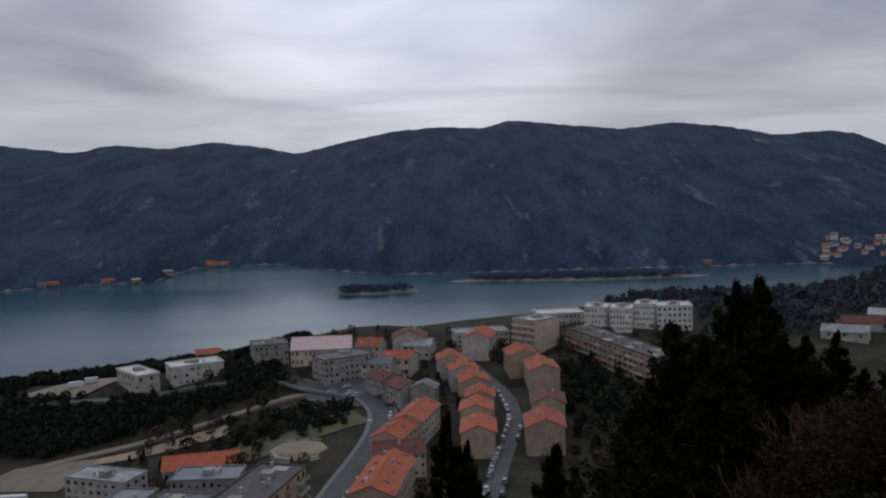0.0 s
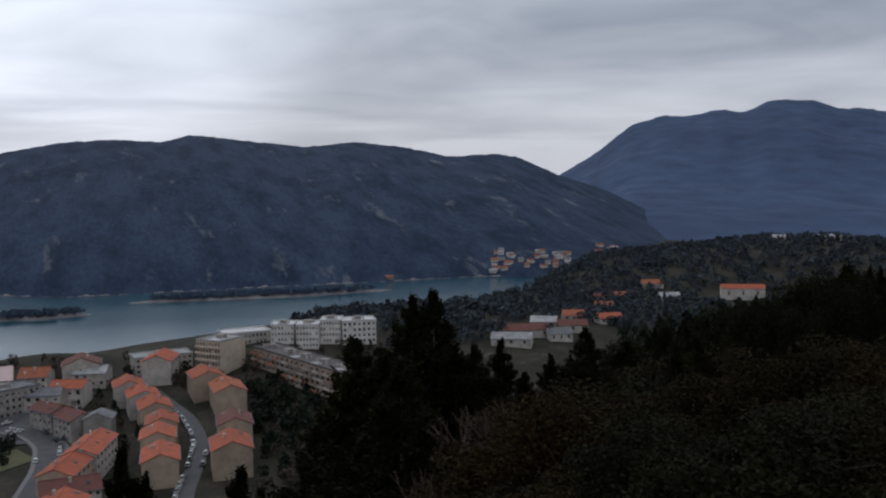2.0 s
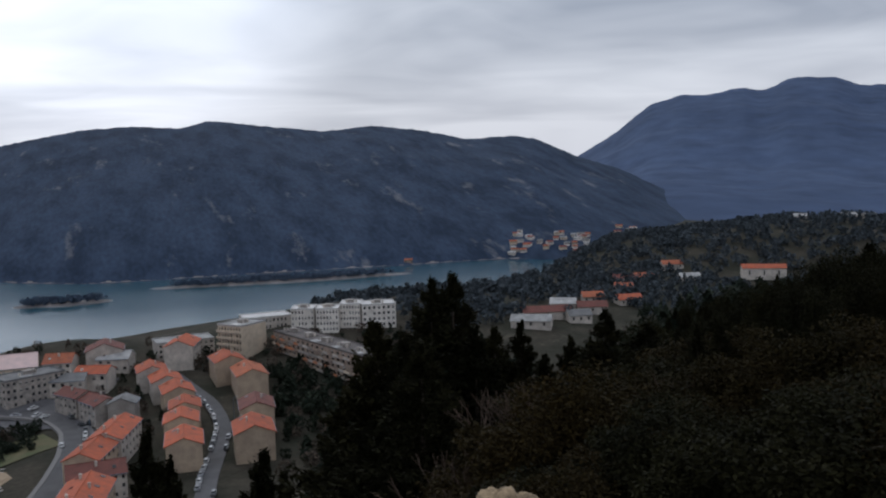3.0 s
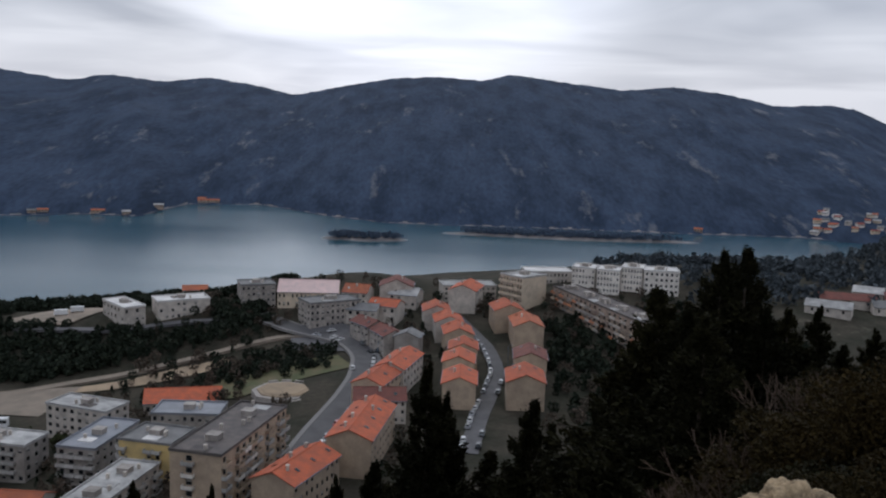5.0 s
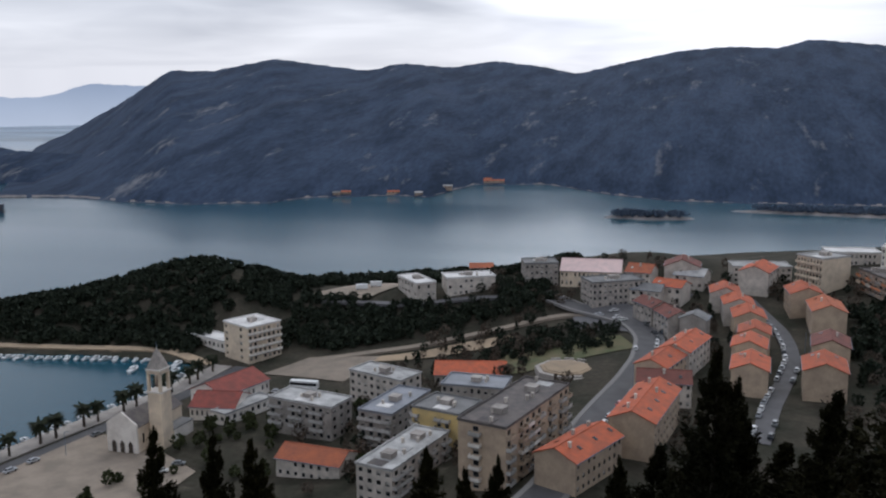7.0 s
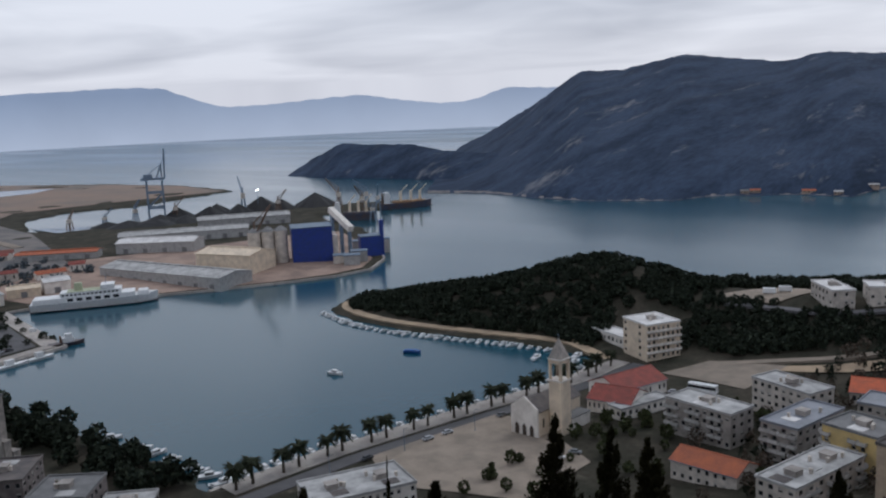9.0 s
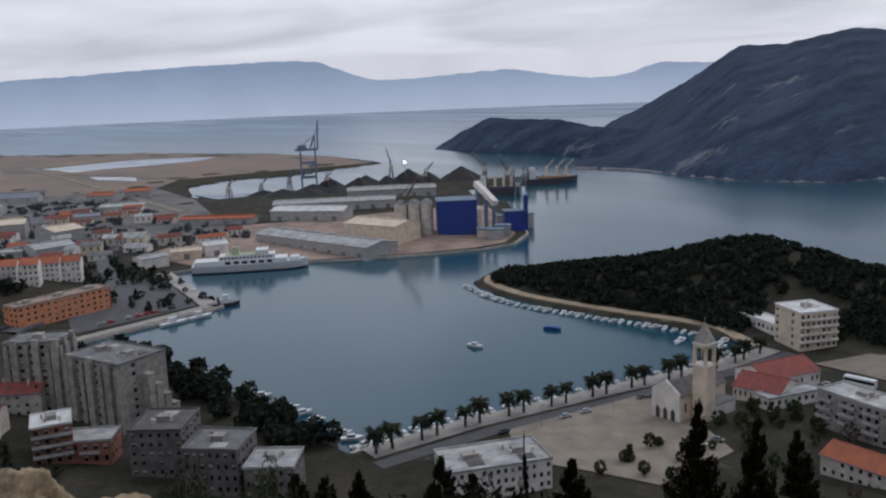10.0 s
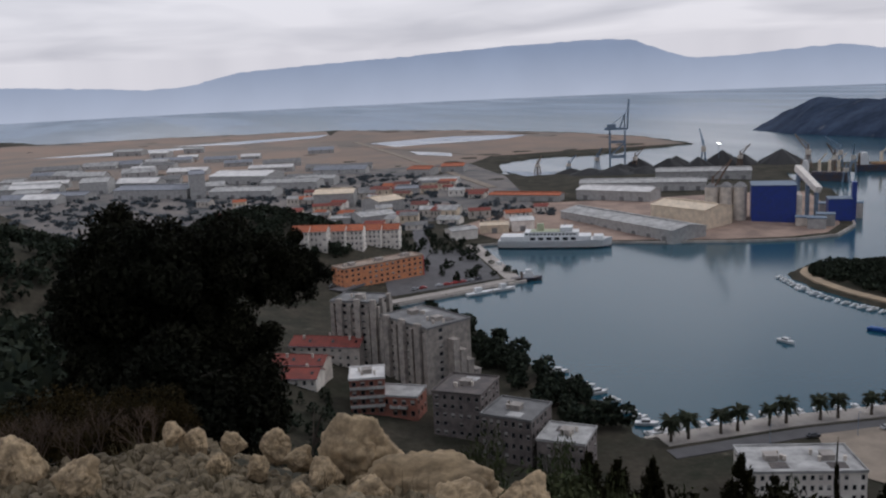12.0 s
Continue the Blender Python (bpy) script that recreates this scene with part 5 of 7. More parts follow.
ribbon("pavement", [(-441, 116), (-450, 155), (-460, 195)], 7.0, M_QUAY, 0.25, label="pale stone quay", category="quay")
ribbon("pavement", [(-463, 196), (-500, 202), (-572, 213)], 9.0, M_QUAY, 0.25, label="pale stone quay", category="quay")
area("pavement", [(-452, 120), (-466, 190), (-560, 206), (-560, 180), (-500, 130)], M_ASPHALT, "asphalt quay yard", 0.2, 8)
ribbon("road", [(-470, 95), (-510, 150), (-560, 175), (-620, 190), (-700, 215)], 10.0, M_ASPHALT, 0.24, label="wide harbour road")
area("pavement", [(-575, 238), (-536, 300), (-498, 366), (-484, 404), (-483, 434), (-505, 465), (-560, 508), (-650, 560), (-720, 330), (-640, 225)], M_REDEARTH, "brown gravel yard of the port", 0.2, 14)
area("ground", [(-1180, 790), (-1369, 825), (-1608, 790), (-1878, 685), (-2150, 470), (-1700, 330), (-1200, 480)], M_PLAIN, "flat brown marsh beyond the port", 0.3, 60, "plain")
area("ground", [(-2150, 440), (-2330, 60), (-2380, -190), (-2300, -400), (-1200, -420), (-1150, 200), (-1500, 330)], M_PLAIN, "flat dry plain with scattered sheds", 0.25, 60, "plain")
area("ground", [(-660, 130), (-700, 320), (-960, 400), (-1130, 420), (-1140, 100), (-1060, -160), (-760, -60)], M_PLAIN2, "grey industrial yards on the plain", 0.25, 40, "plain")
for pts in ([(-1617, 410), (-1664, 587), (-1567, 705), (-1503, 637), (-1492, 423)], [(-1377, 413), (-1289, 453), (-1233, 434), (-1303, 404)], [(-1824, -176), (-1853, -38), (-1855, 120), (-1796, 106), (-1753, -37)], [(-1917, 69), (-1962, 281), (-1988, 416), (-1897, 366), (-1844, 196)], [(-1024, 425), (-1079, 505), (-1059, 586), (-924, 503), (-924, 411)]):
    area("water", pts, M_POND, "pale shallow lagoon on the plain", 0.6, 60, "water")
area("ground", [(-1140, 190), (-1500, 328), (-1690, 332), (-1195, 478), (-1130, 425)], M_PLAIN, "flat brown marsh behind the port", 0.2, 40, "plain")
ribbon("road", [(-1678, 398), (-1305, 377), (-1046, 358), (-850, 341)], 10.0, M_PAVING, 0.8, 30, label="pale embankment across the marsh")


# quay walls of cut stone along the harbour
def quay_wall(points):
    root = thing("quay_wall", "limestone quay wall along the water", "quay wall", Matrix.Identity(4), kind="structure")
    for a, b in zip(points, points[1:]):
        a, b = Vector(a), Vector(b)
        n = max(1, int((b - a).length / 12))
        for i in range(n):
            p, q = a + (b - a) * (i / n), a + (b - a) * ((i + 1) / n)
            d = (q - p).normalized()
            o = Vector((-d.y, d.x)) * 0.8
            s = Shape()
            c = [(p + o), (q - d * 0.06 + o), (q - d * 0.06 - o), (p - o)]
            lo, hi = [(*v, -3.0) for v in c], [(*v, 1.55) for v in c]
            s.quad(*hi)
            for j in range(4):
                s.quad(lo[j], lo[(j + 1) % 4], hi[(j + 1) % 4], hi[j])
            part("block", s, M_QUAY, root)


quay_wall([(-234, 142), (-231, 188), (-209, 297), (-212, 332)])
quay_wall([(-437, 113), (-445, 153), (-456, 201), (-476, 200), (-572, 216)])
quay_wall([(-572, 216), (-570, 235), (-532, 301), (-493, 368), (-478, 405), (-476, 436), (-500, 473), (-551, 516)])

# round stage of pale stone inside the bend
st = thing("stage", "pale stone open-air stage with stepped rim", "stage", pose(-53, 318, ground_z(-53, 318)))
for k, (r_, h_) in enumerate(((11.5, 0.9), (9.5, 1.3), (8.0, 1.5))):
    part("tier", Shape().tube((0, 0, -3), (0, 0, h_), r_, r_, 8), M_SAND if k else M_QUAY, st)
for i in range(9):
    a = radians(-60 + i * 22)
    part("bench", Shape().box(-1.8, -0.4, 0, 1.8, 0.4, 1.3), M_QUAY, st, m=Matrix.Translation((13 * math.cos(a), 13 * math.sin(a), -0.3)) @ Matrix.Rotation(a + math.pi / 2, 4, "Z"))


# ---- vegetation ----
def leaves(centres, sizes, rng, long=1.0, droop=0.0, along=None):
    """Small leaf-like faces at the given centres, turned at random. Returns corners and faces."""
    n = len(centres)
    a = rng.normal(size=(n, 3)) if along is None else along.copy()
    a[:, 2] -= droop
    a /= np.linalg.norm(a, axis=1)[:, None]
    b = np.cross(a, rng.normal(size=(n, 3)))
    b /= np.linalg.norm(b, axis=1)[:, None]
    s = np.asarray(sizes)[:, None]
    a, b = a * s * long, b * s
    v = np.stack([centres - a, centres + b * 0.6, centres + a, centres - b * 0.6], 1).reshape(-1, 3)
    return v, np.arange(4 * n).reshape(n, 4)


def cloud_mesh(name, v, f, material):
    me = bpy.data.meshes.new(name)
    me.from_pydata(v.tolist(), [], f.tolist())
    me.materials.append(material)
    me.update()
    return me


def conifer_mesh(rng, branches, per, r):
    """Needle sprays on whorled branches that sag and turn up at their tips, for a tree of height 1."""
    P, D, S = [], [], []
    for k in range(branches):
        u = (k + rng.random()) / branches
        z = 0.05 + 0.94 * (round(u * 34) / 34 * 0.45 + u * 0.55)
        reach = r * (1 - u) ** 0.92 * rng.uniform(0.6, 1.15) + 0.006
        ang = rng.uniform(0, 6.283)
        out, across = np.array([np.cos(ang), np.sin(ang), 0.0]), np.array([-np.sin(ang), np.cos(ang), 0.0])
        t = rng.uniform(0.05, 1, per) ** 0.75
        fan = rng.normal(size=per) * (0.05 + 0.20 * (1 - t)) * reach
        p = out * (reach * t)[:, None] + across * fan[:, None]
        p[:, 2] = z + reach * (-0.30 * t + 0.42 * t ** 2) + rng.normal(size=per) * 0.006
        d = out * 0.8 + across * np.sign(fan)[:, None] * 0.5 + np.array([0, 0, 0.3]) + rng.normal(size=(per, 3)) * 0.4
        P.append(p); D.append(d); S.append(rng.uniform(0.003, 0.007, per) * (0.55 + 1.0 * (1 - u)))
    # the shaded inside round the trunk
    u = rng.random(1800) ** 1.3
    a = rng.uniform(0, 6.283, 1800)
    q = r * 0.42 * (1 - u) ** 1.05 * rng.uniform(0.2, 1, 1800)
    P.append(np.stack([np.cos(a) * q, np.sin(a) * q, 0.06 + 0.86 * u], 1)); D.append(rng.normal(size=(1800, 3))); S.append(rng.uniform(0.010, 0.024, 1800) * (1.02 - u))
    return leaves(np.concatenate(P), np.concatenate(S), rng, 1.7, 0.0, np.concatenate(D))


def trunk_shape(h, r, lean=0.0, limbs=0, rng=None):
    g = Shape()
    last = Vector((0, 0, -0.6))
    for i in range(6):
        z = h * (i + 1) / 6
        nxt = Vector((lean * z / h, 0.3 * lean * math.sin(i), z))
        g.tube(last, nxt, r * (1 - i / 6.5), r * (1 - (i + 1) / 6.5), 7)
        if limbs and i > 0:
            for _ in range(limbs):
                a = rng.uniform(0, 6.283)
                L = h * rng.uniform(0.15, 0.34)
                g.tube(nxt, nxt + Vector((math.cos(a) * L, math.sin(a) * L, L * rng.uniform(0.1, 0.6))), r * 0.35, r * 0.08, 5)
        last = nxt
    return g


nrng = np.random.default_rng(5)
CONIFERS = []
for k in range(4):
    v, f = conifer_mesh(nrng, 280, 150, (0.44, 0.41, 0.37, 0.46)[k])
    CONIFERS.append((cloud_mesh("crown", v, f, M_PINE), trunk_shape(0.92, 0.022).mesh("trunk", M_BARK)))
BROADS = []
for k in range(4):
    pts = []
    lobes = 34
    for i in range(lobes):
        c = nrng.normal(size=3)
        c = c / np.linalg.norm(c) * nrng.uniform(0.15, 0.38)
        c[2] = 0.62 + c[2] * 0.8
        p = nrng.normal(size=(700, 3))
        p = p / np.linalg.norm(p, axis=1)[:, None] * (nrng.uniform(0.08, 0.16) * nrng.uniform(0.5, 1.0, (700, 1)))
        pts.append(c + p)
    pts = np.concatenate(pts)
    v, f = leaves(pts, nrng.uniform(0.005, 0.011, len(pts)), nrng, 1.3)
    BROADS.append((v, f, trunk_shape(0.62, 0.03, 0.04, 3, nrng).mesh("trunk", M_BARK)))
# denser crowns for the dark evergreens
HOLMS = []
for k in range(4):
    pts = []
    for i in range(52):
        c = nrng.normal(size=3)
        c = c / np.linalg.norm(c) * nrng.uniform(0.05, 0.40)
        c[2] = 0.60 + c[2] * 0.85
        p = nrng.normal(size=(520, 3))
        p = p / np.linalg.norm(p, axis=1)[:, None] * (nrng.uniform(0.06, 0.15) * nrng.uniform(0.3, 1.0, (520, 1)))
        pts.append(c + p)
    pts = np.concatenate(pts)
    v, f = leaves(pts, nrng.uniform(0.009, 0.019, len(pts)), nrng, 1.35)
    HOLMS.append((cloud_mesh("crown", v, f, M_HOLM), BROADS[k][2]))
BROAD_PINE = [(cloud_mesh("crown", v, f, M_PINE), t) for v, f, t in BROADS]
BROAD_LEAF = [(cloud_mesh("crown", v, f, M_LEAF), t) for v, f, t in BROADS]
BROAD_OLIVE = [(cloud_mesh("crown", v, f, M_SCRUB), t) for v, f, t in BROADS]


def tree(kinds, k, x, y, h, wide, label, name="tree", category="tree", group="", sink=0.2, z=None, even=False):
    zz = ground_z(x, y) if z is None else z
    root = thing(name, label, category, pose(x, y, zz - sink, 0, 0, RNG.uniform(0, 360)), group)
    crown, trunk = kinds[k % len(kinds)]
    s = Matrix.Diagonal((wide, wide, h, 1))
    part("trunk", trunk, None, root, m=s)
    part("crown", crown, None, root, m=Matrix.Translation((0, 0, h - 1.0 * wide)) @ Matrix.Scale(wide, 4) if even else s)
    return root


# conifers on the slope below the viewpoint: yaw, distance, elevation of the tip, width, kind
for yaw, dist, elev, wide, k in ((-14.3, 19, -8.4, 1.05, 0), (-16.2, 18, -9.6, 0.9, 1), (-18.0, 18.5, -5.9, 1.0, 0), (-19.4, 19.2, -5.75, 0.95, 1), (-17.3, 16.5, -9.8, 1.1, 3), (-20.8, 18, -9.3, 1.0, 3),
                                 (-22.0, 20, -9.4, 1.0, 1), (-23.7, 20, -9.1, 1.0, 2), (-26.8, 22, -10.2, 1.0, 2), (-29.0, 21, -8.5, 1.0, 1), (-31.5, 22, -9.4, 1.05, 0), (-33.4, 24, -9.8, 1.0, 1), (-35.6, 26, -9.0, 1.0, 2), (-25.2, 19, -11.2, 1.0, 0), (-30.3, 19, -11.3, 1.0, 3), (-28.0, 30, -10.4, 0.8, 2),
                                 (0.1, 30, -14.3, 0.8, 2), (-1.2, 31, -16.1, 0.72, 2), (0.9, 32, -18.6, 0.8, 1), (-6.9, 28, -16.2, 0.95, 1), (-8.2, 30, -17.6, 0.9, 0), (-11.5, 22, -14.5, 1.05, 3), (-4.3, 33, -19.6, 1.0, 0),
                                 (3.4, 36, -20.6, 0.9, 0), (6.0, 40, -21.6, 0.8, 2), (14.0, 42, -21.9, 0.7, 2), (18.7, 40, -21.3, 0.8, 2), (16.2, 42, -22.6, 0.7, 1),
                                 (36.2, 36, -18.7, 0.62, 1), (32.6, 35, -19.4, 0.55, 1), (30.2, 37, -20.0, 0.62, 0),
                                 (53.0, 42, -22.4, 0.8, 1), (44.2, 42, -22.6, 0.8, 0), (51.0, 41, -23.4, 0.8, 3), (58.6, 40, -22.9, 0.85, 0), (60.8, 39, -23.0, 0.9, 3), (62.8, 36, -22.6, 0.9, 0)):
    x, y = (float(c) for c in place(yaw, dist))
    h = EYE + dist * math.tan(radians(elev)) - ground_z(x, y)
    h = max(h, 2.5)
    tree(CONIFERS, k, x, y, h * 0.98, max(6.0, h * 0.95) * wide, "dark ragged conifer on the steep slope", "conifer", "tree", "conifers on the slope")
# younger conifers that stand out of the scrub
yr = random.Random(63)
for i in range(26):
    yaw, dist = -23.5 - 1.1 * i + yr.uniform(-0.5, 0.5), yr.uniform(13, 22)
    elev = -13.6 + (-yaw - 23) * 0.26 + yr.uniform(-2.2, 1.2)
    x, y = (float(c) for c in place(yaw, dist))
    h = max(1.8, EYE + dist * math.tan(radians(elev)) - ground_z(x, y))
    tree(CONIFERS, i, x, y, h, max(2.2, h * 0.85), "young dark conifer standing out of the scrub", "conifer", "tree", "conifers in the scrub")
# the wooded shoulder to the east, tip by tip along its falling edge
er = random.Random(41)
for i in range(64):
    yaw = -31.5 - 21 * ((i + er.random()) / 64)
    dist = er.uniform(34, 78)
    edge = float(np.interp(-yaw, [31, 33.9, 37.9, 41.1, 44.2, 46.1, 53], [-9.6, -8.7, -7.2, -5.9, -4.8, -4.0, -2.0]))
    x, y = (float(c) for c in place(yaw, dist))
    h = EYE + dist * math.tan(radians(edge - er.uniform(0.0, 2.4))) - ground_z(x, y)
    h = max(3.0, min(h, 13.0))
    tree(CONIFERS if i % 4 else BROAD_PINE, i, x, y, h, h * er.uniform(0.6, 0.9), "dark conifer on the wooded shoulder", "conifer", "tree", "conifers on the shoulder")
# slim cypress
x, y = (float(c) for c in place(47.4, 44))
hc = EYE + 44 * math.tan(radians(-21.6)) - ground_z(x, y)
tree(CONIFERS, 2, x, y, hc, 3.0, "slim dark cypress tree on the slope", "cypress", "tree")
# two dark round trees behind the rocks
for yaw, dist, elev, wide, k in ((90.2, 12, -5.7, 2.5, 0), (88.4, 12.2, -7.2, 2.0, 2), (92.0, 12.2, -6.9, 2.2, 3), (93.8, 12, -9.6, 1.9, 1), (83.6, 12.6, -8.7, 1.6, 1), (81.8, 12.8, -10.4, 1.1, 3), (87.0, 12, -11.5, 1.9, 2), (90, 10.6, -13, 2.5, 3), (87.3, 11, -15, 1.9, 0), (94.0, 11.5, -13.5, 1.5, 1)):
    x, y = (float(c) for c in place(yaw, dist))
    h = EYE + dist * math.tan(radians(elev)) - ground_z(x, y)
    tree(HOLMS, k, x, y, h / 0.95, wide, "dense dark evergreen tree behind the rocks", "evergreen_tree", "tree", "trees behind the rocks", even=True)
# olive shrubs low on the slope
for yaw, dist, elev, wide, k in ((-8.0, 24, -22.6, 3.2, 0), (-5.8, 25, -23.3, 2.6, 1), (-10.0, 20, -22.0, 2.6, 2), (64.5, 30, -22.6, 4.2, 0), (61.0, 27, -24.0, 4.0, 2), (69.5, 26, -21.9, 4.4, 1), (72.0, 24, -21.5, 4.0, 3), (49.5, 34, -24.0, 5.0, 2), (55.5, 36, -24.2, 5.0, 3)):
    x, y = (float(c) for c in place(yaw, dist))
    h = max(1.6, EYE + dist * math.tan(radians(elev)) - ground_z(x, y))
    tree(BROAD_LEAF if yaw > 0 else BROAD_OLIVE, k, x, y, h, wide, "olive-green shrub on the slope", "shrub", "shrub", "shrubs on the slope")
# olive scrub thicket on the shoulder of the hill
for i in range(150):
    yaw, dist = RNG.uniform(-54, -21), 5.5 + 34 * RNG.random() ** 1.5
    x, y = (float(c) for c in place(yaw, dist))
    elev = math.degrees(math.atan2(ground_z(x, y) - EYE, dist))
    h = RNG.uniform(0.9, 1.5) if dist < 9 else RNG.uniform(1.3, 2.8)
    if math.degrees(math.atan2(ground_z(x, y) + h - EYE, dist)) > -13.5 + (-yaw - 21) * 0.25:
        h = 0.9
    tree(BROAD_OLIVE if RNG.random() < 0.75 else BROAD_PINE, i, x, y, h, h * RNG.uniform(1.1, 1.7), "dense olive-green scrub bush", "shrub", "shrub", "scrub thicket")


# brownish shrubs at the edge of the stony ground
for i in range(16):
    yaw, dist = 92.5 + 0.75 * i, 7.4 + 0.9 * (i % 4)
    x, y = (float(c) for c in place(yaw, dist))
    h = EYE + dist * math.tan(radians(-15.5 - 1.1 * (i % 3))) - ground_z(x, y)
    if h > 0.3:
        tree(BROAD_OLIVE, i, x, y, h, max(1.0, h * 0.9), "low olive-brown shrub at the edge of the stony ground", "shrub", "shrub", "shrubs by the stones")
# dark olive shrubs beside the evergreens
for i, (yaw, dist, elev, wide) in enumerate(((95.5, 8.2, -15.8, 1.5), (97.8, 8.0, -15.0, 1.7), (100.5, 8.4, -14.6, 1.9), (94.0, 7.4, -17.6, 1.2), (98.8, 7.2, -17.4, 1.4))):
    x, y = (float(c) for c in place(yaw, dist))
    h = max(0.6, EYE + dist * math.tan(radians(elev)) - ground_z(x, y))
    tree(BROAD_OLIVE if i % 2 else HOLMS, i, x, y, h, wide, "dark olive shrub beside the evergreens", "shrub", "shrub", "shrubs beside the evergreens", even=True)
# dark shrubs just below the rocks
for i in range(46):
    yaw, dist = RNG.uniform(40, 76), RNG.uniform(8, 22)
    x, y = (float(c) for c in place(yaw, dist))
    top_ = EYE + dist * math.tan(radians(-23.0 - RNG.uniform(0, 3.0) - (0.9 if yaw > 66 else 0)))
    h = top_ - ground_z(x, y)
    if h < 0.6:
        continue
    h = min(h, 7.0)
    tree(BROAD_LEAF if i % 3 else BROAD_PINE, i, x, y, h, max(1.6, h * 0.7), "dark green shrub below the rocks", "shrub", "shrub", "shrubs below the rocks")


# bare shrubs with branching twigs
def bare_shrub(seed, h):
    r = random.Random(seed)
    g = Shape()

    def grow(p, d, L, w, n):
        q = p + d * L
        g.tube(p, q, w, w * 0.7, 5, cap=False)
        if n == 0:
            return
        for _ in range(r.choice((2, 3))):
            e = (d + Vector((r.uniform(-0.7, 0.7), r.uniform(-0.7, 0.7), r.uniform(-0.15, 0.5)))).normalized()
            grow(q, e, L * r.uniform(0.6, 0.85), w * 0.65, n - 1)

    for _ in range(4):
        grow(Vector((r.uniform(-0.1, 0.1), r.uniform(-0.1, 0.1), -0.1)), Vector((r.uniform(-0.5, 0.5), r.uniform(-0.5, 0.5), 1)).normalized(), h * 0.3, h * 0.014, 5)
    return g.mesh("bare_shrub", M_TWIG)


SHRUBS = [bare_shrub(s, 1.0) for s in (3, 8, 21)]
for i, (yaw, dist, h) in enumerate(((-20.8, 9.5, 2.6), (-23.5, 10.5, 2.8), (-18.4, 9.5, 1.9), (-26.0, 11, 2.7), (-29, 13, 1.9), (-33, 12, 1.5), (-37, 15, 1.7), (-22.2, 8.5, 2.0), (-41, 14, 1.6), (-44, 12, 1.4), (-24.5, 8.8, 1.6), (-31, 10, 1.8), (-3, 20, 3.0), (1.5, 22, 3.0), (96, 6.4, 0.5), (98.5, 6.6, 0.55), (92.5, 6.3, 0.45), (101, 6.5, 0.6))):
    x, y = (float(c) for c in place(yaw, dist))
    ob = new("bare_shrub", SHRUBS[i % 3])
    ob.matrix_world = pose(x, y, ground_z(x, y), 0, 0, 50 * i) @ Matrix.Diagonal((h * 1.1, h * 1.1, h, 1))
    tagged(ob, "leafless brown shrub with fine twigs", "shrub", "bare shrubs")


# woods: many trees joined into one
def wood(name, spots, label, material, per=60, conif=0.6, leaf=1.0):
    rng = np.random.default_rng(11)
    V, F, n = [], [], 0
    for x, y, z, h, wdt in spots:
        if rng.random() < conif:
            u = rng.random(per) ** 0.8
            a = rng.uniform(0, 6.283, per)
            rr = wdt * (1 - u) * rng.uniform(0.5, 1.0, per) * 0.8 + 0.15
            p = np.stack([x + rr * np.cos(a), y + rr * np.sin(a), z + h * (0.1 + 0.9 * u)], 1)
        else:
            q = rng.normal(size=(per, 3))
            q /= np.linalg.norm(q, axis=1)[:, None]
            q *= rng.uniform(0.6, 1.0, (per, 1))
            p = np.stack([x + q[:, 0] * wdt, y + q[:, 1] * wdt, z + h * 0.58 + q[:, 2] * h * 0.42], 1)
        v, f = leaves(p, rng.uniform(0.12, 0.24, per) * wdt * 1.6 * leaf, rng, 1.25)
        V.append(v); F.append(f + n); n += len(v)
    me = bpy.data.meshes.new(name)
    me.from_pydata(np.concatenate(V).tolist(), [], np.concatenate(F).tolist())
    me.materials.append(material)
    me.update()
    return tagged(new(name, me), label, "trees", kind="stuff")


def scatter(n, test, box, hmin, hmax, wide, seed):
    r = random.Random(seed)
    out, tries = [], 0
    while len(out) < n and tries < n * 40:
        tries += 1
        x, y = r.uniform(box[0], box[2]), r.uniform(box[1], box[3])
        if not test(x, y):
            continue
        h = r.uniform(hmin, hmax)
        out.append((x, y, ground_z(x, y) - 0.3, h, h * wide * r.uniform(0.8, 1.25)))
    return out


FREE = [(-198, 402, -152, 432), (-156, 396, -100, 428), (-215, 323, -150, 356), (-62, 400, -30, 425), (-120, 425, -85, 450), (-178, 330, -196, 350)]


def clear(x, y, gap=0.0):
    return all(not (min(a, c) - gap < x < max(a, c) + gap and min(b, d) - gap < y < max(b, d) + gap) for a, b, c, d in FREE)


def on_ridge(x, y):
    d = float(inland(np.array([x]), np.array([y]))[0])
    if d < 9 or not clear(x, y):
        return False
    if -225 < x < -180 and y < 385:
        return y > 350 and x > -195
    if x < -200:
        return y > (336 if x < -215 else 350)
    return x < -72 and y > float(np.interp(x, [-200, -185, -165, -141, -114, -91, -67], [352, 350, 353, 367, 381, 389, 399]))


wood("woods", scatter(4600, on_ridge, (-412, 322, -75, 560), 3, 5.6, 0.56, 2), "dark pine wood on the peninsula ridge", M_WOOD, 64, 0.3)


def hill_slope(x, y):
    yaw, r = math.degrees(math.atan2(-x, y)), math.hypot(x, y)
    return -62 < yaw < -31 and 62 < r < 330 and not (yaw > -36 and r > 160)


def steep_slope(x, y):
    yaw, r = math.degrees(math.atan2(-x, y)), math.hypot(x, y)
    return (-31 < yaw < -6 and 48 < r < 215 and not (-50 < x < 52 and y > 205)) or (-6 <= yaw < 78 and 48 < r < 165 and ground_z(x, y) + 6 < EYE - r * 0.475)


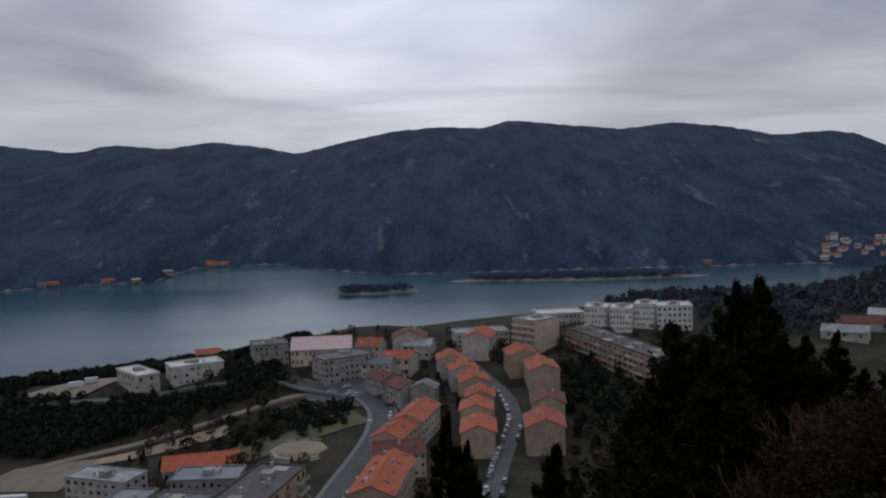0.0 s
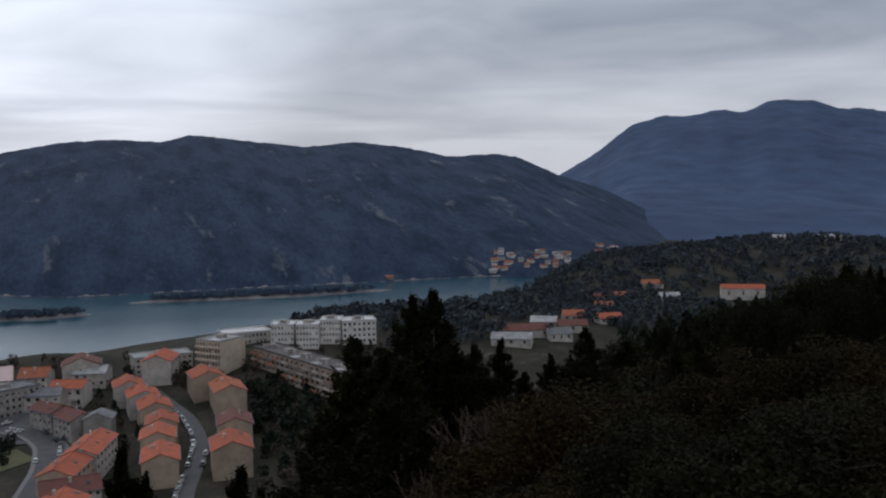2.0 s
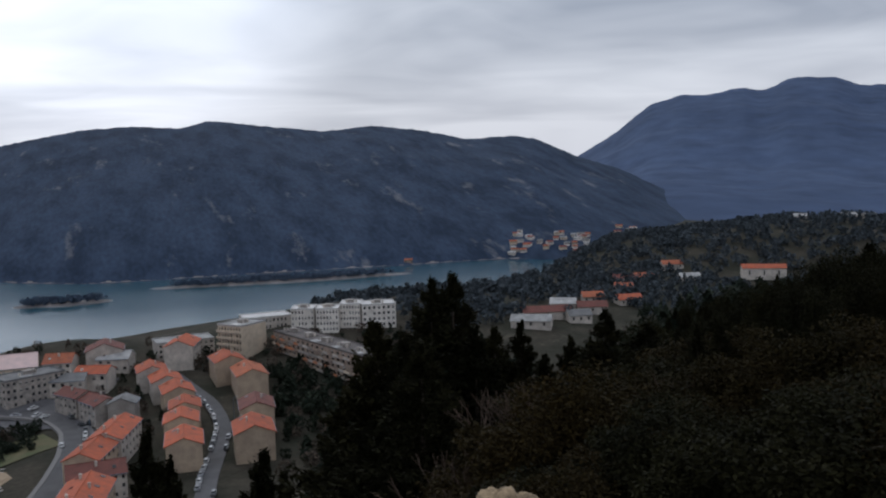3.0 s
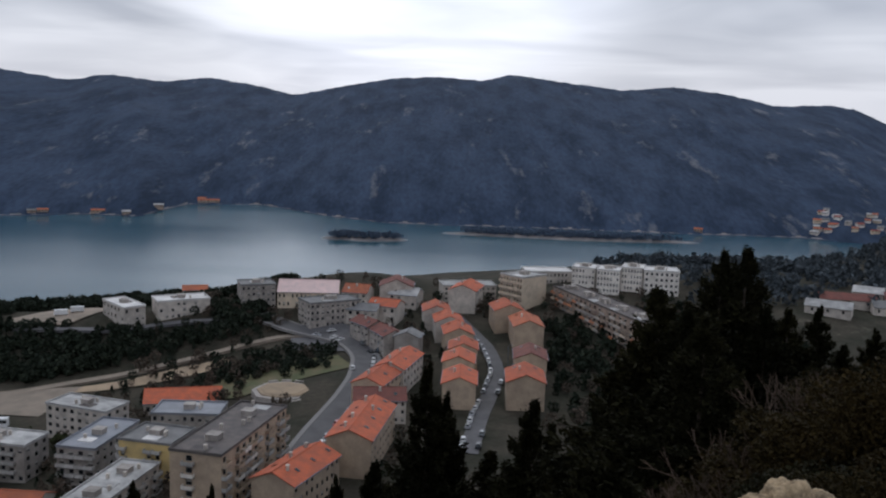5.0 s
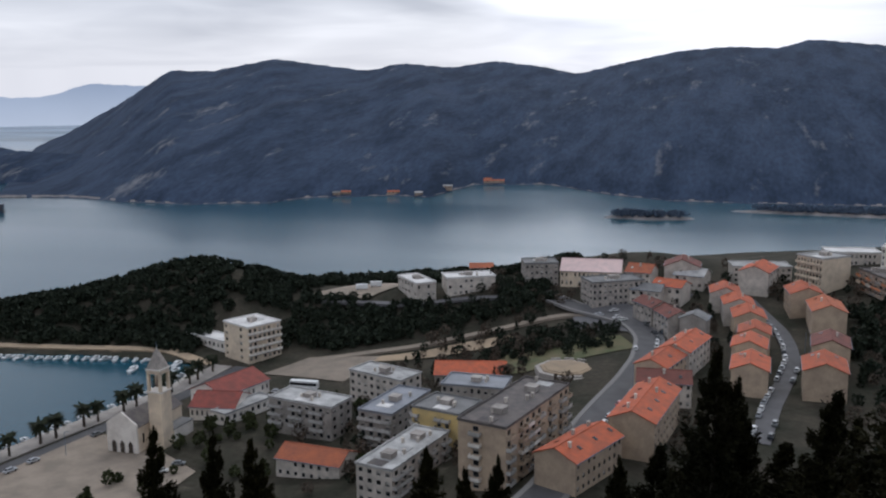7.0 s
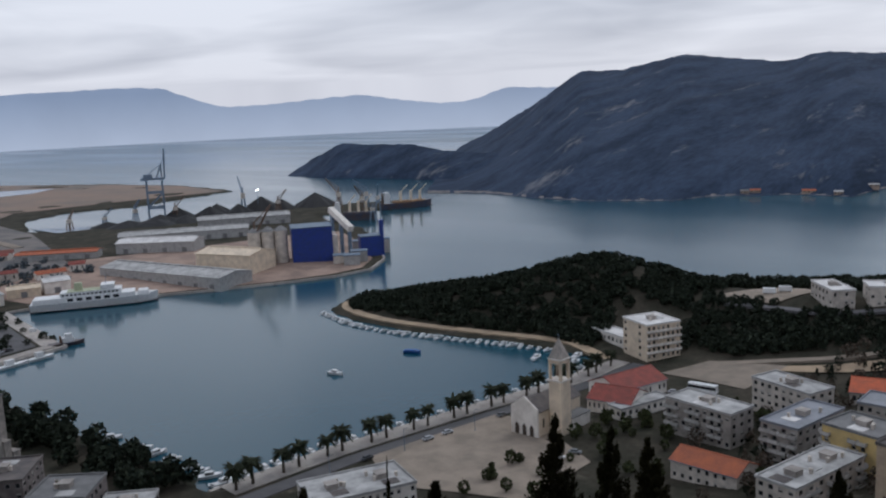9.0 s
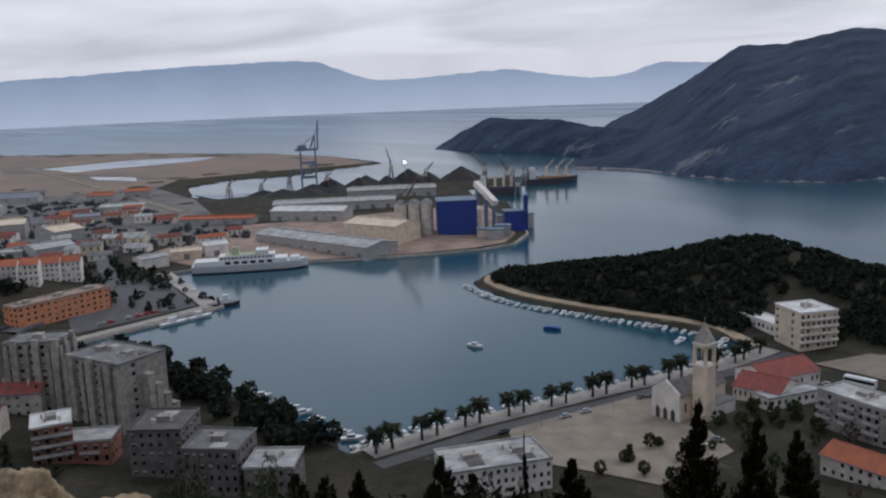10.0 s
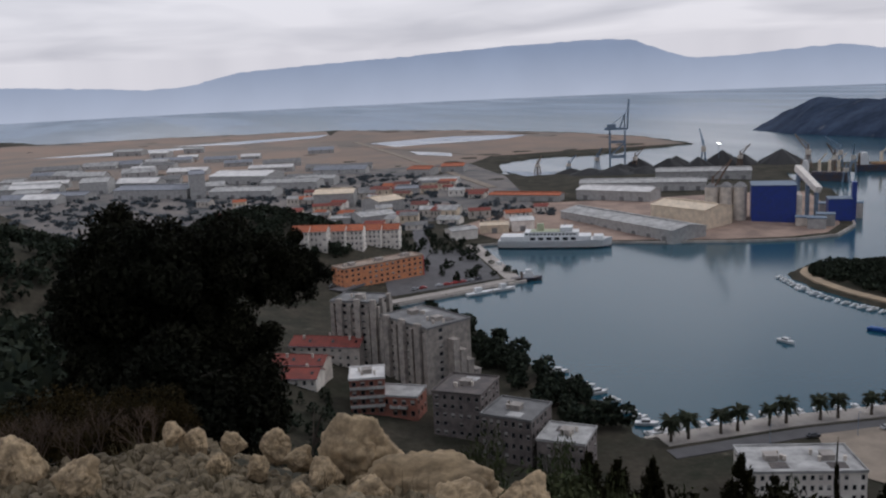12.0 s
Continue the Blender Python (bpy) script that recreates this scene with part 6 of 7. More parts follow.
wood("woods", scatter(1100, hill_slope, (10, 5, 300, 290), 4, 8, 0.30, 3), "dark wooded shoulder of the hill", M_WOOD, 150, 0.75, 0.6)
wood("woods", scatter(700, steep_slope, (-150, 10, 120, 215), 3, 5.5, 0.36, 4), "dark trees on the steep slope above the town", M_WOOD, 130, 0.5, 0.65)
wood("woods", scatter(1700, lambda x, y: 40 < math.hypot(x, y) and ((-470 < x < -190 and -140 < y < 35) or (-660 < x < -520 and 10 < y < 130)) and ground_z(x, y) > 12, (-660, -140, -190, 130), 5, 8, 0.52, 6), "dark wooded hills behind the west quay", M_WOOD, 50, 0.3)
wood("woods", scatter(110, lambda x, y: 2 < float(inland(np.array([x]), np.array([y]))[0]) < 22, (-405, 95, -240, 148), 5, 9, 0.4, 8), "trees along the near harbour shore", M_WOOD, 120, 0.2)
wood("woods", scatter(3200, lambda x, y: float(inland(np.array([x]), np.array([y]))[0]) > 8 and x > 110 + max(0, 480 - y) * 0.2 and not (200 < x < 260 and 425 < y < 455) and not (395 < x < 450 and 515 < y < 560), (110, 420, 760, 1020), 5, 9, 0.5, 9), "woods and gardens beyond the town, paled with painted haze", M_FARWOOD, 44, 0.3)


def in_town(x, y):
    if not (-130 < x < 120 and 215 < y < 460):
        return False
    return float(min(math.hypot(x - px_, y - py_) for px_, py_ in TOWN)) > 11 and not (-46 < x < -14 and y < 395) and not (8 < x < 32 and y < 410) and not (-68 < x < -36 and 300 < y < 336) and not (-65 < x < -25 and 365 < y < 400)


TOWN = [(o.location.x, o.location.y) for o in bpy.data.objects if o.name.split(".")[0] in ("apartment_block", "house", "church")]
wood("woods", scatter(420, in_town, (-130, 215, 120, 460), 3, 7, 0.42, 12), "bare brown trees between the houses", M_BARE, 110, 0.15, 0.6)
wood("woods", scatter(260, in_town, (-130, 215, 120, 460), 3, 6.5, 0.4, 18), "dull green garden trees between the houses", M_WOOD, 90, 0.3, 0.8)
wood("woods", scatter(150, lambda x, y: x < -40 and y > 340 + (x + 88) * 0.1, (-92, 338, -40, 374), 2.5, 4.5, 0.5, 19), "dark scrub inside the bend of the road", M_WOOD, 80, 0.1, 0.8)
wood("woods", scatter(60, lambda x, y: float(min(math.hypot(x - px_, y - py_) for px_, py_ in TOWN)) > 9, (-170, 180, -100, 300), 3, 6, 0.42, 13), "dull green garden trees behind the church", M_LEAF, 110, 0.15)
wood("woods", scatter(90, lambda x, y: True, (-620, 150, -470, 215), 3, 6, 0.5, 14), "trees along the harbour road", M_WOOD, 60, 0.1)
wood("woods", scatter(750, lambda x, y: True, (-1060, -120, -640, 320), 2, 4.2, 1.1, 15), "haze-tinted hedges and trees between far sheds", M_FARWOOD, 40, 0.1)

wood("woods", scatter(560, lambda x, y: float(min(math.hypot(x - px_, y - py_) for px_, py_ in TOWN)) > 12 and not (x < 62 and y > 395), (46, 210, 150, 410), 4, 8, 0.4, 16), "dark trees below the apartment slab", M_WOOD, 80, 0.5)



def near_slope(x, y):
    yaw, r = math.degrees(math.atan2(-x, y)), math.hypot(x, y)
    return 66 < yaw < 116 and 24 < r < 300 and ground_z(x, y) > 6 and float(min(math.hypot(x - px_, y - py_) for px_, py_ in TOWN)) > 13 and ground_z(x, y) + 7 < EYE - r * 0.2


wood("woods", scatter(650, near_slope, (-300, -110, -10, 115), 3.5, 6, 0.42, 21), "dark trees on the slope above the west quay", M_WOOD, 90, 0.2, 0.8)


# low islet and spit in the bay
def island(name, x, y, L, W, H, rot, label):
    g = []
    n, m = 60, 16
    U, V_ = np.meshgrid(np.linspace(-1.02, 1.02, n), np.linspace(-1.02, 1.02, m), indexing="ij")
    r2 = np.clip(1 - U ** 2 - V_ ** 2, -1, 1)
    Z = np.where(r2 > 0, np.sqrt(np.maximum(r2, 0)) * H, r2 * 8) + 0.12 * H * crinkle(U * L, V_ * W, 9.0) * (r2 > 0)
    c, s = math.cos(radians(rot)), math.sin(radians(rot))
    wob = 1 + 0.15 * np.sin(5 * U + 1)
    X, Y = U * L / 2, V_ * W / 2 * wob
    tagged(new(name, sheet(name, x + X * c - Y * s, y + X * s + Y * c, Z - 0.3, M_SHORE)), label, "island", kind="structure")
    r = random.Random(4)
    out = []
    while len(out) < L * 1.6:
        u, v = r.uniform(-0.88, 0.88), r.uniform(-0.75, 0.75)
        if u * u + v * v < 0.7:
            px_, py_ = u * L / 2, v * W / 2
            out.append((x + px_ * c - py_ * s, y + px_ * s + py_ * c, H * 0.5, r.uniform(4, 7), r.uniform(2, 3)))
    wood("woods", out, "low haze-tinted trees on the " + name, M_BAYWOOD, 40, 0.1)


M_SHORE = mat("pale_shore_stones", (0.26, 0.23, 0.225), 0.95, other=(0.13, 0.125, 0.13), scale=0.1, bump_scale=1.0)
island("islet", -67, 864, 84, 32, 2.6, 2, "small wooded islet with a pale stony rim")
island("spit", 140, 925, 270, 36, 2.4, -3, "long low wooded spit with a pale stony shore")


# pale stony strip along the far shore, and houses near it
def shore_strip(name, pairs, label):
    g = Shape()
    yaws = np.linspace(pairs[0][0], pairs[-1][0], 240)
    sy, sd = np.array(pairs).T
    d = np.interp(-yaws, -sy, sd)
    for i in range(len(yaws) - 1):
        if i % 17 == 5:
            continue
        w0 = 3.0 + 2.0 * math.sin(i * 1.7) + 1.5 * math.sin(i * 0.37)
        a, b = place(yaws[i], d[i] - 2.0), place(yaws[i + 1], d[i + 1] - 2.0)
        c, e = place(yaws[i + 1], d[i + 1] + w0 + 3), place(yaws[i], d[i] + w0 + 3)
        g.quad((*a, -0.5), (*b, -0.5), (*b, 0.7), (*a, 0.7))
        g.quad((*a, 0.7), (*b, 0.7), (*c, 2.6), (*e, 2.6))
    tagged(new(name, g.mesh(name, M_SHORE)), label, "shore", kind="structure")


shore_strip("shore", [p for p in SHORE if p[0] > -26], "pale stony shoreline across the bay")
from mathutils.bvhtree import BVHTree
hob = bpy.data.objects["hills_across_bay"]
HILLS = BVHTree.FromPolygons([v.co for v in hob.data.vertices], [p.vertices for p in hob.data.polygons])


def hills_z(x, y):
    hit = HILLS.ray_cast(Vector((x, y, 900)), Vector((0, 0, -1)))
    return hit[0].z if hit[0] else 1.5


def small_house(x, y, z, rot, L, W, H, wall, roof, label="small house under a tiled roof across the water", group="houses across the water"):
    root = thing("house", label, "house", pose(x, y, z, 0, 0, rot), group)
    rise = W * 0.22
    g = Shape().box(-L / 2, -W / 2, -2.5, L / 2, W / 2, H)
    for s in (-1, 1):
        g.tri((s * L / 2, -W / 2, H), (s * L / 2, W / 2, H), (s * L / 2, 0, H + rise))
    part("wall", g, wall, root)
    r = Shape()
    for s in (-1, 1):
        top = [(-L / 2 - 0.4, 0, H + rise + 0.2), (L / 2 + 0.4, 0, H + rise + 0.2), (L / 2 + 0.4, s * (W / 2 + 0.5), H), (-L / 2 - 0.4, s * (W / 2 + 0.5), H)]
        r.quad(*top)
        r.quad(*[(p[0], p[1], p[2] - 0.2) for p in top[::-1]])
    part("roof", r, roof, root)
    for i in range(3):
        part("window", Shape().box(-L / 2 + L * (i + 0.5) / 3 - 0.5, -W / 2 - 0.05, H * 0.4, -L / 2 + L * (i + 0.5) / 3 + 0.5, -W / 2 - 0.004, H * 0.8), M_GLASS, root)


vr = random.Random(31)
for i in range(50):
    yaw = vr.uniform(-33.4, -29.6) if i % 3 == 0 else vr.uniform(-28.0, -23.0)
    up_ = vr.random()
    dist = (1075 if yaw > -29 else 1130) + up_ * (70 if yaw > -29 else 90)
    x, y = (float(c) for c in place(yaw, dist))
    small_house(x, y, hills_z(x, y), yaw + vr.uniform(-25, 25), vr.uniform(5, 9), vr.uniform(5, 6.5), vr.uniform(2.0, 3.4), vr.choice((M_WHITE, M_WHITE, M_PALE, M_CREAM)), vr.choice((M_TILE2, M_TILERED, M_TILE2, M_ROOFPALE, M_ROOFGREY)),
                "village house under a red roof across the inlet", "village across the inlet")
for yaw, back, L, roof in ((14.1, 5, 27, M_TILE2), (14.5, 9, 10, M_TILE2), (17.2, 10, 17, M_ROOFPALE), (20.5, 4, 14, M_TILE2), (18.9, 4, 9, M_ROOFPALE), (23.5, 6, 11, M_TILE2), (24.1, 5, 9, M_ROOFGREY), (-16.4, 6, 9, M_TILE2)):
    d = float(np.interp(-yaw, -np.array(SHORE)[:, 0], np.array(SHORE)[:, 1])) + back
    x, y = (float(c) for c in place(yaw, d))
    small_house(x, y, hills_z(x, y) - 1.4, yaw, L, 6, 3.0, M_LOGGIA, roof)
# scattered houses on the eastern slopes
for i, (x, y, L, roof) in enumerate(((424, 538, 30, M_TILE), (388, 600, 16, M_TILE2), (349, 577, 14, M_TILE2), (335, 578, 18, M_TILEDARK), (233, 439, 16, M_TILEDARK), (201, 430, 26, M_TILEDARK), (221, 449, 14, M_ROOFPALE), (372, 553, 14, M_ROOFPALE), (215, 420, 12, M_ROOFGREY), (185, 412, 20, M_ROOFPALE),
                                      (250, 470, 12, M_TILE2), (268, 460, 14, M_TILE), (300, 520, 12, M_TILE2), (640, 690, 14, M_ROOFPALE), (675, 700, 12, M_ROOFPALE), (610, 720, 12, M_ROOFPALE))):
    small_house(x, y, ground_z(x, y), -30 + 10 * (i % 3), L, 11, 8 if i == 0 else 3.8, M_PALE, roof, "white house under a tiled roof among trees", "houses on the eastern slope")


pr = random.Random(57)
for i in range(70):
    x, y = pr.uniform(-900, -620), pr.uniform(60, 330)
    if -640 < x and y > 200 or ground_z(x, y) > 8:
        continue
    small_house(x, y, ground_z(x, y), pr.uniform(40, 80), pr.uniform(9, 22), pr.uniform(8, 11), pr.uniform(3.5, 7), pr.choice((M_PALE, M_CREAM, M_WHITE)), pr.choice((M_TILE2, M_TILERED, M_ROOFPALE, M_ROOFGREY, M_TILEDARK)),
                "low building on the built-up harbour plain", "buildings on the harbour plain")
for i in range(34):
    x, y = pr.uniform(-1560, -1000), pr.uniform(-150, 330)
    small_house(x, y, ground_z(x, y), pr.uniform(55, 80), pr.uniform(30, 70), pr.uniform(14, 24), pr.uniform(5, 8), M_SHED, pr.choice((M_ROOFPALE, M_ROOFBRIGHT, M_ROOFBLUE, M_ROOFGREY)),
                "long low industrial hall far out on the plain", "halls on the plain")


# ---- palms along the promenade ----
def palm_meshes(seed):
    r = random.Random(seed)
    t = Shape()
    last = Vector((0, 0, -0.3))
    for i in range(5):
        nxt = Vector((0.05 * math.sin(i + seed), 0.05 * math.cos(i), (i + 1) * 0.95))
        t.tube(last, nxt, 0.38 - 0.03 * i, 0.33 - 0.03 * i, 8)
        last = nxt
    g = Shape()
    for i in range(84):
        a, lift = r.uniform(0, 6.283), r.uniform(-0.5, 1.1)
        L = r.uniform(1.9, 2.7)
        prev = None
        for k in range(6):
            u = k / 5
            p = last + Vector((math.cos(a) * L * u, math.sin(a) * L * u, lift * L * u * 0.9 - 1.5 * u * u))
            w = 0.30 * math.sin(math.pi * min(1, u * 0.9 + 0.1)) + 0.03
            n = Vector((-math.sin(a), math.cos(a), 0)) * w
            row = (p - n - Vector((0, 0, w * 0.6)), p, p + n - Vector((0, 0, w * 0.6)))
            if prev:
                g.quad(prev[0], prev[1], row[1], row[0])
                g.quad(prev[1], prev[2], row[2], row[1])
            prev = row
    return t.mesh("trunk", M_BARK), g.mesh("crown", M_PALM)


PALMS = [palm_meshes(s) for s in (1, 2, 3)]
ys = [147 + (i // 2) * 17.4 + (i % 2) * 6.0 for i in range(21)]
spots = [(float(np.interp(y, [142, 188, 297, 332], [-227.5, -224.5, -202.5, -203.0])), y) for y in ys]
for i, (x, y) in enumerate(spots):
    root = thing("palm_tree", "stout palm with a dense dark crown on the promenade", "palm tree", pose(x, y, ground_z(x, y) + 0.1, 0, 0, 67 * i), "palms along the promenade")
    s = Matrix.Scale(RNG.uniform(1.3, 1.6), 4)
    part("trunk", PALMS[i % 3][0], None, root, m=s)
    part("crown", PALMS[i % 3][1], None, root, m=s)


# ---- boats ----
def hull(L, W, H, bow=0.35, n=9, deck=True):
    g = Shape()
    rows = []
    for i in range(n):
        u = i / (n - 1)
        w = W / 2 * (1 - max(0, (u - (1 - bow)) / bow) ** 2.0) * (0.82 + 0.18 * min(1, u * 3))
        x, sheer = -L / 2 + L * u, H * (1 + 0.25 * max(0, u - 0.5) ** 2 * 4)
        rows.append([(x - 0.05 * L * max(0, u - 0.7), -w * 0.55, -0.35 * H), (x, -w, sheer), (x, w, sheer), (x - 0.05 * L * max(0, u - 0.7), w * 0.55, -0.35 * H)])
    for a, b in zip(rows, rows[1:]):
        g.quad(a[0], b[0], b[1], a[1])
        g.quad(a[2], b[2], b[3], a[3])
        if deck:
            g.quad(a[1], b[1], b[2], a[2])
    g.quad(*rows[0])
    return g


def boat_mesh(L):
    return hull(L, L * 0.36, L * 0.12).mesh("hull", M_HULLWHITE), Shape().box(-L * 0.22, -L * 0.12, L * 0.11, L * 0.15, L * 0.12, L * 0.25, taper=L * 0.02).mesh("cabin", M_HULLWHITE), Shape().box(-L * 0.2, -L * 0.125, L * 0.165, L * 0.14, L * 0.125, L * 0.215).mesh("cabin_window", M_GLASS)


BOATS = [boat_mesh(L) for L in (5.0, 6.5, 8.0)]


def boat(x, y, rot, k, label="small white motor boat moored at the shore", group="moored boats"):
    root = thing("boat", label, "boat", pose(x, y, 0.12, 0, 0, rot), group)
    h, c, w = BOATS[k]
    part("hull", h, None, root)
    cab = part("cabin", c, None, root)
    part("cabin_window", w, None, cab)


br = random.Random(17)
for i in range(30):
    y = 146 + i * 6.1
    x = np.interp(y, [142, 188, 297, 332], [-234, -231, -209, -212]) - 4.6
    boat(float(x), y + br.uniform(-1, 1), br.choice((0, 180)) + br.uniform(-8, 8), br.choice((0, 0, 1)))
line = [(-236, 336), (-265, 332), (-295, 325), (-329, 319), (-350, 318), (-371, 321), (-399, 329)]
for (ax, ay), (bx, by) in zip(line, line[1:]):
    n = max(2, int(math.hypot(bx - ax, by - ay) / 4.4))
    for i in range(n):
        u = (i + 0.5) / n
        boat(ax + (bx - ax) * u, ay + (by - ay) * u - 3.4, 90 + br.uniform(-25, 25), br.choice((0, 0, 1)))
for x, y, r in ((-246, 150, 60), (-252, 150.5, 80), (-258, 150, 70), (-270, 151, 40), (-279, 150, 90), (-287, 149, 75), (-238, 150, 90), (-241, 157, 95), (-307, 148, 60), (-240, 318, 100), (-232, 325, 100), (-226, 330, 95), (-222, 322, 80), (-218, 315, 10)):
    boat(x, y, r, br.choice((1, 2)))
boat(-299.2, 249.4, 15, 2, "white cabin boat anchored in the harbour", "anchored boats")
bb = thing("barge", "low bright blue work barge", "boat", pose(-294.7, 293.4, 0.1, 0, 0, 25))
part("hull", hull(8.5, 3.2, 1.1, 0.15), M_HULLBLUE, bb)
part("coaming", Shape().box(-3.2, -1.2, 1.05, 2.2, 1.2, 1.6), M_HULLBLUE, bb)
tg = thing("tug", "dark tug moored at the pier head", "boat", pose(-460.5, 203.5, 0.1, 0, 0, 75))
part("hull", hull(18, 6, 1.8), M_HULLDARK, tg)
part("deckhouse", Shape().box(-2, -1.8, 1.8, 3.5, 1.8, 4.2).box(-0.5, -1.4, 4.2, 2.8, 1.4, 6.2), M_HULLWHITE, tg)
part("funnel", Shape().tube((-2.8, 0, 1.8), (-3.0, 0, 5.4), 0.7, 0.6, 10), M_RUST, tg)
for x, y, L in ((-447, 168, 16), (-449, 183, 14), (-500, 206.5, 12)):
    b = thing("fishing_boat", "white fishing boat alongside the pier", "boat", pose(x + 4.5 if y < 200 else x, y - (3 if y > 200 else 0), 0.1, 0, 0, 98 if y < 200 else 8), "fishing boats at the pier")
    part("hull", hull(L, 4, 1.3), M_HULLWHITE, b)
    part("wheelhouse", Shape().box(-L * 0.2, -1.2, 1.3, L * 0.05, 1.2, 3.8), M_HULLWHITE, b)
    part("mast", Shape().tube((L * 0.15, 0, 1.2), (L * 0.15, 0, 6.5), 0.08, 0.05, 6), M_STEEL, b)

# ferry at its berth
fe = thing("ferry", "white car ferry moored at the quay", "ferry", pose(-544, 262, 0.0, 0, 0, 59.5))
part("hull", hull(76, 15, 5.2, 0.22, 14), M_HULLWHITE, fe)
part("car_deck", Shape().box(-36, -7.0, 5.0, 24, 7.0, 8.2), M_HULLWHITE, fe)
part("superstructure", Shape().box(-20, -6.4, 8.204, 16, 6.4, 11.0), M_HULLWHITE, fe)
part("upper_deck", Shape().box(-16, -5.6, 11.0, 8, 5.6, 11.3), M_GREENPAINT, fe)
part("bridge", Shape().box(4, -6.0, 11.304, 12, 6.0, 14.0), M_HULLWHITE, fe)
part("bridge_window", Shape().box(3.9, -5.6, 12.3, 12.1, 5.6, 13.4), M_GLASS, fe)
part("funnel", Shape().box(-12, -2.2, 11.304, -7, 2.2, 16.0, taper=0.4), M_GREENPAINT, fe)
part("mast", Shape().tube((7, 0, 14), (7, 0, 20), 0.2, 0.1, 6), M_STEEL, fe)
part("bow_visor", Shape().box(25, -6, 5.2, 33, 6, 8.0, taper=1.2), M_HULLWHITE, fe)
for i in range(6):
    u = -16 + i * 5.4
    part("window", Shape().box(u, -7.08, 5.7, u + 3.4, -7.004, 7.6), M_GLASS, fe)
for i in range(14):
    u = -19 + i * 2.45
    part("window", Shape().box(u, -6.46, 9.1, u + 1.4, -6.404, 10.2), M_GLASS, fe)
part("waterline_band", hull(76.2, 15.1, 0.9, 0.22, 14, deck=False), M_HULLDARK, fe)


def cargo_ship(x, y, rot, L, deck, label):
    s = thing("cargo_ship", label, "ship", pose(x, y, 0, 0, 0, rot))
    part("hull", hull(L, L * 0.16, 7, 0.2, 12), M_HULLDARK, s)
    part("hatch_deck", Shape().box(-L * 0.25, -L * 0.055, 7.004, L * 0.36, L * 0.055, 9.0), deck, s)
    part("deckhouse", Shape().box(-L * 0.44, -L * 0.065, 7.0, -L * 0.32, L * 0.065, 16.5).box(-L * 0.42, -L * 0.075, 16.5, -L * 0.34, L * 0.075, 19.5), M_HULLWHITE, s)
    part("funnel", Shape().box(-L * 0.47, -2, 7, -L * 0.445, 2, 19, taper=0.3), M_RUST, s)
    for u in (-0.1, 0.1, 0.28):
        c = part("deck_crane", Shape().box(L * u - 1.2, -1.2, 9.0, L * u + 1.2, 1.2, 20), M_CREAM, s)
        part("jib", Shape().beam((L * u, 0, 19), (L * u + L * 0.14, 0, 27), 0.8), M_CREAM, c)


cargo_ship(-738, 738, 62, 62, M_DECK, "cargo ship with ochre deck at the coal pier")
cargo_ship(-712, 634, 38, 46, M_HULLDARK, "dark cargo ship at the inner berth")


# ---- port plant ----
def box_thing(name, label, category, x, y, z, rot, L, W, H, material, extra=()):
    root = thing(name, label, category, pose(x, y, z, 0, 0, rot))
    part("body", Shape().box(-L / 2, -W / 2, -3, L / 2, W / 2, H), material, root)
    part("roof", Shape().box(-L / 2 - 0.4, -W / 2 - 0.4, H, L / 2 + 0.4, W / 2 + 0.4, H + 0.6), M_STEEL, root)
    for n, a, m in extra:
        part(n, Shape().box(*a), m, root)
    return root


box_thing("silo_hall", "tall bright blue clad terminal hall", "terminal hall", -541, 436, 2, 55, 30, 26, 27, M_BLUEHALL,
          [("rib", (-15.3 + 5 * i, -13.25, 0, -14.9 + 5 * i, -13.004, 26.5), M_BLUEHALL) for i in range(7)] + [("annex", (15.01, -12, -2, 19, 10, 20), M_PALE)])
box_thing("silo_hall", "smaller blue clad terminal hall", "terminal hall", -521, 478, 2, 55, 16, 14, 15, M_BLUEHALL, [("tower", (8.004, -4, -2, 11, 1, 27), M_BLUEHALL)])
for i in range(3):
    for j in range(2):
        s = thing("silo", "round grey concrete silo", "silo", pose(-566 + 5.2 * i + 6 * j, 402 + 8.4 * i - 5 * j, 2), "concrete silos")
        part("drum", Shape().tube((0, 0, -2), (0, 0, 26), 4.7, 4.7, 20), M_PALE, s)
        part("cap", Shape().tube((0, 0, 26), (0, 0, 28.5), 4.9, 1.2, 20), M_ROOFGREY, s)
cv = thing("conveyor", "inclined white conveyor gallery of the terminal", "conveyor", pose(0, 0, 0))
part("gallery", Shape().beam((-556, 470, 37), (-524, 462, 24), 4.5), M_WHITE, cv)
for p, q in (((-554, 469, 1), 36), ((-526, 462, 1), 24), ((-540, 466, 1), 30)):
    part("leg", Shape().beam(p, (p[0], p[1], q), 2.2), M_STEEL, cv)
for i, (x, y, h) in enumerate(((-505, 452, 8), (-512, 440, 6), (-500, 440, 7), (-530, 500, 9), (-548, 492, 7))):
    box_thing("plant_building", "small pale plant building on the terminal", "plant building", x, y, 2, 50, 12, 9, h, M_PALE if i % 2 else M_SHED)


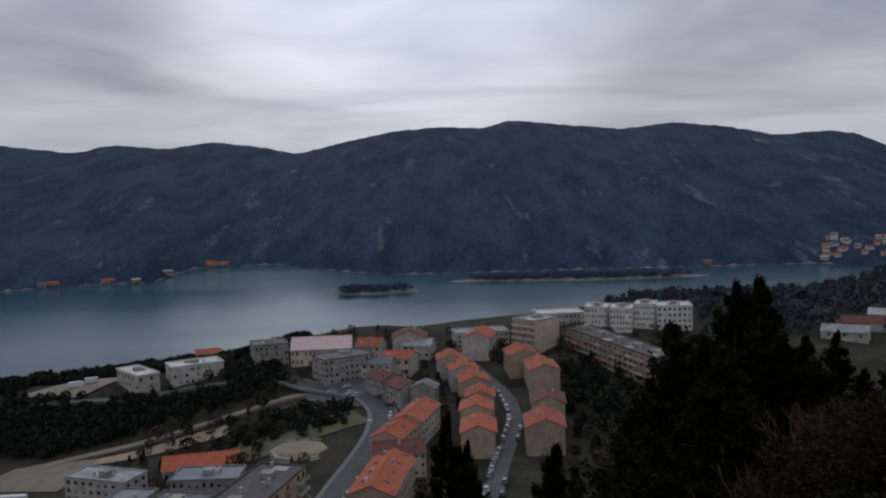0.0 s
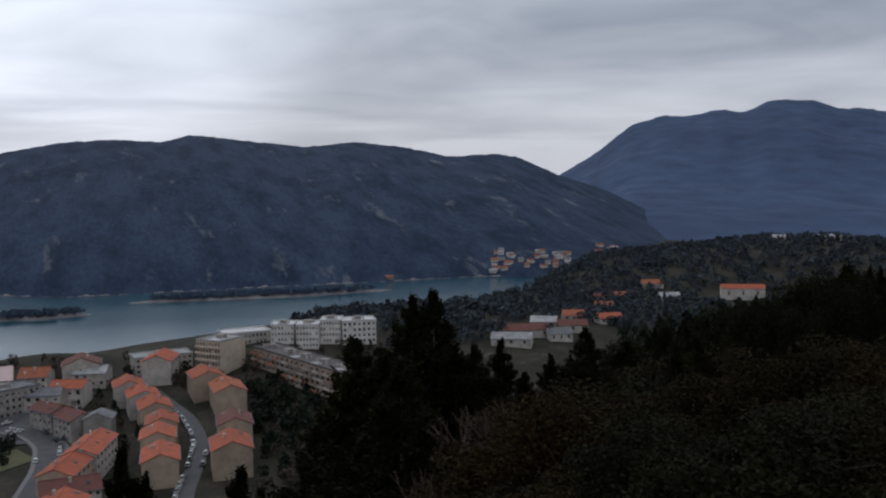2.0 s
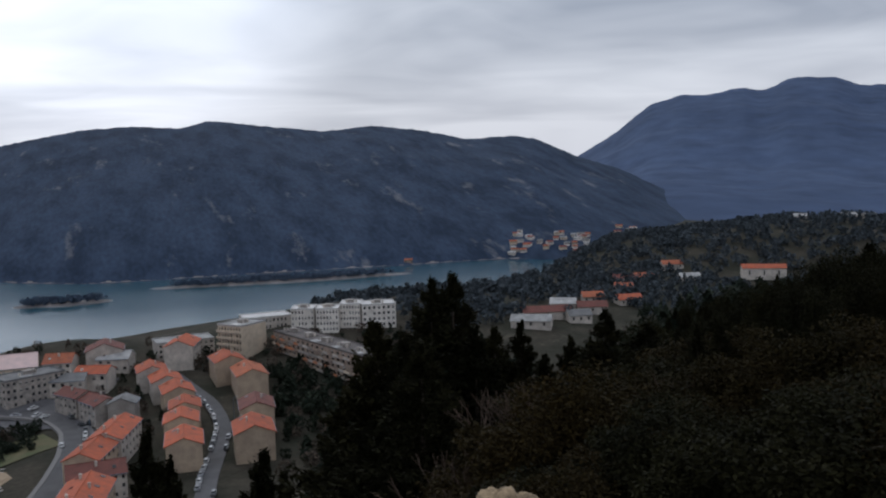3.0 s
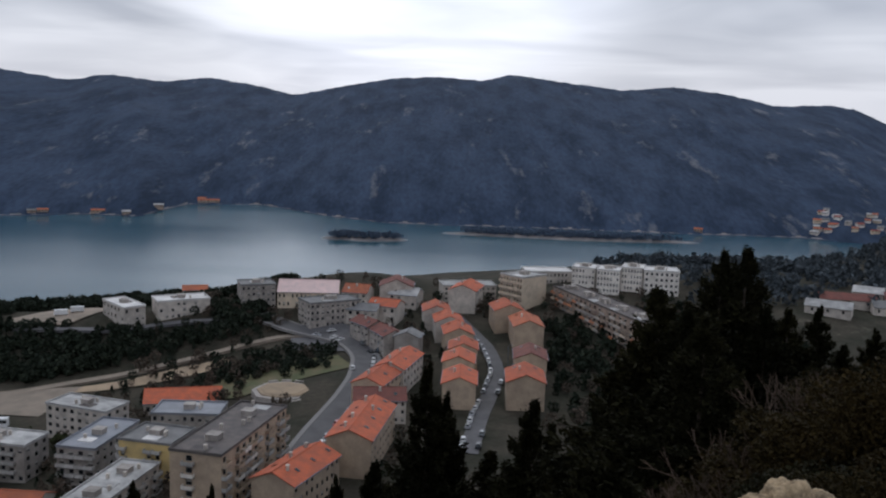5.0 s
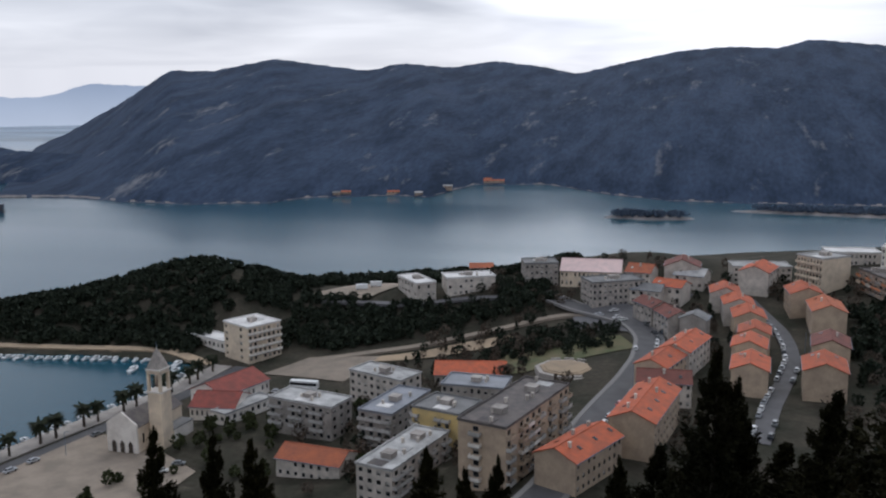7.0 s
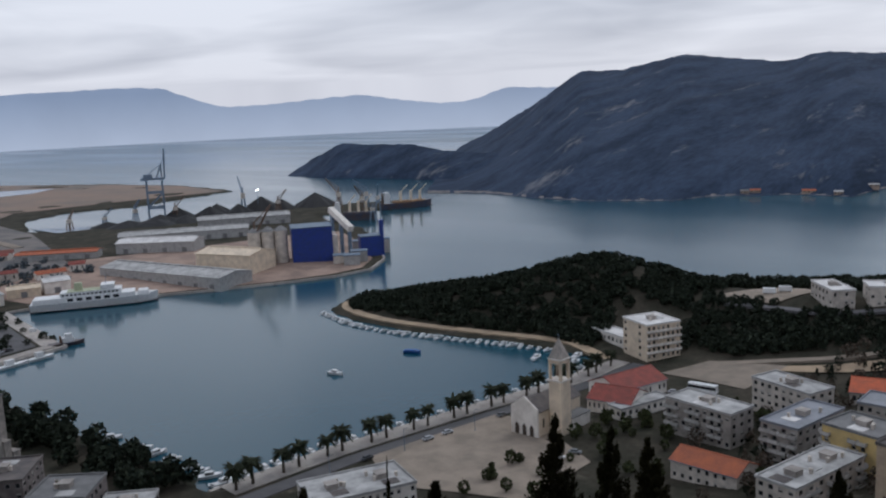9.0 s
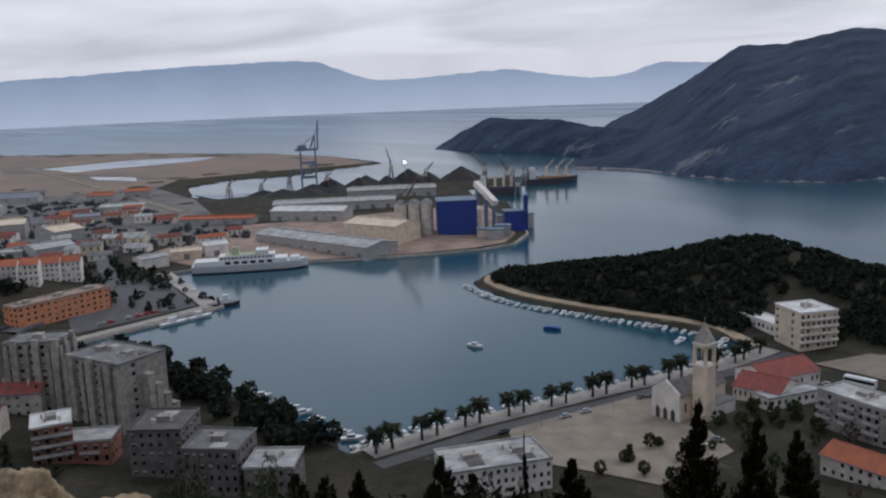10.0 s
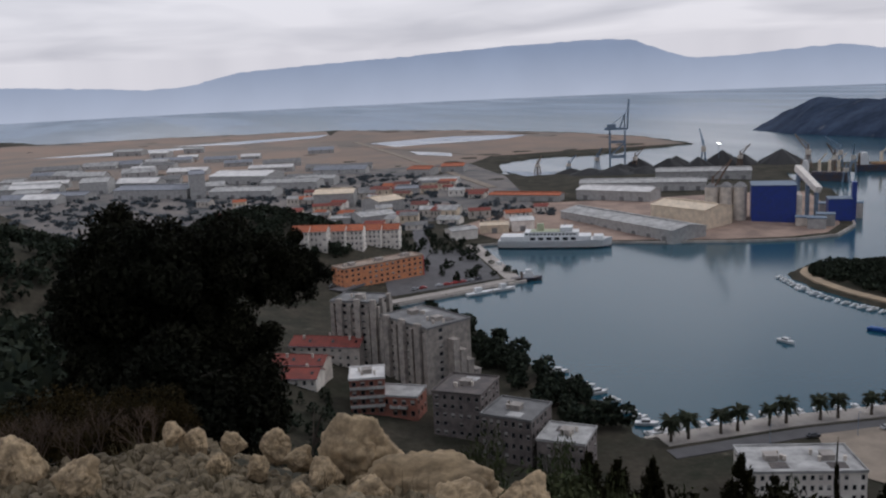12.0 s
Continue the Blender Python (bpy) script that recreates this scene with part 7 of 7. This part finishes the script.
def pile(x, y, r, h, seed):
    n = 40
    U, A = np.meshgrid(np.linspace(0, 1, 14), np.linspace(0, 2 * np.pi, n), indexing="ij")
    R = r * U * (1 + 0.12 * np.sin(3 * A + seed) + 0.06 * np.sin(7 * A + 2 * seed))
    X, Y = R * np.cos(A), R * np.sin(A)
    Z = h * (1 - U) ** 0.92 + 0.5 * crinkle(X, Y, 6.0, seed) * (1 - U) * U * 3 - 0.6 * U
    ob = new("coal_heap", sheet("coal_heap", X, Y, Z, M_COAL, False))
    ob.location = (x, y, ground_z(x, y))
    tagged(ob, "black conical coal heap in the port", "coal heap", "coal heaps")


for i, (x, y, r, h) in enumerate(((-921, 552, 22, 13), (-896, 578, 20, 12), (-912, 598, 21, 13), (-886, 610, 18, 12), (-896, 650, 26, 17), (-880, 668, 18, 12), (-862, 706, 30, 19), (-902, 480, 26, 7), (-880, 500, 24, 7), (-870, 530, 22, 8), (-905, 520, 24, 9), (-930, 470, 20, 6))):
    pile(x, y, r, h, i * 1.7)

# container crane with its boom raised, and smaller quay cranes
cr = thing("container_crane", "tall blue-grey container crane with raised boom", "crane", pose(-924.5, 528, 2, 0, 0, 60))
for sx in (-9, 8):
    for sy in (-9, 9):
        part("leg", Shape().beam((sx, sy, -1), (sx, sy, 45), 1.9), M_STEEL, cr)
    part("sill_beam", Shape().beam((sx, -9, 2.5), (sx, 9, 2.5), 2.0), M_STEEL, cr)
    part("portal_brace", Shape().beam((sx, -9, 16), (sx, 9, 30), 1.2), M_STEEL, cr)
    part("portal_beam", Shape().beam((sx, -9, 44), (sx, 9, 44), 2.0), M_STEEL, cr)
for sy in (-9, 9):
    part("cross_beam", Shape().beam((-9, sy, 15), (8, sy, 15), 1.8), M_STEEL, cr)
    part("cross_beam", Shape().beam((-9, sy, 32), (8, sy, 32), 1.4), M_STEEL, cr)
    part("diagonal_brace", Shape().beam((-9, sy, 16), (8, sy, 31), 0.9), M_STEEL, cr)
part("girder", Shape().beam((-15, -2, 47), (11, -2, 47), 2.4).beam((-15, 2, 47), (11, 2, 47), 2.4), M_STEEL, cr)
part("machine_house", Shape().box(-12, -4, 48.3, -2, 4, 52.5), M_STEEL, cr)
part("mast", Shape().beam((2, 0, 47), (8, 0, 63), 1.6).beam((8, 0, 47), (8, 0, 63), 1.6), M_STEEL, cr)
part("boom", Shape().beam((11, -1.6, 47), (12.5, -1.6, 80), 1.9).beam((11, 1.6, 47), (12.5, 1.6, 80), 1.9), M_STEEL, cr)
for k in range(6):
    part("boom_tie", Shape().beam((11.2 + 0.25 * k, -1.6, 52 + 5 * k), (11.2 + 0.25 * k, 1.6, 52 + 5 * k), 0.9), M_STEEL, cr)
part("stay", Shape().beam((8, 0, 63), (12.2, 0, 72), 0.6).beam((8, 0, 63), (-13, 0, 48), 0.6), M_STEEL, cr)
for i, (x, y, h) in enumerate(((-945, 512, 26), (-915, 545, 27), (-935, 470, 20), (-955, 440, 20), (-893, 622, 42), (-800, 690, 36), (-780, 715, 34), (-760, 690, 30), (-745, 700, 30), (-560, 398, 48), (-690, 640, 22), (-850, 640, 26))):
    q = thing("quay_crane", "slewing quay crane on a portal", "crane", pose(x, y, 1.5, 0, 0, 40 * i), "quay cranes")
    for sx in (-3, 3):
        for sy in (-3, 3):
            part("leg", Shape().beam((sx, sy, -2), (sx * 0.5, sy * 0.5, h * 0.4), 0.9), M_RUST if i % 2 else M_STEEL, q)
    part("cab", Shape().box(-2.2, -2.2, h * 0.4, 2.2, 2.2, h * 0.55), M_PALE, q)
    part("jib", Shape().beam((0, 0, h * 0.5), (h * 0.45, 0, h), 1.0).beam((0, 0, h * 0.7), (h * 0.45, 0, h), 0.5).beam((0, 0, h * 0.5), (0, 0, h * 0.72), 1.2), M_RUST if i % 2 else M_STEEL, q)
lm = thing("floodlight_mast", "slim port mast with a lit floodlight", "floodlight", pose(-889, 640, 2))
part("pole", Shape().tube((0, 0, -1), (0, 0, 24), 0.4, 0.25, 8), M_STEEL, lm)
M_LAMP = bpy.data.materials.new("lit_floodlight")
M_LAMP.use_nodes = True
M_LAMP.node_tree.nodes["Principled BSDF"].inputs["Emission Color"].default_value = (1.0, 0.95, 0.85, 1)
M_LAMP.node_tree.nodes["Principled BSDF"].inputs["Emission Strength"].default_value = 12.0
part("lamp_head", Shape().box(-0.8, -0.8, 24, 0.8, 0.8, 25.2), M_LAMP, lm, "bright white lamp head")

# ---- cars and a bus ----
def car_meshes(paint):
    b = Shape().box(-2.1, -0.86, 0.32, 2.1, 0.86, 0.82, taper=0.05).box(-1.5, -0.78, 0.82, 1.05, 0.78, 1.42, taper=0.28)
    w = Shape()
    for s in (-1, 1):
        w.quad((-1.25, s * 0.735, 0.9), (0.85, s * 0.735, 0.9), (0.65, s * 0.6, 1.32), (-1.1, s * 0.6, 1.32))
    w.quad((1.06, -0.66, 0.88), (1.06, 0.66, 0.88), (0.84, 0.5, 1.34), (0.84, -0.5, 1.34))
    w.quad((-1.51, -0.66, 0.88), (-1.51, 0.66, 0.88), (-1.3, 0.5, 1.34), (-1.3, -0.5, 1.34))
    return b.mesh("body", paint), w.mesh("car_window", M_GLASS)


PAINTS = [mat("car_paint_" + n, c, 0.35, bump=0.0, coat=0.5) for n, c in (("white", (0.7, 0.7, 0.7)), ("silver", (0.42, 0.43, 0.45)), ("dark", (0.03, 0.035, 0.045)), ("red", (0.42, 0.03, 0.03)), ("grey", (0.16, 0.17, 0.18)))]
NAMES = ("white", "silver", "dark", "red", "grey")
CARS = [car_meshes(p) for p in PAINTS]
WHEEL = Shape().tube((0, -0.1, 0), (0, 0.1, 0), 0.32, 0.32, 12).mesh("wheel", M_TYRE)


def car(x, y, rot, k, z=None):
    root = thing("car", "small %s hatchback parked by the road" % NAMES[k], "car", pose(x, y, (ground_z(x, y) + 0.45) if z is None else z, 0, 0, rot), "parked cars")
    part("body", CARS[k][0], None, root)
    part("car_window", CARS[k][1], None, root)
    for sx in (-1.3, 1.3):
        for sy in (-0.8, 0.8):
            part("wheel", WHEEL, None, root, m=Matrix.Translation((sx, sy, 0.32)))


def along(points, n, off, rng, ks, gap=0.15):
    P = [Vector(p) for p in points]
    total = sum((b - a).length for a, b in zip(P, P[1:]))
    for i in range(n):
        if rng.random() < gap:
            continue
        s = total * (i + 0.5) / n
        for a, b in zip(P, P[1:]):
            L = (b - a).length
            if s <= L:
                d = (b - a) / L
                q = a + d * s + Vector((-d.y, d.x)) * off
                z = max(ground_z(q.x + ex, q.y + ey) for ex in (-1.8, 0, 1.8) for ey in (-1.8, 0, 1.8)) + 0.34
                car(q.x, q.y, math.degrees(math.atan2(d.y, d.x)), rng.choice(ks), z)
                break
            s -= L


cr_ = random.Random(23)
along([(12, 255), (17, 290), (22, 315), (26, 338), (26, 355), (24, 375), (18, 395)], 22, 2.5, cr_, (0, 0, 1, 1, 4, 2))
along([(12, 255), (17, 290), (22, 315), (26, 338), (26, 355)], 9, -2.6, cr_, (1, 4, 3, 2), 0.4)
along([(-38, 213), (-37, 245), (-33, 275), (-28, 300)], 14, -3.4, cr_, (0, 3, 2, 1, 3), 0.25)
along([(-25, 331), (-26, 360), (-33, 378)], 8, -3.0, cr_, (0, 1, 2, 4), 0.3)
for x, y, r, k in ((-44, 391, 40, 0), (-42, 383, 60, 0), (-39, 380, 50, 0), (-30, 341, 95, 0), (-24, 382, 20, 1), (-22, 366, 80, 2), (-50, 386, 170, 1), (-160, 222, 20, 0), (-158, 228, 20, 4), (-162, 300, 10, 1), (-156, 297, 15, 2)):
    car(x, y, r, k, max(ground_z(x + ex, y + ey) for ex in (-2, 0, 2) for ey in (-2, 0, 2)) + 0.4)
along([(-219, 150), (-216, 188), (-205, 250)], 12, -4.2, cr_, (0, 1, 2, 4), 0.5)
along([(-470, 95), (-510, 150), (-560, 175)], 16, 5.5, cr_, (0, 1, 2, 4), 0.3)
along([(-455, 130), (-464, 180)], 10, 4, cr_, (0, 1, 2, 3), 0.3)
bz = max(ground_z(-153 + e, 307 + f_) for e in (-4, 0, 4) for f_ in (-2, 0, 2)) + 0.3
bus = thing("bus", "white and dark blue coach parked beside the flats", "bus", pose(-153.5, 307, bz, 0, 0, 4))
part("body", Shape().box(-5.6, -1.25, 0.4, 5.6, 1.25, 3.2, taper=0.06), M_HULLWHITE, bus)
part("window_band", Shape().box(-5.4, -1.27, 1.5, 5.4, 1.27, 2.6), M_GLASS, bus)
for sx in (-3.6, 3.4):
    for sy in (-1.1, 1.1):
        part("wheel", Shape().tube((sx, sy - 0.14, 0.5), (sx, sy + 0.14, 0.5), 0.5, 0.5, 12), M_TYRE, bus)
for i, (x, y) in enumerate(((-172, 412), (-166, 416))):
    v = thing("van", "white delivery van in the ridge yard", "van", pose(x, y, ground_z(x, y) + 0.5, 0, 0, 20), "white vans")
    part("body", Shape().box(-3, -1.1, 0.4, 3, 1.1, 2.6, taper=0.08), M_HULLWHITE, v)
    part("windscreen", Shape().box(2.2, -1.0, 1.5, 3.01, 1.0, 2.2), M_GLASS, v)
    for sx in (-2, 2):
        for sy in (-0.95, 0.95):
            part("wheel", Shape().tube((sx, sy - 0.12, 0.4), (sx, sy + 0.12, 0.4), 0.4, 0.4, 12), M_TYRE, v)


# ---- street lamps ----
for x, y in ((-20, 300), (-19, 330), (-44, 255), (-21, 352), (30, 325), (31, 350), (14, 300), (-210, 170), (-207, 200), (-200, 228), (62, 300), (50, 262)):
    l_ = thing("street_lamp", "slim grey street lamp beside the road", "street lamp", pose(x, y, ground_z(x, y), 0, 0, 30), "street lamps")
    part("pole", Shape().tube((0, 0, -1), (0, 0, 8), 0.11, 0.06, 8), M_STEEL, l_)
    part("arm", Shape().beam((0, 0, 7.9), (1.6, 0, 8.3), 0.08), M_STEEL, l_)
    part("lamp_head", Shape().box(1.4, -0.15, 8.2, 2.1, 0.15, 8.4), M_PALE, l_)


# ---- rocks and stones at the viewpoint ----
def rock_mesh(seed, sub=5, rough=1.0, material=M_LIMESTONE):
    bm = bmesh.new()
    bmesh.ops.create_icosphere(bm, subdivisions=sub, radius=1.0)
    off = Vector((seed * 7.3, seed * 3.1, seed * 1.7))
    rr = random.Random(seed)
    cuts = [(Vector((rr.gauss(0, 1), rr.gauss(0, 1), rr.gauss(0.3, 0.8))).normalized(), rr.uniform(0.62, 0.95)) for _ in range(16)]
    for v in bm.verts:
        n = v.co.normalized()
        # broken along chance planes, pitted and split by cracks
        d = 1.2
        for c, s in cuts:
            w = n.dot(c)
            if w > 0.2:
                d = min(d, s / w)
        p = n * d
        vor = noise.voronoi(p * 1.9 + off)[0]
        d += rough * (0.10 * noise.fractal(p * 1.7 + off, 0.9, 2.0, 4) + 0.055 * abs(noise.noise(p * 5.5 + off)) + 0.035 * noise.noise(p * 12 + off)
                      - 0.09 * max(0.0, 1 - (vor[1] - vor[0]) * 8) - 0.05 * max(0.0, noise.noise(p * 8.0 - off) - 0.25) * 4)
        v.co = n * d
    me = bpy.data.meshes.new("boulder")
    bm.to_mesh(me)
    bm.free()
    me.materials.append(material)
    me.polygons.foreach_set("use_smooth", [sub > 2] * len(me.polygons))
    return me


# brown soil under the stones
ya, di = np.meshgrid(np.linspace(58, 110, 90), np.linspace(2.4, 6.6, 60), indexing="ij")
sx_, sy_ = place(ya, di)
sz_ = np.array([ground_z(float(a), float(b)) for a, b in zip(sx_.ravel(), sy_.ravel())]).reshape(sx_.shape)
sz_ = sz_ + 0.03 + 0.035 * crinkle(sx_, sy_, 0.22, 0.4)
sz_[0, :] -= 0.2; sz_[-1, :] -= 0.2; sz_[:, 0] -= 0.2; sz_[:, -1] -= 0.25
tagged(new("ground", sheet("ground", sx_, sy_, sz_, M_SOIL)), "brown stony soil at the edge of the hilltop", "earth", kind="structure")

ROCKS = [rock_mesh(s) for s in (1, 2, 3, 4, 5)]
# yaw, distance, elevation of the top, half width, half depth, turn, kind
for i, (yaw, dist, elev, a, b, rot, k) in enumerate(((77.4, 4.9, -21.1, 0.22, 0.20, 77, 0), (73.4, 4.45, -24.2, 0.46, 0.24, 75, 1), (77.4, 4.3, -24.6, 0.14, 0.14, 70, 2), (66.9, 4.2, -25.1, 0.15, 0.15, 60, 3), (71.0, 4.1, -25.2, 0.20, 0.16, 75, 4),
                                                     (83.3, 5.2, -20.6, 0.10, 0.11, 80, 2), (81.9, 5.0, -21.8, 0.08, 0.09, 35, 3), (89.7, 5.4, -19.5, 0.07, 0.08, 65, 1), (88.4, 5.4, -19.9, 0.09, 0.08, 5, 4), (85.9, 5.3, -20.5, 0.07, 0.08, 85, 0),
                                                     (80.4, 4.7, -22.9, 0.10, 0.11, 50, 1), (95.5, 5.0, -20.4, 0.14, 0.14, 25, 3), (98.5, 5.6, -19.0, 0.16, 0.16, 45, 0), (84.6, 4.9, -22.0, 0.07, 0.07, 0, 2), (87.1, 5.0, -21.6, 0.06, 0.07, 30, 4), (82.0, 4.4, -24.3, 0.09, 0.1, 10, 0),
                                                     (-22.9, 3.9, -20.3, 0.12, 0.15, 30, 2), (-21.5, 3.85, -21.3, 0.09, 0.12, 60, 4), (-24.4, 3.95, -20.9, 0.09, 0.13, 80, 1))):
    x, y = (float(c) for c in place(yaw, dist))
    if yaw > 0:
        x, y = x - 0.23, y - 0.15
    if yaw > 79:
        elev -= 0.5
    top = EYE + dist * math.tan(radians(elev))
    half = min(max(0.09, (top - ground_z(x, y)) / 1.3), a * 1.05)
    ob = new("boulder", ROCKS[k])
    ob.matrix_world = pose(x, y, top - half * 0.85, 0, 0, rot) @ Matrix.Diagonal((a, b, half, 1))
    tagged(ob, "weathered pale limestone boulder at the hilltop's edge", "boulder", "boulders at the viewpoint")
SMALL = [rock_mesh(s, 2, 0.8, M_RUBBLE) for s in (11, 12, 13, 14)]
sr = random.Random(5)
for i in range(290):
    yaw, dist = sr.uniform(77, 104), sr.uniform(3.7, 5.7)
    if yaw < 80 and dist > 4.2:
        continue
    x, y = (float(c) for c in place(yaw, dist))
    s = sr.choice((0.03, 0.04, 0.05, 0.065, 0.085))
    ob = new("stone", SMALL[i % 4])
    ob.matrix_world = pose(x, y, ground_z(x, y) + 0.03 + s * 0.3, sr.uniform(0, 40), 0, sr.uniform(0, 360)) @ Matrix.Diagonal((s * sr.uniform(0.9, 1.6), s * sr.uniform(0.8, 1.2), s * 0.85, 1))
    tagged(ob, "loose pale limestone stone on the ground", "stone", "loose stones")
# dry grass between the stones
gr = np.random.default_rng(9)
ya, di = gr.uniform(74, 106, 5200), gr.uniform(3.2, 6.2, 5200)
patch = np.sin(ya * 0.9) * np.cos(di * 3.1) + gr.normal(size=5200) * 0.5 > 0.1
gxs, gys = place(ya[patch], di[patch])
gz_ = np.array([ground_z(float(a), float(b)) for a, b in zip(gxs, gys)])
hh = gr.uniform(0.08, 0.24, len(gxs))
ln = gr.normal(size=(len(gxs), 2)) * 0.06
base = np.stack([gxs, gys, gz_ - 0.01], 1)
side = gr.normal(size=(len(gxs), 2)); side /= np.linalg.norm(side, axis=1)[:, None]
wv = np.concatenate([side * 0.004, np.zeros((len(gxs), 1))], 1)
tip = base + np.concatenate([ln, hh[:, None]], 1)
v = np.stack([base - wv, base + wv, tip], 1).reshape(-1, 3)
tagged(new("dry_grass", cloud_mesh("dry_grass", v, np.arange(len(v)).reshape(-1, 3), M_DRY)), "dry grass tufts between the stones", "grass", kind="stuff")
# rubble: countless small stones among the loose ones
rub = random.Random(77)
RV, RF = [], []
small = bmesh.new()
bmesh.ops.create_icosphere(small, subdivisions=1, radius=1.0)
base_v, base_f = [v.co.copy() for v in small.verts], [tuple(v.index for v in f.verts) for f in small.faces]
small.free()
for i in range(4600):
    yaw, dist = rub.uniform(72, 106), rub.uniform(3.2, 6.1)
    x, y = (float(c) for c in place(yaw, dist))
    s = rub.choice((0.012, 0.018, 0.026, 0.036, 0.048))
    q = Euler((rub.uniform(0, 6), rub.uniform(0, 6), rub.uniform(0, 6))).to_matrix()
    c = Vector((x, y, ground_z(x, y) + 0.03 + s * 0.25))
    n = len(RV)
    RV += [tuple(c + q @ Vector((v.x * s * 1.4 * rub.uniform(0.8, 1.2), v.y * s * rub.uniform(0.8, 1.2), v.z * s * 0.8))) for v in base_v]
    RF += [tuple(n + k for k in f) for f in base_f]
tagged(new("rubble", solid("rubble", RV, RF, M_RUBBLE)), "small pale stones strewn over the ground", "rubble", kind="stuff")
